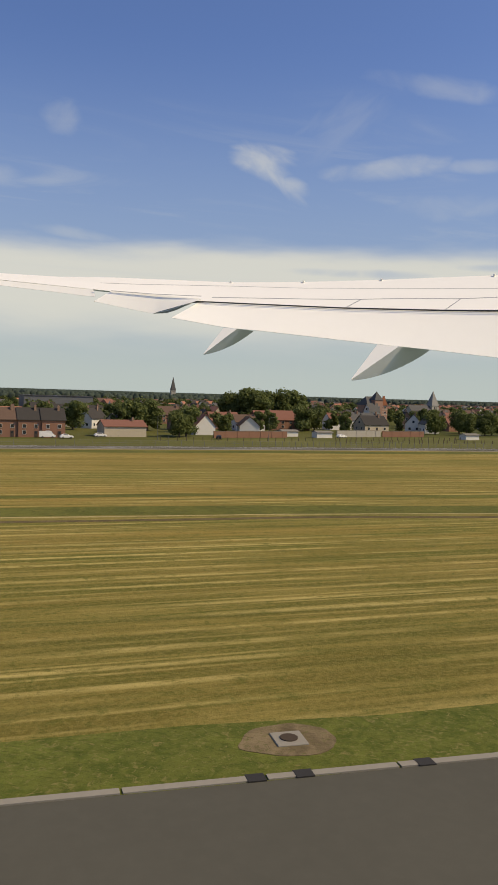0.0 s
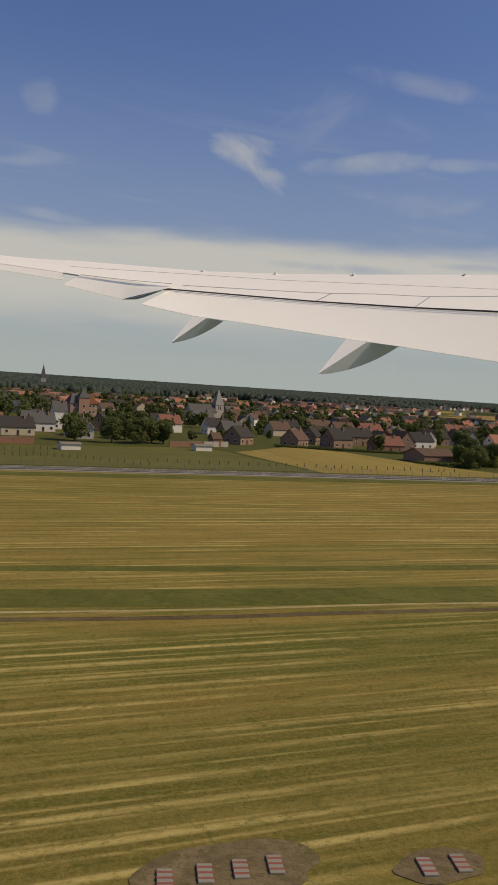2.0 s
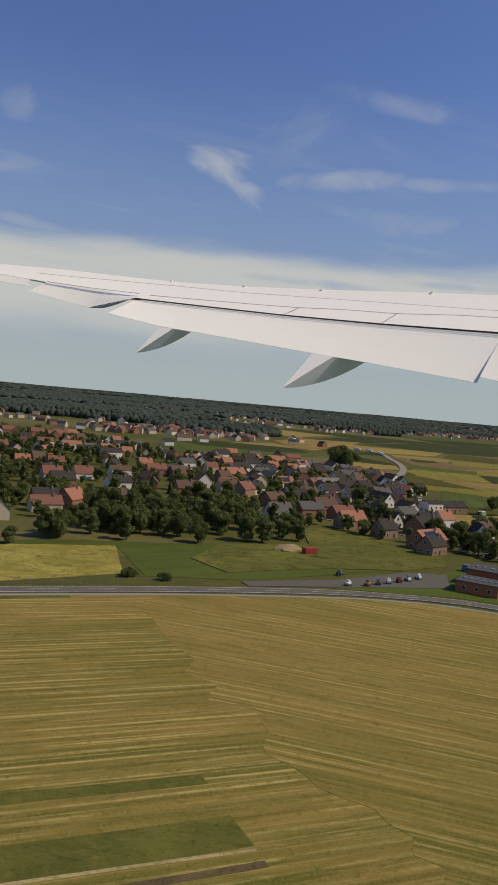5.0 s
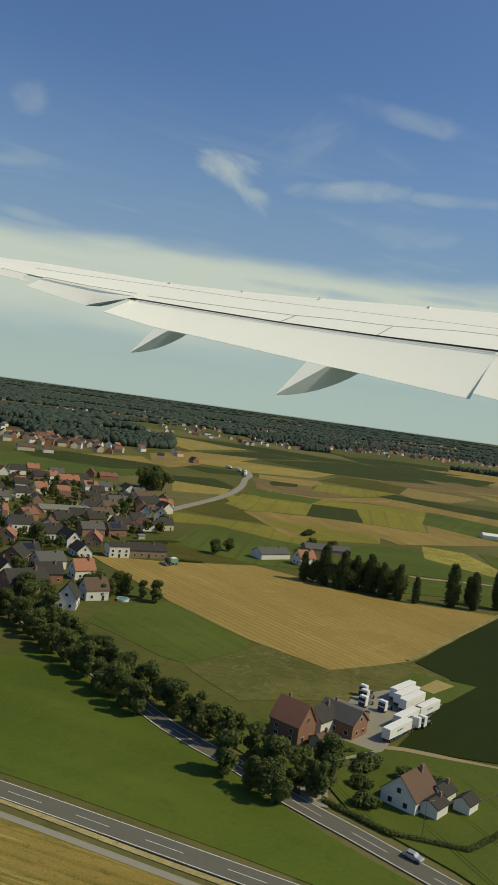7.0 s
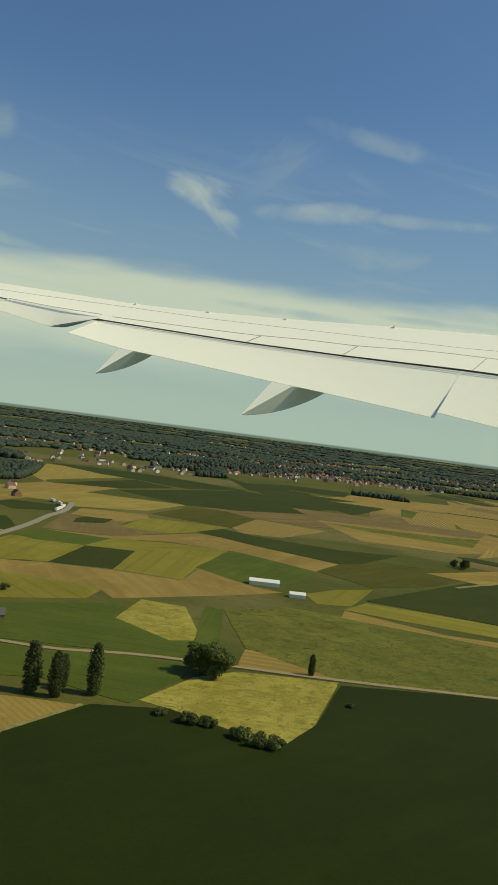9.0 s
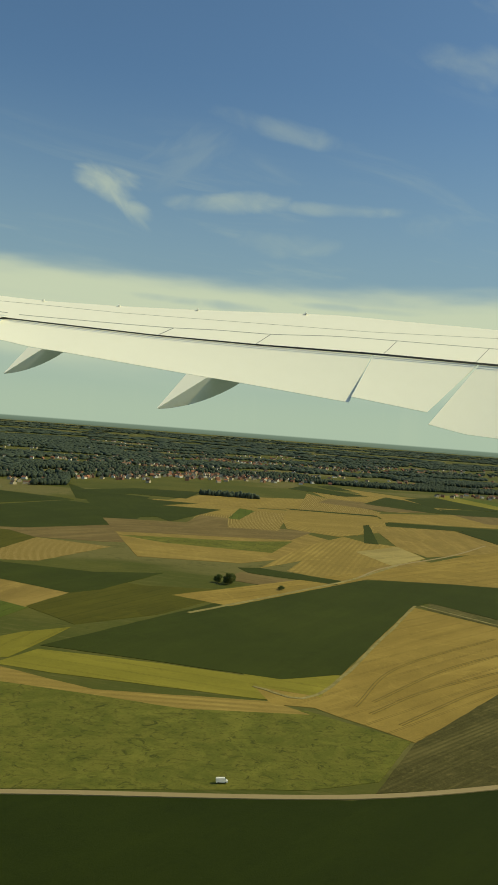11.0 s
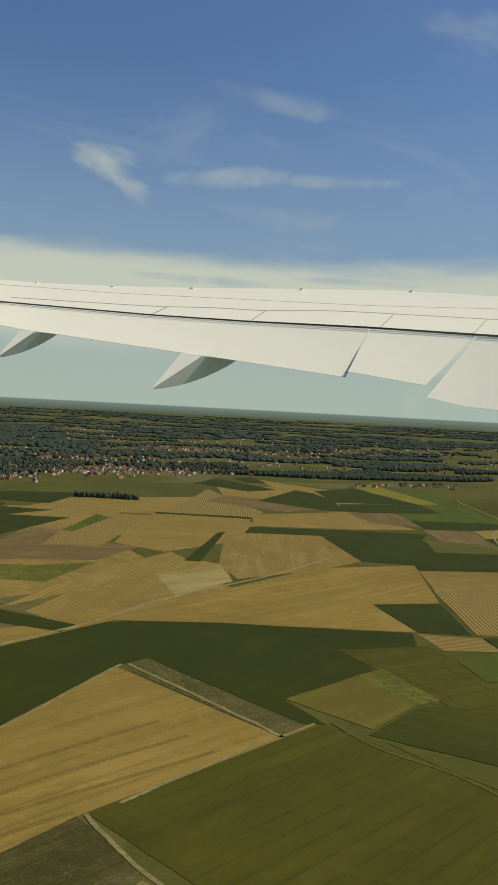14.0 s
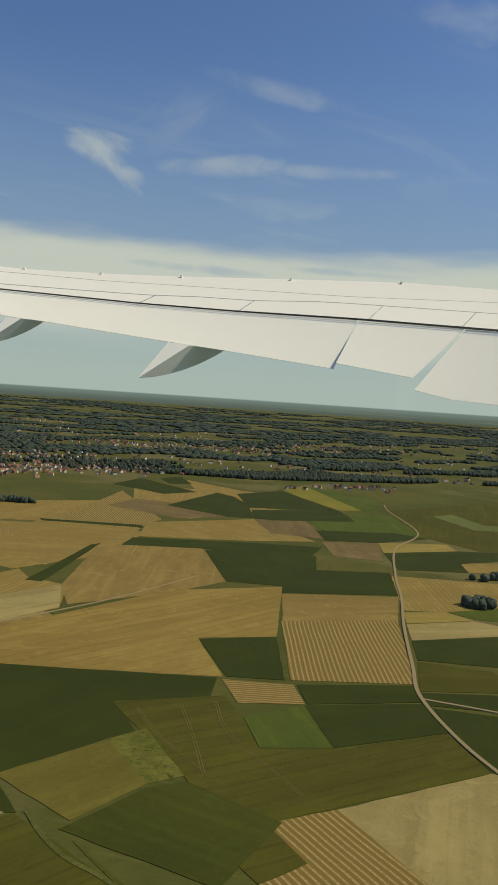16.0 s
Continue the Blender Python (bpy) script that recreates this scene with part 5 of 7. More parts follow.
def woods(name, spots, label, sub):
    """Many lumpy crowns joined, one lump of leaves for each tree."""
    v0, f0 = crown_blob(sub)
    rs = np.random.RandomState(5)
    V, Fc = [], []
    for k, (x, y, r, h) in enumerate(spots):
        q = v0 * (1 + rs.uniform(-.28, .28, (len(v0), 1)))
        V.append(q * (r, r, h * .6) + (x, y, h * (.5 if r < 9 else .4)))
        Fc.append(f0 + k * len(v0))
    me = bpy.data.meshes.new(name)
    me.from_pydata(np.concatenate(V).tolist(), [], np.concatenate(Fc).tolist())
    me.materials.append(LEAF_HAZED)
    me.polygons.foreach_set("use_smooth", [True] * len(me.polygons))
    return tagged(new(name, me), label, "wood", kind="stuff")


FARVILLAGES = [(820, 1150, 120, 90, 66), (700, 1110, 90, 60, 44), (1950, 2200, 200, 130, 100), (2150, 2190, 240, 120, 100), (2380, 2230, 160, 140, 78), (2270, 2560, 280, 150, 78), (2800, 3200, 420, 200, 100), (3250, 3050, 380, 180, 100), (3950, 3250, 420, 200, 89), (2900, 1760, 200, 50, 28), (1750, 2020, 200, 130, 50), (1150, 2500, 300, 160, 44), (2100, 2720, 330, 160, 66), (4700, 4500, 700, 300, 100)]
spots_near, spots_far, clear = [], [], []
rw = random.Random(4)
for k in range(125000):
    x = rw.uniform(-1600, 6200)
    e = edge_at(x)
    d = 3400 * rw.random() ** 1.5
    y = e + d
    if any(inside(x, y, f) for f in FIELD_POLYS if f[0][1] > 900):
        continue
    c = clearing(x, y)
    town = max(math.exp(-((x - a) / (u * 1.3)) ** 2 - ((y - b) / (v * 1.3)) ** 2) for a, b, u, v, n in FARVILLAGES)
    if rw.random() < min(0.84, town * 1.2):
        continue
    if c > (0.07 if d < 500 else 0.02) + 0.1 * math.sin(x / 900):
        if c > 0.14:
            clear.append((x, y))
        continue
    if d < 420:
        spots_near.append((x, y, rw.uniform(4.2, 7.2), rw.uniform(9, 12.5)))
    elif rw.random() < 0.6:
        spots_far.append((x, y, rw.uniform(10, 18), rw.uniform(9, 12)))
for k in range(26000):
    d = rw.uniform(0, 1)
    y = 4300 + 8300 * d
    x = 900 + rw.uniform(-.55, 1.35) * y
    if clearing(x * .45, y * .45) < 0.02 and math.dist((x, y), (500, 0)) < 12900:
        spots_far.append((x, y, rw.uniform(30, 64), rw.uniform(9, 12)))
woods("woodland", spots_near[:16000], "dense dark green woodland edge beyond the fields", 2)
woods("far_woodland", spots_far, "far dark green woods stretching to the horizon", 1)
hedge = [(1837 + (1941 - 1837) * t + rw.uniform(-8, 8), 1620 - 69 * t + rw.uniform(-8, 8), rw.uniform(4, 6), rw.uniform(8, 13)) for t in [i / 70 for i in range(70)]]
hedge += [(2244 + rw.uniform(-18, 18), 653 + rw.uniform(-14, 14), rw.uniform(4, 6), rw.uniform(8, 12)) for i in range(22)]
hedge += [(2390 + rw.uniform(-40, 40), 765 + rw.uniform(-8, 8), rw.uniform(4, 6), rw.uniform(6, 10)) for i in range(22)]
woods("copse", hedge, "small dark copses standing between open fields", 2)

FAR_V, FAR_F, FAR_M = [], [], []


def far_house(x, y, turn, w, l, h, rise, wall, roof):
    """Walls and saddle roof, joined to the other far houses."""
    c, s, n = math.cos(turn), math.sin(turn), len(FAR_V)
    for px, py, pz in [(-l, -w, -.5), (l, -w, -.5), (l, w, -.5), (-l, w, -.5), (-l, -w, h), (l, -w, h), (l, w, h), (-l, w, h), (-l, 0, h + rise), (l, 0, h + rise)]:
        FAR_V.append((x + px / 2 * c - py / 2 * s, y + px / 2 * s + py / 2 * c, pz))
    for f, m in (((0, 1, 5, 4), wall), ((2, 3, 7, 6), wall), ((1, 2, 6, 9, 5), wall), ((3, 0, 4, 8, 7), wall), ((4, 5, 9, 8), roof), ((6, 7, 8, 9), roof)):
        FAR_F.append([i + n for i in f])
        FAR_M.append(m)


for x, y, turn, w, l, h, rise, wall, roof in JOINED_HOMES:
    far_house(x, y, radians(turn), w, l, h, rise, dict(white=0, cream=1, brick=2, brown=2)[wall], dict(dark=3, red=4, orange=5, brown=6, slate=8)[roof])
for cx, cy, sx, sy, n in FARVILLAGES:
    for k in range(n):
        far_house(rnd.gauss(cx, sx * .6), rnd.gauss(cy, sy * .6), rnd.uniform(0, 3.1), 9, rnd.choice((10, 12)), 4.4, 4.0, rnd.choice((0, 1, 1, 2, 2)), rnd.choice((3, 3, 4, 5, 6, 8)))
for k in range(330):
    x, y = rnd.uniform(180, 720), rnd.uniform(640, 1110)
    if inside(x, y, VILLAGE) and free(x, y, 7):
        far_house(x, y, rnd.choice((.15, 1.6, .2)) + rnd.uniform(-.1, .1), 9, rnd.choice((10, 14, 18)), 4.6, 4.0, rnd.choice((0, 1, 2, 2)), rnd.choice((3, 4, 4, 5, 5, 6)))
        TAKEN.append((x, y, 6))
for k in range(800):
    x, y = rnd.choice(clear)
    far_house(x + rnd.uniform(-20, 20), y + rnd.uniform(-20, 20), rnd.uniform(0, 3.1), 9, rnd.choice((10, 12, 16)), 4.4, 3.5, rnd.choice((0, 1, 1, 2)), rnd.choice((3, 4, 6, 8)))
me = bpy.data.meshes.new("far_houses")
me.from_pydata(FAR_V, [], FAR_F)
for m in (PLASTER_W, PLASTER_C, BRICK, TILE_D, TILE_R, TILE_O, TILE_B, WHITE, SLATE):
    me.materials.append(m)
me.polygons.foreach_set("material_index", FAR_M)
tagged(new("far_houses", me), "far villages of pale houses among the woods", "houses", kind="stuff")




# ---- the lorry yard ----
BLUE_D = simple("dark_blue_paint", (0.03, 0.05, 0.12), 0.5)
TYRE = simple("tyre_rubber", (0.025, 0.025, 0.025), 0.9)
STEEL = simple("grey_steel", (0.20, 0.20, 0.20), 0.5, 0.5)
REDPAINT = simple("red_paint", (0.33, 0.05, 0.035), 0.6)
ORANGEPAINT = simple("orange_paint", (0.50, 0.17, 0.03), 0.6)
GREENSHEET = simple("green_sheet", (0.16, 0.30, 0.24), 0.6)
WHEEL_M = {}


def wheel(parent, x, y, r, w=0.3):
    if (r, w) not in WHEEL_M:
        a, c = bmesh.new(), bmesh.new()
        for b, rr, ww in ((a, r, w), (c, r * .55, w + .04)):
            ring = [[b.verts.new((math.cos(i * math.tau / 14) * rr * k, s * ww / 2, math.sin(i * math.tau / 14) * rr * k)) for i in range(14)] for s, k in ((-1, .9), (-.7, 1), (.7, 1), (1, .9))]
            for r0, r1 in zip(ring, ring[1:]):
                for i in range(14):
                    b.faces.new((r0[i], r0[(i + 1) % 14], r1[(i + 1) % 14], r1[i]))
            b.faces.new(ring[0]), b.faces.new(ring[-1][::-1])
            bmesh.ops.recalc_face_normals(b, faces=b.faces)
        WHEEL_M[(r, w)] = (mesh_of(a, "tyre", TYRE), mesh_of(c, "rim", STEEL))
    t, h = WHEEL_M[(r, w)]
    o = part("wheel", t, None, parent)
    o.matrix_basis = pose(x, y, r)
    part("rim", h, None, o)


def bevelled(bm, off, seg=2):
    bmesh.ops.bevel(bm, geom=bm.edges[:], offset=off, segments=seg, affect="EDGES")
    return bm


def trailer(x, y, turn, sign=True):
    ob = tagged(new("semi_trailer"), "long white box semi-trailer parked in the lorry yard", "trailer", "parked lorries")
    b = bmesh.new()
    box(b, -6.8, 6.8, -1.27, 1.27, 1.15, 4.0)
    part("cargo_box", bevelled(b, .06, 1), WHITE, ob)
    b = bmesh.new()
    box(b, -6.6, 6.6, -1.0, 1.0, .85, 1.15)
    part("chassis", b, STEEL, ob)
    b = bmesh.new()
    box(b, -3.6, 2.6, -1.24, -1.2, .45, 1.1), box(b, -3.6, 2.6, 1.2, 1.24, .45, 1.1)
    part("side_skirt", b, BLUE_D, ob, "dark blue side skirts")
    for k in (-5.2, -3.9 - .2, -2.9):
        for s in (-1, 1):
            wheel(ob, k - .2, s * 1.0, .5)
    for s in (-1, 1):
        b = bmesh.new()
        box(b, 4.3, 4.5, s * .8 - .08, s * .8 + .08, 0, .9)
        part("landing_leg", b, STEEL, ob)
    if sign:
        for k, (a, c) in enumerate(((-2.2, -1.2), (-.9, .6), (.8, 1.3))):
            b = bmesh.new()
            box(b, a, c, -1.285, -1.268, 2.5, 2.9)
            part("lettering_bar", b, BLUE_D, ob, "dark blue bar of lettering")
    ob.matrix_basis = pose(x, y, .25, 0, 0, turn)
    return ob


def tractor(x, y, turn):
    ob = tagged(new("lorry_cab"), "white lorry cab parked in the lorry yard", "lorry", "parked lorries")
    b = bmesh.new()
    box(b, 1.2, 3.2, -1.22, 1.22, .55, 3.5)
    for v in b.verts:
        if v.co.z > 3 and v.co.x > 2:
            v.co.x -= .35
    part("cab", bevelled(b, .1), WHITE, ob)
    b = bmesh.new()
    box(b, 3.0, 3.22, -1.1, 1.1, 2.0, 2.9)
    part("windscreen", b, GLASS, ob)
    b = bmesh.new()
    box(b, 3.1, 3.27, -1.1, 1.1, .5, 1.5)
    part("grille", b, BLUE_D, ob)
    b = bmesh.new()
    box(b, -3.0, 1.3, -.5, .5, .7, 1.0)
    part("chassis", b, STEEL, ob)
    for k in (-2.0, 2.2):
        for s in (-1, 1):
            wheel(ob, k, s * 1.0, .5)
    ob.matrix_basis = pose(x, y, .25, 0, 0, turn)
    return ob


def car(x, y, turn, paint, label, z=0.3, van=False):
    ob = tagged(new("van" if van else "car"), label, "van" if van else "car")
    L, H = (2.6, 2.2) if van else (2.1, 1.45)
    b = bmesh.new()
    prof = [(-L, .35), (L, .35), (L, .75), (L * .92, .92), (L * .45, 1.0), (L * .18, H), (-L * .62, H), (-L * .95, .98), (-L, .8)] if not van else [(-L, .4), (L, .4), (L, 1.0), (L * .75, 1.2), (L * .5, H), (-L, H)]
    lo = [[b.verts.new((px, s * .86 * (1 if pz < 1.1 else .84), pz)) for px, pz in prof] for s in (-1, 1)]
    b.faces.new(lo[0]), b.faces.new(lo[1][::-1])
    for i in range(len(prof)):
        j = (i + 1) % len(prof)
        b.faces.new((lo[0][i], lo[0][j], lo[1][j], lo[1][i]))
    bmesh.ops.recalc_face_normals(b, faces=b.faces)
    part("body", b, paint, ob)
    b = bmesh.new()
    if van:
        box(b, L * .5, L * .68, -.7, .7, 1.3, 1.95)
    else:
        box(b, -L * .55, L * .14, -.80, .80, 1.0, 1.38)
        for v in b.verts:
            if v.co.z < 1.1:
                v.co.x *= 1.25
                v.co.y *= 1.04
    part("windows", b, GLASS, ob)
    for k in (-L * .6, L * .62):
        for s in (-1, 1):
            wheel(ob, k, s * .78, .32, .22)
    ob.matrix_basis = pose(x, y, z, 0, 0, turn)
    return ob


for x, y, t, sgn in ((724.5, 173.8, 29, True), (733.5, 182.0, 29, True), (744.5, 187.6, 29, True), (743.5, 194.0, 29, False), (744.5, 198.5, 29, False), (746.0, 203.0, 29, False), (750.5, 191.0, 29, False)):
    if (x, y) != (750.5, 191.0):
        trailer(x, y, t, sgn)
for x, y, t in ((728.5, 196.5, 208), (732.0, 201.5, 208), (734.0, 205.5, 208), (733.0, 192.5, 208), (732.8, 177.9, 29), (739.0, 180.5, 208)):
    tractor(x, y, t)
SILVER = simple("silver_paint", (0.42, 0.43, 0.44), 0.35, 0.4)
BLACKP = simple("black_paint", (0.02, 0.02, 0.022), 0.35)
car(691.6, 117.6, -64, SILVER, "silver grey car driving on the country road")
car(1160.5, 279.0, -20, WHITE, "white van standing on the dirt track beside the maize", .62, True)
car(31, 271, 5, WHITE, "white car parked in front of brick row houses", 0)
car(25, 272.5, 0, WHITE, "white delivery van parked before brick row houses", 0, True)
car(43.5, 281, 6, WHITE, "white car parked beside a shed", 0)
car(48.5, 283.5, 6, WHITE, "white car parked beside a shed", 0)
car(84, 275, 70, BLACKP, "black car on the village lane", 0)
car(636, 268, 100, BLACKP, "dark car standing on the country road")
car(140, 293, 20, WHITE, "white off-road car beside a shed", 0)

# farm house with brick out-buildings
house(692.5, 176.5, 118, 8.0, 9.5, 5.4, 5.0, "brick", "orange", 2, label="red brick farmhouse with a steep orange-red tiled roof")
house(703.0, 180.5, 28, 7.0, 9.0, 4.4, 3.0, "white", "dark", 1, label="white garage building with a dark roof")
house(710.0, 180.0, 118, 8.0, 12.0, 4.2, 3.2, "brick", "slate", 2, name="barn", label="brick barn with a grey roof and arched door", category="barn")
house(716.0, 186.5, 118, 7.0, 10.0, 3.6, 1.2, "brown", "tin", 0, name="shed", label="low brick shed with a green-grey sheet roof", category="shed")
house(698.0, 170.0, 28, 4.0, 5.0, 2.6, 1.4, "cream", "brown", 1, label="small cream annex with a brown tiled roof")
# white house beside the maize
house(705.4, 139.6, 27, 9.0, 11.0, 3.4, 4.4, "white", "brown", 2, label="white house with a large brown roof and chimneys")
house(708.2, 133.8, 27, 4.6, 5.6, 2.8, 1.2, "white", "dark", 1, label="small white annex with a dark roof")
house(713.8, 138.6, 27, 5.0, 5.5, 3.2, 1.4, "white", "dark", 1, label="white outbuilding with a dark flat roof")
house(717.6, 134.0, 27, 4.0, 5.0, 2.6, 1.4, "white", "dark", 0, name="shed", label="small white garden shed", category="shed")


# ---- the brick hall by the bend ----
def flat_hall(x, y, turn, w, l, h, wall, roof, label, lights=6):
    ob = tagged(new("hall"), label, "building")
    b = bmesh.new()
    box(b, -l / 2, l / 2, -w / 2, w / 2, -.2, h)
    part("wall", b, wall, ob)
    b = bmesh.new()
    box(b, -l / 2 - .4, l / 2 + .4, -w / 2 - .4, w / 2 + .4, h, h + .35)
    part("roof", b, roof, ob)
    for k in range(lights):
        b = bmesh.new()
        px = -l * .38 + k * l * .76 / max(1, lights - 1)
        box(b, px - .5, px + .5, -1.2, 1.2, h + .35, h + .6)
        part("roof_light", b, STEEL, ob, "pale roof light dome")
    for k in range(3):
        d = part("window", WIN, None, ob)
        d.matrix_basis = pose(-l * .3 + k * l * .3, -w / 2, 1.1)
    d = part("door", DOOR, None, ob)
    d.matrix_basis = pose(l / 2, 0, .05, 0, 0, 90)
    ob.matrix_basis = pose(x, y, .15, 0, 0, turn)
    return ob


ROOFING = simple("bitumen_roofing", (0.075, 0.075, 0.078), 0.85)
BRICK_O = simple("orange_brick", (0.32, 0.12, 0.06), 0.9)
flat_hall(585.5, 211.5, -52, 11.5, 14.0, 3.6, BRICK_O, ROOFING, "low orange brick hall with a flat dark roof")
flat_hall(599.5, 220.5, -52, 13.0, 18.0, 5.2, BRICK_O, ROOFING, "taller orange brick hall with a flat dark roof")


def container(x, y, turn, mat, label):
    ob = tagged(new("container"), label, "container", "site containers")
    b = bmesh.new()
    n = 14
    box(b, -3, 3, -1.2, 1.2, .1, 2.6)
    part("shell", bevelled(b, .05, 1), mat, ob)
    for s in (-1, 1):
        for k in range(n):
            if k % 2:
                continue
            b = bmesh.new()
            px = -2.8 + k * 5.6 / n
            box(b, px, px + .22, s * 1.23 - .04, s * 1.23 + .04, .25, 2.45)
            part("corrugation", b, mat, ob)
    b = bmesh.new()
    box(b, 2.98, 3.04, -1.05, -.05, .25, 2.45), box(b, 2.98, 3.04, .05, 1.05, .25, 2.45)
    part("door", b, mat, ob)
    ob.matrix_basis = pose(x, y, .1, 0, 0, turn)


container(604.5, 241, -60, simple("blue_container", (0.09, 0.17, 0.24), 0.6), "pale blue steel site container")
container(608, 239.5, -60, simple("teal_container", (0.13, 0.22, 0.25), 0.6), "grey-blue steel site container")
container(611.5, 238, -60, REDPAINT, "red steel site container")
container(615, 236.8, -60, WHITE, "white site office container")
container(619, 235.8, -60, REDPAINT, "dark red steel site container")


def pole(x, y, h, label, r=.1, arm=0.0, name="lamp_post"):
    ob = tagged(new(name), label, "pole")
    b = bmesh.new()
    tube(b, [(0, 0, -.2), (0, 0, h)], [r, r * .6], 8)
    part("mast", b, STEEL, ob)
    if arm:
        b = bmesh.new()
        tube(b, [(0, 0, h - .1), (arm * .6, 0, h + .2), (arm, 0, h + .2)], [r * .5, r * .4, r * .4], 6)
        part("arm", b, STEEL, ob)
        b = bmesh.new()
        box(b, arm - .1, arm + .6, -.15, .15, h + .1, h + .25)
        part("lamp_head", b, STEEL, ob)
    ob.matrix_basis = pose(x, y, 0)


pole(597, 198, 11, "tall thin steel mast on the meadow", .16, name="mast")
for k, (x, y) in enumerate(((646, 270), (657, 228), (666, 196), (699, 125), (688, 146), (637, 300), (100, 268), (60, 266))):
    pole(x, y, 8, "grey street lamp beside the road", .09, 1.4)

# plant machines parked on the service yard
for k, (x, y, m) in enumerate(((540, 221, WHITE), (547, 220.5, ORANGEPAINT), (552, 222, STEEL), (557, 223.5, WHITE), (562, 225, REDPAINT), (567, 227, WHITE), (573, 229.5, WHITE), (545, 236, STEEL))):
    ob = tagged(new("roller" if k % 2 else "compressor"), "small site machine parked in a row on the yard", "machine", "parked site machines")
    b = bmesh.new()
    box(b, -1.2, .9, -.7, .7, .45, 1.3)
    part("body", bevelled(b, .12), m, ob)
    b = bmesh.new()
    box(b, -.6, .3, -.55, .55, 1.3, 1.95)
    part("cab", bevelled(b, .1), STEEL if k % 3 else WHITE, ob)
    for px in (-.75, .6):
        for s in (-1, 1):
            wheel(ob, px, s * .7, .42, .25)
    ob.matrix_basis = pose(x, y, .28, 0, 0, 20 + k * 13)
# dump heap, skip and pallets near the wood
b = bmesh.new()
bmesh.ops.create_icosphere(b, subdivisions=3, radius=1)
for v in b.verts:
    v.co = Vector((v.co.x * 7, v.co.y * 4, max(-.1, v.co.z * 2.6))) * (1 + .18 * noise.noise(v.co * 2.3))
heap = tagged(new("earth_heap", mesh_of(b, "earth_heap", DUST)), "pale heap of dug earth on rough ground", "heap")
heap.matrix_basis = pose(546, 279, 0, 0, 0, 20)
container(552, 272, 10, REDPAINT, "red steel skip beside an earth heap")


# ---- churches, mansion, barns and walls ----
SPIRE = simple("weathered_spire_slates", (0.27, 0.262, 0.24), 0.9)


def church(x, y, turn, side, h, spire, nave, label, cap):
    ob = tagged(new("church"), label, "church")
    b = bmesh.new()
    box(b, -side / 2, side / 2, -side / 2, side / 2, -.3, h)
    part("tower", b, STONE, ob)
    b = bmesh.new()
    o = side / 2 + .3
    v = [b.verts.new(p) for p in ((-o, -o, h), (o, -o, h), (o, o, h), (-o, o, h))]
    t = b.verts.new((0, 0, h + spire))
    b.faces.new(v[::-1])
    for i in range(4):
        b.faces.new((v[i], v[(i + 1) % 4], t))
    part("spire", b, cap, ob)
    for s in range(4):
        for k in (-.8, .8):
            b = bmesh.new()
            box(b, k - .4, k + .4, -side / 2 - .03, -side / 2 + .1, h - 3, h - 1)
            w = part("belfry_opening", b, BLACKP, ob)
            w.matrix_basis = pose(0, 0, 0, 0, 0, 90 * s)
    if nave:
        a, r, _ = house_mesh(10, nave, 6.5, 5.0, "stone", "slate")
        w = part("nave", a, None, ob)
        w.matrix_basis = pose(-nave / 2 - side / 2, 0, 0)
        w = part("nave_roof", r, None, ob)
        w.matrix_basis = pose(-nave / 2 - side / 2, 0, 0)
    ob.matrix_basis = pose(x, y, 0, 0, 0, turn)


church(340, 552, 8, 6.5, 11.5, 11.5, 20, "pale stone village church with a grey pyramid spire", SPIRE)
church(300, 1230, 0, 7, 19, 21, 18, "tall stone church tower with a thin dark spire", SLATE)


PALEBRICK = simple("weathered_red_brick", (0.36, 0.215, 0.155), 0.9)


def mansion(x, y, turn):
    ob = tagged(new("mansion"), "red brick mansion with stepped gables and slate roofs", "mansion")
    for nm, bx, mat in (("main_wing", (-7, 7, -5, 5, -.3, 12), PALEBRICK), ("tower", (-3, 2.5, -6.5, -1, -.3, 15), PALEBRICK)):
        b = bmesh.new()
        box(b, *bx)
        part(nm, b, mat, ob)
    b = bmesh.new()
    v = [b.verts.new(p) for p in ((-7.4, -5.4, 12), (7.4, -5.4, 12), (7.4, 5.4, 12), (-7.4, 5.4, 12), (-5, 0, 17), (5, 0, 17))]
    for f in ((0, 1, 5, 4), (2, 3, 4, 5), (1, 2, 5), (3, 0, 4), (3, 2, 1, 0)):
        b.faces.new([v[i] for i in f])
    part("roof", b, SLATE, ob)
    b = bmesh.new()
    v = [b.verts.new(p) for p in ((-3.2, -6.8, 15), (2.8, -6.8, 15), (2.8, -.8, 15), (-3.2, -.8, 15), (-.2, -3.8, 20))]
    for f in ((0, 1, 4), (1, 2, 4), (2, 3, 4), (3, 0, 4), (3, 2, 1, 0)):
        b.faces.new([v[i] for i in f])
    part("tower_roof", b, SLATE, ob)
    for k in range(5):
        b = bmesh.new()
        box(b, 4 - (2.6 - k * .5), 4 + (2.6 - k * .5), -5.3, -4.7, 12 + k * 1.1 - (k == 0) * .1, 13.1 + k * 1.1)
        part("gable_step", b, BRICK_O, ob)
    for fl in range(4):
        for k in (-5.2, -.2, 3.2, 5.2):
            d = part("window", WIN, None, ob)
            d.matrix_basis = pose(k, -6.5 if k == -.2 else -5, 1.2 + fl * 3)
        b = bmesh.new()
        box(b, -7.05, 7.05, -5.06, -5.0, .7 + fl * 3, .95 + fl * 3)
        part("stone_band", b, STONE, ob, "pale stone band")
    ob.matrix_basis = pose(x, y, 0, 0, 0, turn)


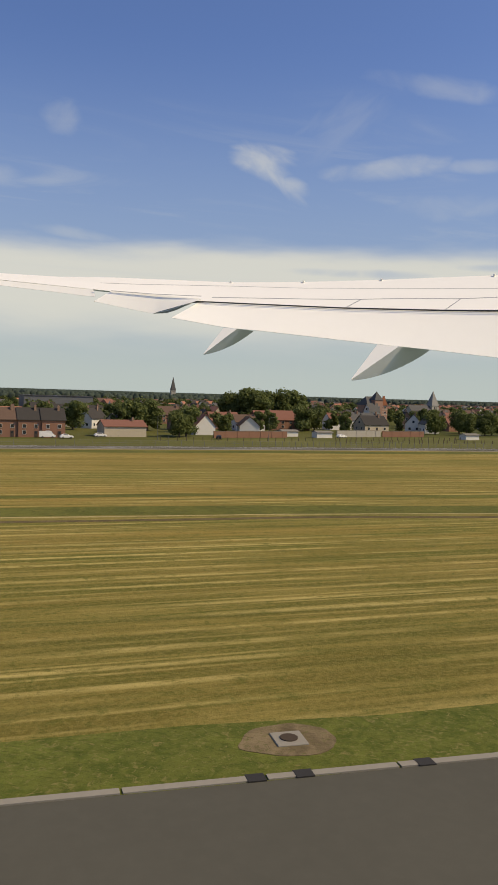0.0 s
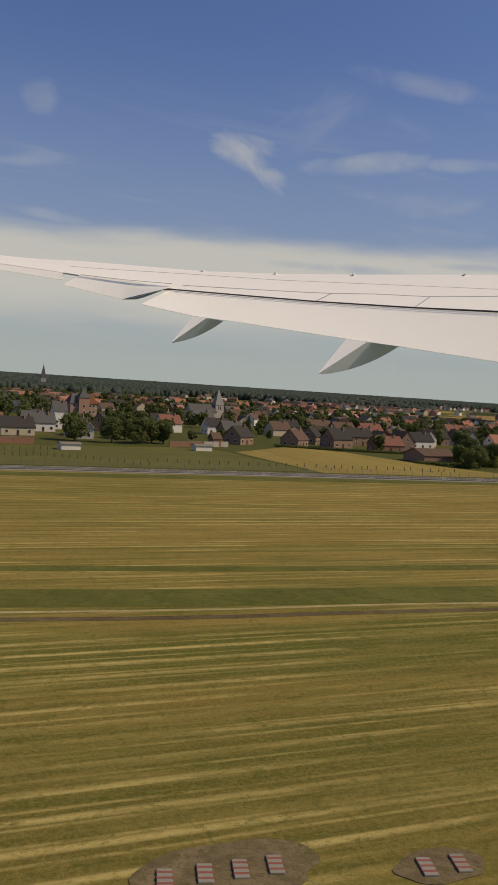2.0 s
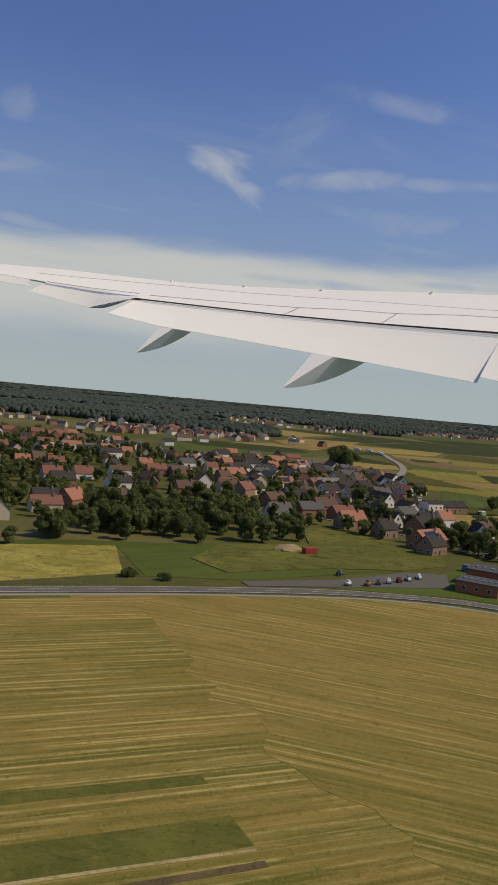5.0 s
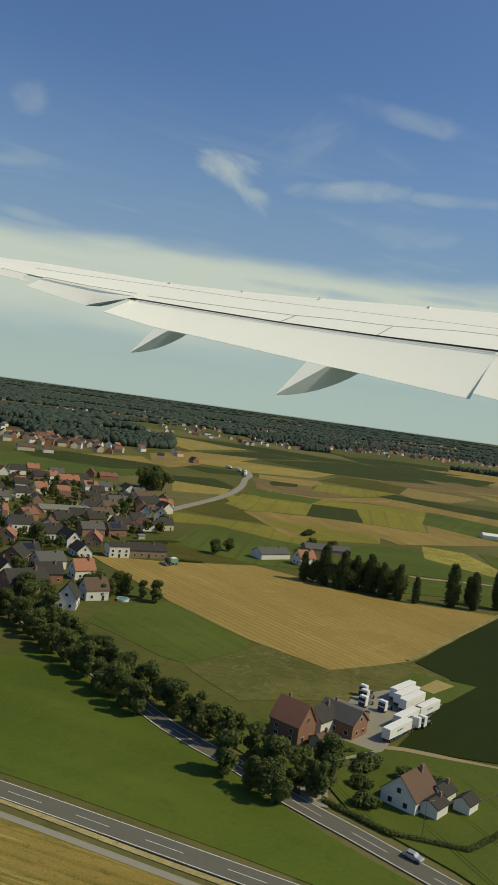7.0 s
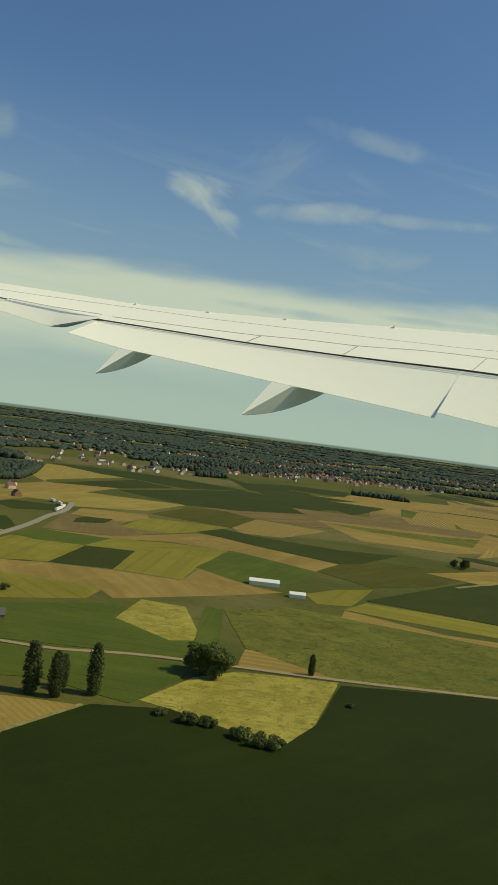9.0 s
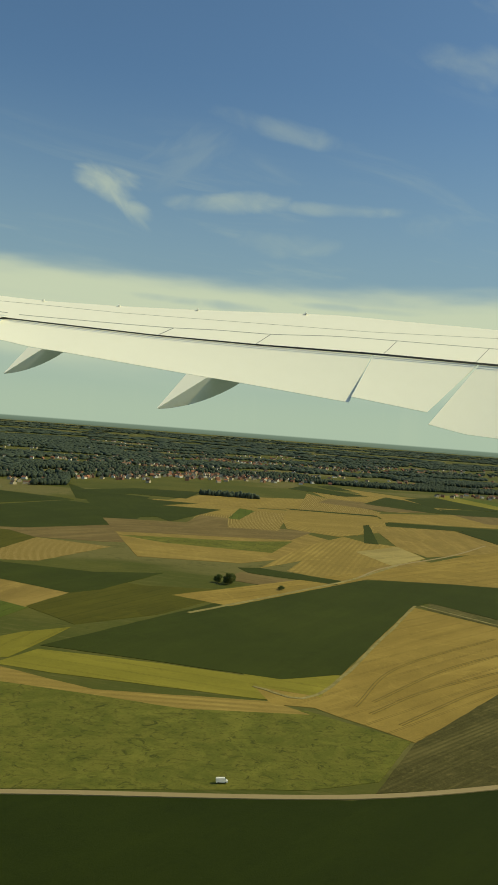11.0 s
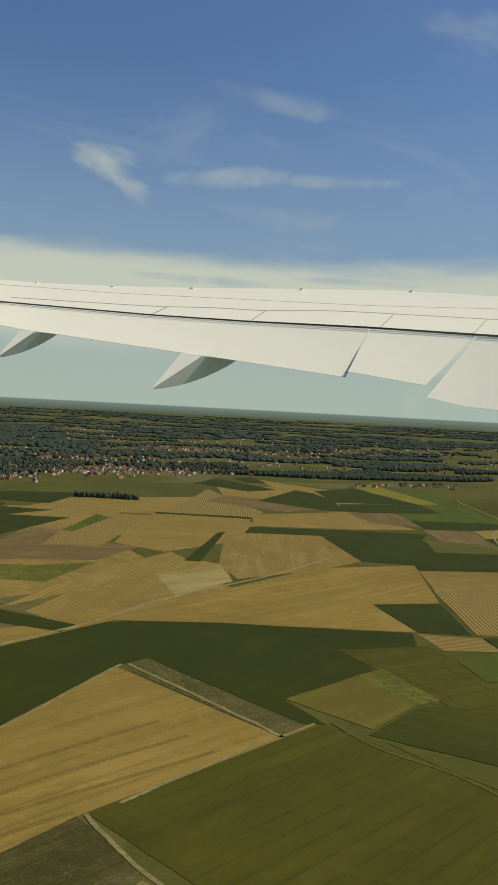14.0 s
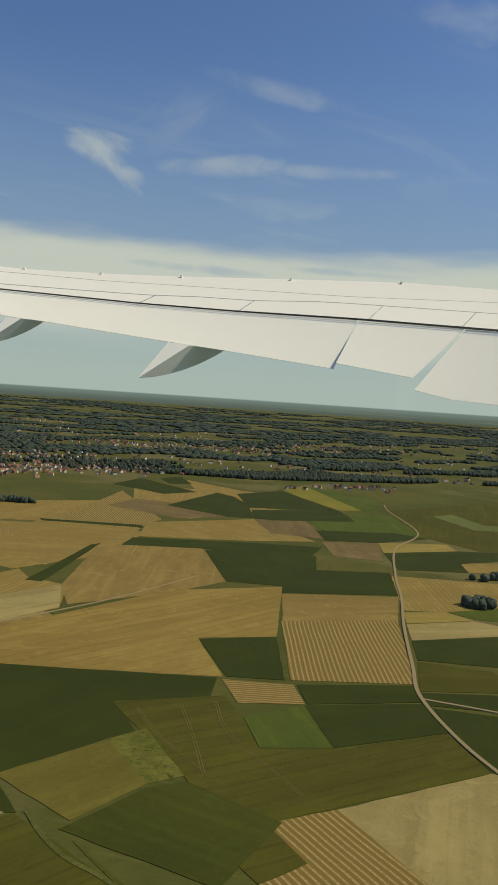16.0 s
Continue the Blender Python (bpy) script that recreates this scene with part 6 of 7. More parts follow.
mansion(222, 425, 8)
house(207, 397, 8, 6.0, 6.5, 9.0, 4.2, "white", "slate", 2, label="tall white plastered tower house with a slate roof")
house(343, 286, 4, 14, 17, 3.0, 2.4, "brown", "brown", 0, name="barn", label="low brown barn with a wide weathered roof", category="barn")
house(402, 288, -8, 12, 24, 3.2, 2.6, "cream", "tin", 0, name="barn", label="long barn with a grey corrugated roof", category="barn")
house(418, 284, 82, 16, 22, 3.4, 3.4, "cream", "tin", 0, name="barn", label="wide barn with a grey corrugated roof", category="barn")
house(52, 288, 6, 10, 15, 3.6, 2.0, "cream", "red", 1, name="shed", label="cream block shed with a red sheet roof", category="shed")
for k, (x, roof) in enumerate(((12, "brown"), (19.5, "dark"), (27, "dark"))):
    house(x, 279.5, 4, 8.5, 7.5, 5.8, 3.6, "brick", roof, 2, label=f"red brick row house with a {ROOF_WORD[roof]} roof")
flat_hall(58, 575, 4, 26, 46, 11, simple("grey_cladding", (0.14, 0.145, 0.15), 0.7), ROOFING, "large modern grey clad school building", 3)
house(1080, 556, -20, 8, 24, 3.0, 1.8, "white", "pale", 0, name="barn", label="long low white poultry barn", category="barn")
house(1088, 515, -20, 6, 12, 2.6, 1.5, "white", "pale", 0, name="shed", label="small white field shed", category="shed")
house(797, 418, 15, 10, 22, 3.4, 3.0, "white", "slate", 1, name="barn", label="white farm barn with a grey roof", category="barn")
house(812, 404, 10, 8, 11, 4.6, 4, "white", "orange", 2)
house(846, 440, -10, 11, 30, 3.6, 2.6, "brown", "slate", 0, name="barn", label="long grey roofed farm barn", category="barn")
house(694, 528, 10, 14, 34, 3.0, 2.2, "cream", "tin", 0, name="barn", label="long pale sheet-roofed barn among houses", category="barn")
house(617, 287, 22, 10, 17, 4.4, 4.0, "brick", "orange", 2, True, label="brick house with a long bright orange roof")
house(611, 275, 22, 8, 11, 4.2, 3.8, "brown", "dark", 2)
house(655, 300, 70, 8, 10, 4.8, 5.0, "white", "dark", 2, label="white gabled house with a dark roof")


def brick_wall(x0, y0, x1, y1, h, mat, label):
    ob = tagged(new("garden_wall"), label, "wall")
    d, a = math.dist((x0, y0), (x1, y1)), math.degrees(math.atan2(y1 - y0, x1 - x0))
    b = bmesh.new()
    box(b, 0, d, -.18, .18, -.2, h)
    part("wall_panel", b, mat, ob)
    b = bmesh.new()
    box(b, -.05, d + .05, -.25, .25, h, h + .12)
    part("coping", b, CONCRETE, ob)
    for k in range(int(d / 5) + 1):
        b = bmesh.new()
        px = min(d, k * 5)
        box(b, px - .3, px + .3, -.28, .28, -.2, h + .1)
        part("pier", b, mat, ob)
    ob.matrix_basis = pose(x0, y0, 0, 0, 0, a)


brick_wall(85, 284, 116, 291, 2.4, BRICK, "long weathered red brick garden wall")
brick_wall(141, 299, 163, 304, 2.6, STONE, "pale old stone and brick garden wall")
brick_wall(164, 304, 186, 308, 2.4, BRICK, "weathered red brick garden wall with piers")
brick_wall(240, 316, 255, 320, 2.2, BRICK, "old red brick wall beside a gate house")
brick_wall(256, 321, 268, 325, 2.2, STONE, "pale stone wall beside a gate house")
house(262, 325, 12, 4, 4, 3.6, 2.2, "brick", "brown", 0, name="gate_house", label="small brick gate house with a pyramid roof", category="shed")
for x, y in ((196, 289), (249, 302), (120, 300), (132, 294)):
    house(x, y, 8, 4, 7, 2.0, .5, "white", "tin", 0, name="shelter", label="small white field shelter with a sheet roof", category="shelter")

# ---- fence along the airfield, paddock posts ----
POST = bmesh.new()
box(POST, -.05, .05, -.05, .05, -.2, 1.9)
POST = mesh_of(POST, "fence_post", STEEL)
fence = tagged(new("airfield_fence"), "wire fence with thin grey posts along the airfield road", "fence", kind="structure")
line = smooth_line([(x, y + 6.5) for x, y in RINGROAD[:12]], 3.0)
for x, y in [p for p in line if -20 < p[0] < 470][::1][:170]:
    o = part("fence_post", POST, None, fence)
    o.matrix_basis = pose(x, y, 0)
for z in (.5, 1.1, 1.8):
    b = bmesh.new()
    ribbon(b, [p for p in line if -60 < p[0] < 480], .03, z, z + .03)
    part("wire", b, STEEL, fence)
STAKE = bmesh.new()
box(STAKE, -.09, .09, -.09, .09, -.2, 1.4)
STAKE = mesh_of(STAKE, "paddock_stake", BARK)
paddock = tagged(new("paddock_fence"), "rows of rough wooden paddock stakes on the meadow", "fence", kind="structure")
for x0, y0, x1, y1, n in ((120, 256, 185, 262, 30), (128, 274, 190, 282, 26), (185, 262, 215, 240, 14), (215, 252, 330, 246, 34), (60, 262, 120, 268, 20), (345, 262, 430, 250, 24)):
    for k in range(n):
        o = part("paddock_stake", STAKE, None, paddock)
        o.matrix_basis = pose(x0 + (x1 - x0) * k / n, y0 + (y1 - y0) * k / n + rnd.uniform(-1.5, 1.5), 0, rnd.uniform(-4, 4), rnd.uniform(-4, 4))


# ---- runway side: drain covers, ditch ----
EARTH = rough_material("bare_earth", (0.105, 0.080, 0.042), (0.16, 0.122, 0.068), (0.085, 0.090, 0.022), 0.6)


RUST = simple("rusty_iron", (0.075, 0.056, 0.040), 0.9, vary=0.5, scale=6, spec=0.1)


def drain_cover(x, y, turn=0):
    ob = tagged(new("drain_cover"), "square concrete drain cover with an iron lid", "drain")
    b = bmesh.new()
    box(b, -.75, .75, -.75, .75, 0, .16)
    part("slab", bevelled(b, .03, 1), CONCRETE, ob)
    b = bmesh.new()
    bmesh.ops.create_cone(b, cap_ends=True, segments=24, radius1=.42, radius2=.42, depth=.06)
    o = part("iron_lid", b, RUST, ob)
    o.matrix_basis = pose(0, 0, .175)
    ob.matrix_basis = pose(x, y, .02, 0, 0, turn)


REDSTRIPE = simple("faded_red_paint", (0.26, 0.085, 0.06), 0.8)


def striped_slab(x, y, turn):
    """A small concrete marker slab with faded red bars."""
    ob = tagged(new("marker_slab"), "small pale concrete slab with faded red bars", "marker", "runway marker slabs")
    b = bmesh.new()
    box(b, -.42, .42, -.85, .85, 0, .14)
    part("slab", bevelled(b, .03, 1), CONCRETE, ob)
    for k in (-1, 0, 1):
        b = bmesh.new()
        box(b, -.43, .43, k * .5 - .09, k * .5 + .09, .03, .146)
        part("red_bar", b, REDSTRIPE, ob, "faded red painted bar")
    ob.matrix_basis = pose(x, y, .10, 0, 0, turn)


drain_cover(14.3, 34.4, -4)
drain_cover(55.3, 30.9, -4)
drain_cover(92.9, 28.3, -4)
for x, y in ((162.9, 38.3), (165.1, 38.2), (167.1, 38.1), (169.1, 38.0), (177.3, 35.6), (179.4, 35.4)):
    striped_slab(x, y, -14)


def bare_patch(x, y, rx, ry):
    b = bmesh.new()
    prism(b, [(x + rx * math.cos(a * math.tau / 30) * (1 + .22 * noise.noise(Vector((math.cos(a * math.tau / 30) * 1.7, math.sin(a * math.tau / 30) * 1.7, x)))),
               y + ry * math.sin(a * math.tau / 30) * (1 + .22 * noise.noise(Vector((math.cos(a * math.tau / 30) * 1.7, math.sin(a * math.tau / 30) * 1.7, x + 5))))) for a in range(30)], -.1, .115)
    setting("bare_earth", b, [EARTH], "worn bare earth round the runway covers", "ground")


bare_patch(14.3, 34.4, 2.3, 1.7)
bare_patch(55.3, 30.9, 2.4, 1.6)
bare_patch(92.9, 28.3, 2.2, 1.6)
bare_patch(166.2, 38.2, 5.6, 2.6)
bare_patch(178.3, 35.6, 2.8, 1.6)
DITCH = rough_material("ditch_earth", (0.07, 0.052, 0.026), (0.12, 0.09, 0.045), (0.10, 0.10, 0.03), 0.2)
HAYPATH = rough_material("trodden_hay", (0.27, 0.22, 0.10), (0.33, 0.27, 0.13), (0.18, 0.16, 0.05), 0.2)
GREENBAND = rough_material("green_band", (0.075, 0.085, 0.018), (0.105, 0.105, 0.024), (0.14, 0.125, 0.03), 0.1)
DITCHLINE = [(-500, 104), (-60, 104), (41, 99), (75, 94.5), (107, 91), (142, 88.3), (184, 84.3), (240, 80.4), (305, 81), (560, 81)]


def ditch_y(x):
    for (x0, y0), (x1, y1) in zip(DITCHLINE, DITCHLINE[1:]):
        if x0 <= x <= x1:
            return y0 + (y1 - y0) * (x - x0) / (x1 - x0) - 80.5
    return 0


for nm, y, w, m, z, lab in (("ditch", 80.5, 1.5, DITCH, .075, "shallow brown drainage ditch across the grass"), ("trodden_path", 83.6, .7, HAYPATH, .08, "thin pale trodden line in the grass"),
                            ("green_band", 88.5, 8.0, GREENBAND, .072, "green band of longer grass"), ("green_band", 104, 3.2, GREENBAND, .074, "thin green band of longer grass"), ("green_band", 215, 9, GREENBAND, .07, "greener grass beside the service track")):
    b = bmesh.new()
    ribbon(b, [(-500 + k * 12, y + (ditch_y(-500 + k * 12) if y < 200 else 0) + 1.2 * noise.noise(Vector((k * .3, y, 0)))) for k in range(80)], w, -.1, z)
    setting(nm, b, [m], lab, "grass")
b = bmesh.new()
ribbon(b, [(587, 202), (592, 193), (601, 181), (606, 172)], 1.6, -.1, .62)
setting("hay_line", b, [HAYPATH], "pale trodden path over the meadow", "path")
b = bmesh.new()
ribbon(b, smooth_line([(568, 200.5), (592.5, 173), (615.5, 151), (642.5, 124), (679, 89.5)], 5), 1.6, -.1, .20)
setting("hay_line", b, [HAYPATH], "dry straw strip along the road verge", "grass")


# grass round the white house, hedges
HEDGE = bmesh.new()
leaf_cloud(HEDGE, [((i * .8 - 2.4, 0, .7), .8) for i in range(7)], 800, .18, random.Random(9), .9)
HEDGE = mesh_of(HEDGE, "foliage", LEAF)


def hedge_row(x0, y0, x1, y1):
    n, a = max(1, int(math.dist((x0, y0), (x1, y1)) / 5)), math.degrees(math.atan2(y1 - y0, x1 - x0))
    ob = tagged(new("hedge"), "clipped dark green garden hedge", "hedge")
    for k in range(n):
        o = part("foliage", HEDGE, None, ob)
        o.matrix_basis = pose((k + .5) * math.dist((x0, y0), (x1, y1)) / n, 0, 0)
    ob.matrix_basis = pose(x0, y0, 0, 0, 0, a)


for h in ((684, 143, 692, 127), (692, 127, 706, 118), (706, 118, 728, 126), (690, 168, 706, 166), (686, 166, 683, 178), (294, 335, 335, 322), (335, 322, 372, 318), (335, 272, 345, 262), (330, 276, 372, 268), (725, 396, 745, 392), (640, 330, 660, 345), (700, 430, 740, 440), (660, 400, 690, 430), (700, 480, 735, 470), (640, 460, 668, 470)):
    hedge_row(*h)
# lorries on the far farm road
for x, y, t in ((990, 915, 62), (997, 930, 62), (1004, 948, 64), (1006, 975, 95), (1003, 1003, 95)):
    trailer(x, y, t, False)


# ---- margins, lanes and wheel tracks between the fields ----
MARGIN = rough_material("grass_margin", (0.17, 0.145, 0.055), (0.245, 0.205, 0.095), (0.10, 0.105, 0.03), 0.12)
LANE = rough_material("grass_lane", (0.060, 0.072, 0.016), (0.095, 0.098, 0.026), (0.15, 0.125, 0.055), 0.12)
RUT = rough_material("wheel_rut", (0.125, 0.098, 0.034), (0.165, 0.126, 0.046), (0.10, 0.09, 0.028), 0.3)
for line, w, m, lab in (([(1421, 342), (1424, 306), (1429, 273), (1440, 226)], 2.6, MARGIN, "pale dry margin between two fields"),
                        ([(1291, 576), (1380, 611), (1451, 641), (1533, 676), (1575, 698), (1682, 760)], 4.0, MARGIN, "pale dry farm track between fields"),
                        ([(1422, 276), (1429, 254), (1436, 233)], 4.0, MARGIN, "pale worn strip across the weeds"),
                        ([(1349, 256), (1358, 244), (1363, 225)], 5.0, MARGIN, "pale worn strip beside the weeds"),
                        ([(1441, 346), (1520, 373), (1597, 394)], 2.4, MARGIN, "pale dry margin between two fields"),
                        ([(1609, 390), (1613, 344), (1631, 296), (1636, 232)], 3.0, LANE, "grassy lane between fields"),
                        ([(1529, 555), (1548, 470), (1566, 384)], 3.0, MARGIN, "pale dry edge of a weedy strip"),
                        ([(1244, 392), (1273, 366), (1400, 460), (1523, 556)], 2.6, MARGIN, "pale dry margin along the root crop"),
                        ([(872, 304.6), (835, 279.6), (772, 237)], 1.6, MARGIN, "pale dry margin between wheat and maize")):
    b = bmesh.new()
    ribbon(b, [(x + 1.2 * noise.noise(Vector((x * .05, y * .05, 1))), y + 1.2 * noise.noise(Vector((x * .05, y * .05, 9)))) for x, y in smooth_line(line, 7)], w, -.3, .50)
    setting("field_margin", b, [m], lab, "track")
for line in ([(1285, 329), (1357, 353), (1515, 382)], [(1290, 309), (1375, 338), (1416, 346)], [(1284, 342), (1366, 398), (1504, 439)], [(1300, 345), (1400, 385), (1512, 410)],
             [(1726, 507), (1720, 452), (1723, 390)], [(1760, 501), (1739, 436), (1721, 388)], [(1788, 497), (1768, 437), (1765, 342)]):
    for s_ in (-.95, .95):
        b = bmesh.new()
        ribbon(b, smooth_line(line, 9), .45, -.3, .52, s_)
        setting("wheel_track", b, [RUT], "dark wheel track pressed into the crop", "track")


# ---- garden of the white house, harvester, pool ----
house(748.6, 143.5, 20, 3.2, 4.2, 2.2, 1.0, "brown", "dark", 0, name="shed", label="small brown field hut beside a dirt track", category="shed")
tree("wide", 750.5, 136.5, 0.95, 7, "", "round dark tree casting a long shadow on the grass")
for x, y, z in ((702.8, 156.0, 1.1), (694.0, 139.3, 1.5), (697.0, 147.5, 1.3), (716, 146, .8)):
    tree("bush", x, y, z, int(x))
RAIL = simple("weathered_rail", (0.17, 0.14, 0.10), 0.9)


def rail_fence(pts):
    ob = tagged(new("garden_fence"), "low dark wooden post and rail garden fence", "fence")
    for (x0, y0), (x1, y1) in zip(pts, pts[1:]):
        d = math.hypot(x1 - x0, y1 - y0)
        n = max(2, int(d / 2.4))
        a = math.degrees(math.atan2(y1 - y0, x1 - x0))
        for k in range(n):
            b = bmesh.new()
            box(b, -.06, .06, -.06, .06, -.2, 1.1)
            part("post", b, RAIL, ob).matrix_basis = pose(x0 + (x1 - x0) * k / n, y0 + (y1 - y0) * k / n, 0, 0, 0, a)
        for h in (.5, .95):
            b = bmesh.new()
            box(b, 0, d, -.03, .03, h, h + .1)
            part("rail", b, RAIL, ob).matrix_basis = pose(x0, y0, 0, 0, 0, a)


rail_fence([(691.9, 153.8), (703.5, 160.5)])
rail_fence([(719.7, 135.2), (731, 138.5), (743.1, 141.3)])
rail_fence([(723.9, 123.4), (740, 128.5), (755.5, 133.0)])


def harvester(x, y, turn):
    ob = tagged(new("combine_harvester"), "green and white combine harvester at the wheat's edge", "harvester")
    b = bmesh.new()
    box(b, -3.4, 2.0, -1.4, 1.4, 1.1, 3.4)
    part("body", bevelled(b, .18), GREENSHEET, ob)
    b = bmesh.new()
    box(b, 2.0, 3.5, -1.1, 1.1, 1.6, 3.7)
    part("cab", bevelled(b, .15), GLASS, ob)
    b = bmesh.new()
    box(b, -2.4, 1.0, -1.2, 1.2, 3.4, 3.9)
    part("grain_tank", bevelled(b, .1), WHITE, ob)
    b = bmesh.new()
    box(b, 4.2, 5.6, -3.0, 3.0, .25, 1.2)
    part("cutter_bar", bevelled(b, .12), STEEL, ob)
    b = bmesh.new()
    box(b, 3.2, 4.4, -.6, .6, .9, 1.6)
    part("feeder", b, STEEL, ob)
    for px, py, r in ((1.8, 1.45, .95), (1.8, -1.45, .95), (-2.4, 1.3, .6), (-2.4, -1.3, .6)):
        wheel(ob, px, py, r, .5)
    ob.matrix_basis = pose(x, y, .2, 0, 0, turn)


harvester(724.5, 384.0, 200)
pool = tagged(new("garden_pool"), "round turquoise garden swimming pool", "pool")
b = bmesh.new()
bmesh.ops.create_cone(b, cap_ends=True, segments=28, radius1=2.5, radius2=2.6, depth=1.1)
part("rim", b, WHITE, pool).matrix_basis = pose(0, 0, .55)
b = bmesh.new()
bmesh.ops.create_circle(b, cap_ends=True, segments=28, radius=2.35)
part("water", b, simple("pool_water", (0.10, 0.36, 0.38), 0.15, spec=0.5), pool, "turquoise pool water").matrix_basis = pose(0, 0, 1.12)
pool.matrix_basis = pose(680.2, 311, .05)
for x, y, z in ((676, 318, .8), (684, 319, .9), (690, 316, .8), (694, 309, 1.0), (672, 312, .7)):
    tree("round", x, y, z, int(x), "", "leafy garden tree beside a field")
for h in ((713, 438, 750, 448), (719, 649, 742, 616), (704, 479, 712, 443)):
    hedge_row(*h)


# ---- the scale of the model ----
for ob in list(scene.objects):
    if ob.parent is None and ob.type not in ("CAMERA", "LIGHT"):
        ob.matrix_basis = Matrix.Scale(K, 4) @ ob.matrix_basis


# ---- the aircraft's wing ----
# In life it flies along with the viewer. Here the place stands still, so it is one fixed piece, far out and as large as that asks.
PXM = 4300.0 / 1451.0


def along(s, pts):
    for (a, u), (b, v) in zip(pts, pts[1:]):
        if s <= b:
            return u + (v - u) * (s - a) / (b - a)
    return pts[-1][1]


LEAD = [(-520, 395), (-150, 448), (0, 474), (85, 484), (305, 517), (433, 530), (570, 541), (764, 554), (966, 569), (1400, 594)]
GAP = [(-520, 403), (-150, 460), (50, 502), (232, 542), (500, 583), (672, 605), (882, 629), (1400, 695)]


def wing_point(s, v, depth):
    return ((s - 441) * PXM * depth / 4300, depth, (784 - v) * PXM * depth / 4300)


def wing_panel(name, front, rear, d_up, d_low, thick, parent, label="", mat=None, n=24):
    """A panel from its front edge to its rear edge, which lies nearer; the underside closes it."""
    b = bmesh.new()
    rows = []
    for k in range(n + 1):
        t = k / n
        s0 = front[0][0] + (front[-1][0] - front[0][0]) * t
        s1 = rear[0][0] + (rear[-1][0] - rear[0][0]) * t
        u, v = along(s0, front), along(s1, rear)
        row = []
        for q in (0, .12, .33, .67, 1):
            row.append(wing_point(s0 + (s1 - s0) * q, u + (v - u) * q, d_up + (d_low - d_up) * q - (12 * math.sin(q * 3.1416) if thick > 20 else 0)))
        under = [row[-1], (row[-1][0], row[-1][1] + thick * .2, row[-1][2] - thick * .10), (row[0][0], row[0][1] + thick * .6, row[0][2] - thick * .5), row[0]]
        rows.append(([b.verts.new(p) for p in row], [b.verts.new(p) for p in under]))
    for (t0, u0), (t1, u1) in zip(rows, rows[1:]):
        for i in range(4):
            b.faces.new((t0[i], t1[i], t1[i + 1], t0[i + 1])).smooth = True
        for i in range(3):
            b.faces.new((u0[i], u1[i], u1[i + 1], u0[i + 1]))
    for t, u in (rows[0], rows[-1]):
        b.faces.new([b.verts.new(v.co) for v in t + u[1:3]])
    bmesh.ops.recalc_face_normals(b, faces=b.faces)
    return part(name, b, mat or WINGWHITE, parent, label)


def below(pts, d):
    return [(s, v + d) for s, v in pts]


wing = tagged(new("aircraft_wing"), "long white airliner wing with flaps lowered for take-off", "wing")
_, X7, Y7, Z7, yw7, p7, r7 = PATH[12]
# the wing's mean attitude over the flight
wing.matrix_basis = pose(X7 * K, Y7 * K, Z7 * K, p7, r7, yw7) @ pose(0, 0, 0, 0.51, 0.56, 0.24)
wing_panel("main_panel", LEAD, GAP, 4900, 4330, 60, wing, n=60)
wing_panel("tip_trailing_edge", [(-520, 404), (-150, 461), (52, 503)], [(-520, 410), (-150, 470), (0, 504), (18, 509), (54, 516)], 4328, 4290, 6, wing)
wing_panel("aileron", [(84, 509), (246, 540)], [(50, 524), (100, 540), (155, 557), (182, 555), (231, 544)], 4328, 4250, 6, wing, "white aileron near the tip")
# grey wedge at the aileron's end: the underside's shade put into the colour
wing_panel("aileron_underside", [(162, 555.6), (226, 545)], [(156, 557.5), (180, 559), (196, 556), (230, 545.5)], 4249, 4262, 4, wing, "aileron end painted grey for its shade", WINGGREY, n=12)
wing_panel("outer_flap", [(240, 546.5), (500, 585), (672, 607), (884, 632)], [(187, 568), (280, 595), (340, 607), (545, 652), (640, 672), (837, 716)], 4326, 4090, 10, wing, "white outer flap", n=36)
wing_panel("middle_flap", [(887, 633), (1084, 657)], [(842, 706), (983, 741)], 4326, 4085, 10, wing, "white middle flap")
wing_panel("inner_flap", [(1087, 658), (1500, 711)], [(984, 763), (1054, 785), (1400, 846)], 4326, 4075, 10, wing, "white inner flap")
# solid dark strip; the shade inside the flap gap is its colour
wing_panel("flap_gap", [(226, 541), (250, 545), (500, 582.6), (672, 604.6), (882, 628), (1400, 694)], [(226, 545.5), (250, 547.2), (500, 585), (672, 607.4), (882, 631.6), (1400, 698.5)], 4318, 4316, 3, wing, "dark strip standing for the shaded gap before the flaps", DARKGAP, n=40)
SEAM = [(265, 539), (320, 546), (450, 562), (520, 570), (605, 577), (700, 588), (815, 595), (882, 602), (1400, 662)]
wing_panel("spoiler_seam", SEAM, below(SEAM, 1.0), 4300, 4298, 3, wing, "thin grey panel seam", WINGGREY, n=40)
FRONTSEAM = [(66, 492), (120, 500), (300, 523), (433, 541), (570, 556), (764, 577), (882, 590), (1400, 634)]
wing_panel("front_seam", FRONTSEAM, below(FRONTSEAM, 0.6), 4306, 4304, 3, wing, "faint grey panel seam", WINGGREY, n=40)
HINGE = [(84, 508), (160, 522), (246, 535)]
wing_panel("aileron_hinge", HINGE, below(HINGE, 1.0), 4316, 4314, 3, wing, "thin dark hinge line", WINGGREY, n=10)
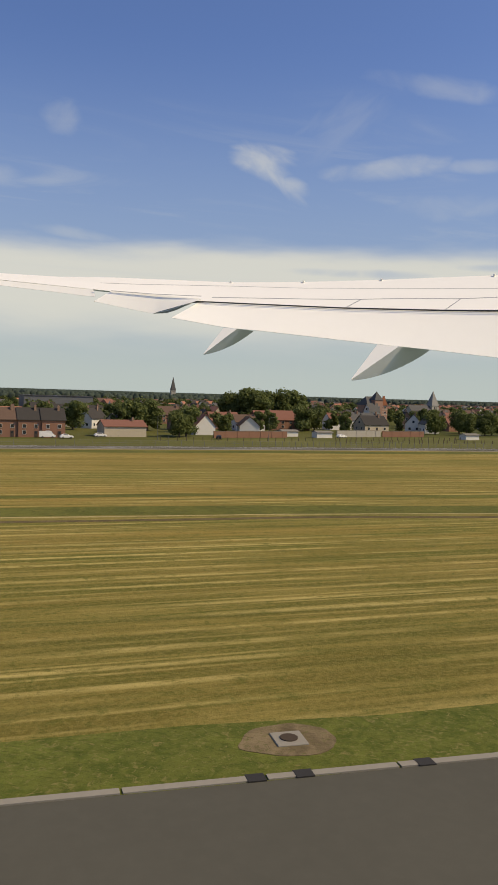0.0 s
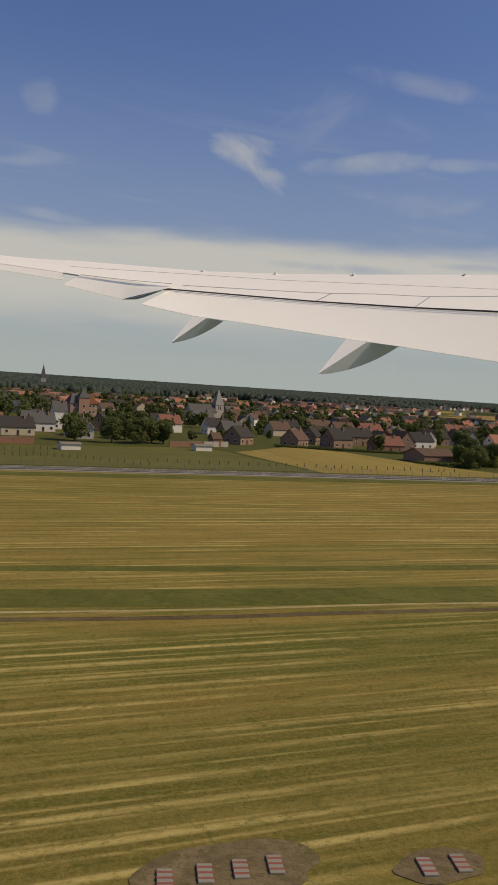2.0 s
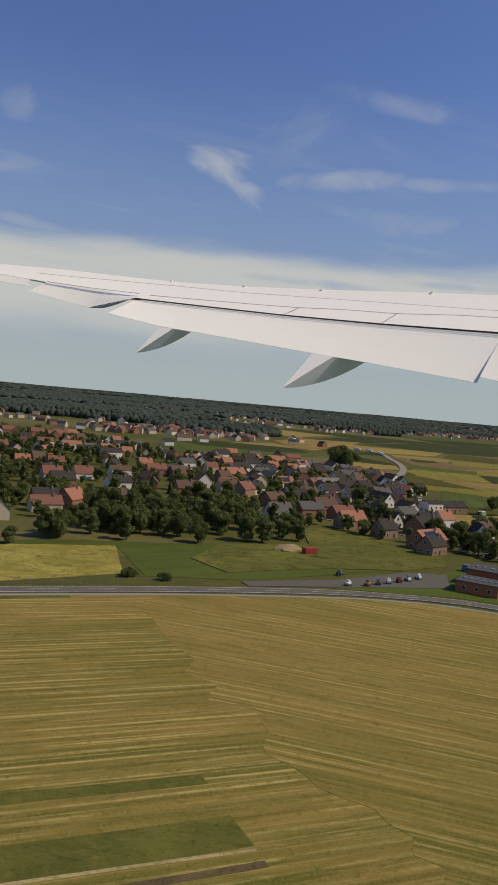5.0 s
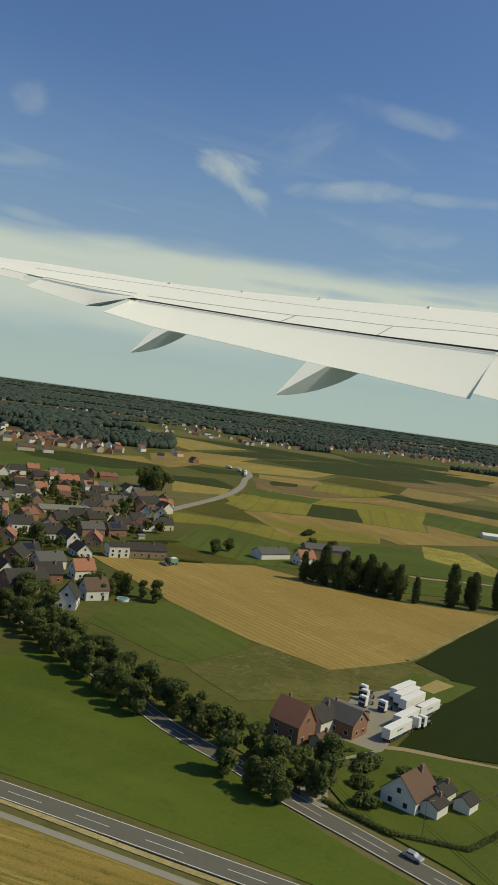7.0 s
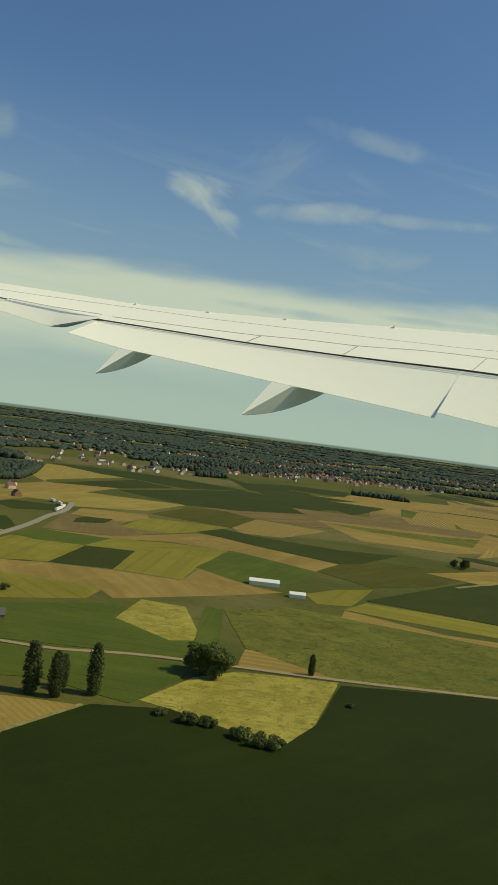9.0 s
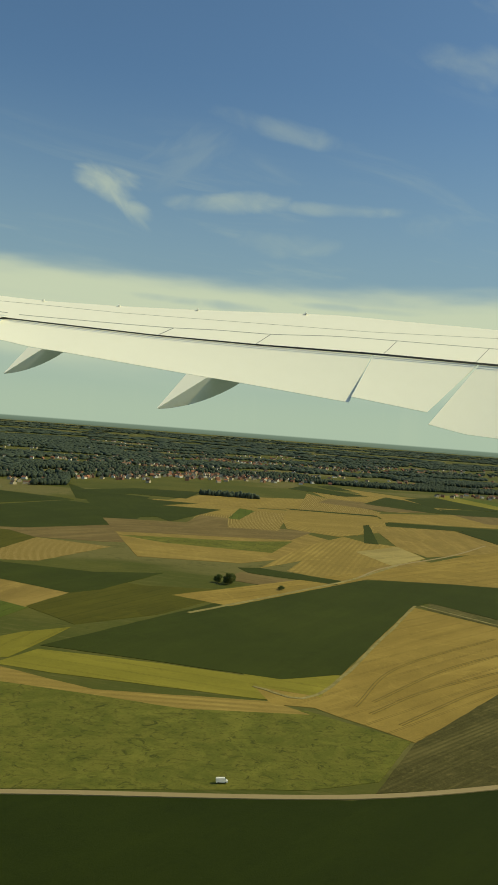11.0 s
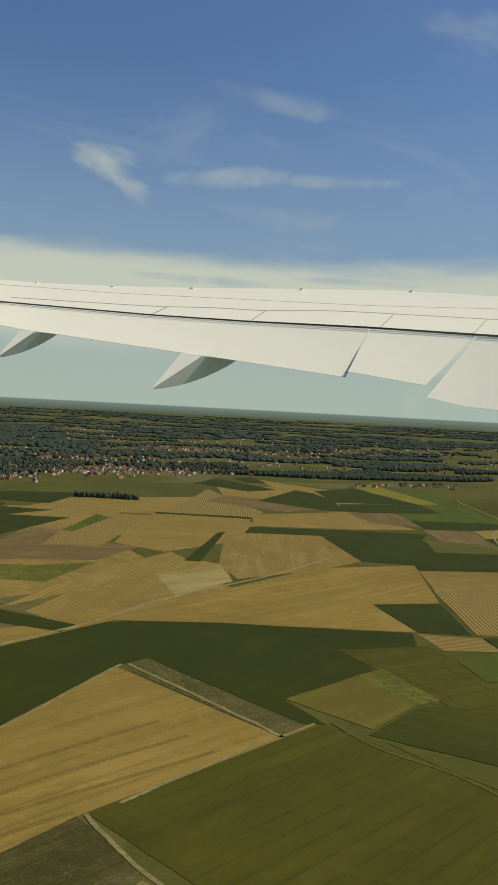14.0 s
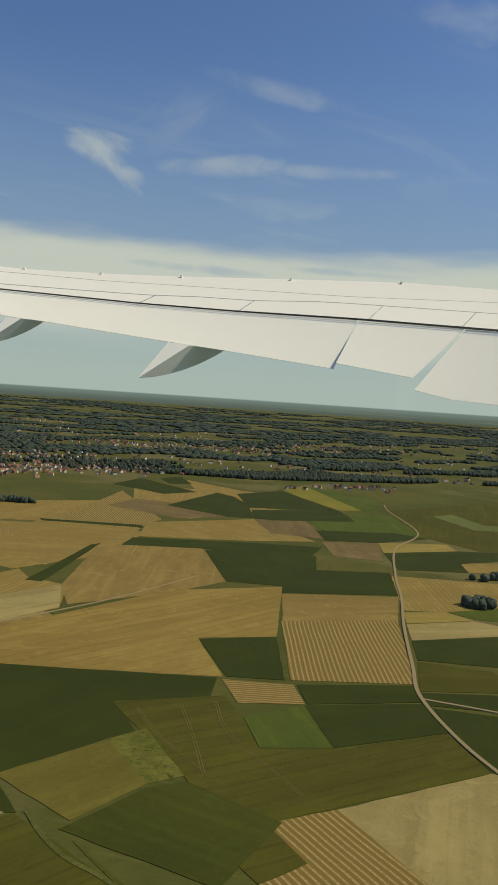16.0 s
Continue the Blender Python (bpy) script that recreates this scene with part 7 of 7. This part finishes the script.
for s in (500, 672, 905, 1080):
    e = [(s, along(s, GAP) - 1), (s + 28, along(s + 28, SEAM))]
    wing_panel("cross_seam", e, below(e, 1.2), 4312, 4310, 3, wing, mat=WINGGREY, n=4)
for s in (305, 433, 570, 764, 966, 1160):
    b = bmesh.new()
    x, y, z = wing_point(s, along(s, LEAD) - .6, 4880)
    box(b, x - 7, x + 7, y - 10, y + 10, z - 6, z + 6)
    bmesh.ops.bevel(b, geom=b.edges[:], offset=3, segments=1, affect="EDGES")
    part("leading_edge_stud", b, WINGWHITE, wing)


def fairing(tip, left, ridge, right):
    """A canoe fairing below the flap: a blunt tip towards the viewer, a lit flank, a sharp ridge and a shaded belly that bulges down."""
    b = bmesh.new()
    rows = []
    for k in range(9):
        t = 0.03 + 0.97 * k / 8
        sag = (right[0] - tip[0]) * 0.075 * math.sin(min(t, 0.999) * 3.14159) ** 0.8

        def at(to, d, lift=0.0):
            return b.verts.new(wing_point(tip[0] + (to[0] - tip[0]) * t, tip[1] + (to[1] - tip[1]) * t + lift, d))
        l = at(left, 3880 + (tip[1] - left[1]) * 2.9 * t)
        rise = (tip[1] - ridge[1]) * 2.9 * t
        m = at(ridge, 3880 + rise)
        w = ((ridge[0] + right[0]) / 2, (ridge[1] + right[1]) / 2)
        c = at(w, 3880 + rise + 230 * t, sag * .55)
        r = at(right, 3880 + rise + 480 * t, sag)
        rows.append((l, m, c, r))
    for r0, r1 in zip(rows, rows[1:]):
        b.faces.new((r0[0], r1[0], r1[1], r0[1]))
        for i in (1, 2):
            b.faces.new((r0[i], r1[i], r1[i + 1], r0[i + 1])).smooth = True
        for i in (0, 1, 3):
            b.edges.get((r0[i], r1[i])).smooth = False
        b.faces.new((r0[3], r1[3], r1[0], r0[0]))
    b.faces.new(rows[0]), b.faces.new(rows[-1])
    bmesh.ops.recalc_face_normals(b, faces=b.faces)
    return part("flap_fairing", b, WINGWHITE, wing, "white pointed flap fairing with a shaded belly")


fairing((235, 640), (278, 596), (302, 600), (335, 607))
fairing((492, 712), (547, 653), (583, 661), (641, 672))
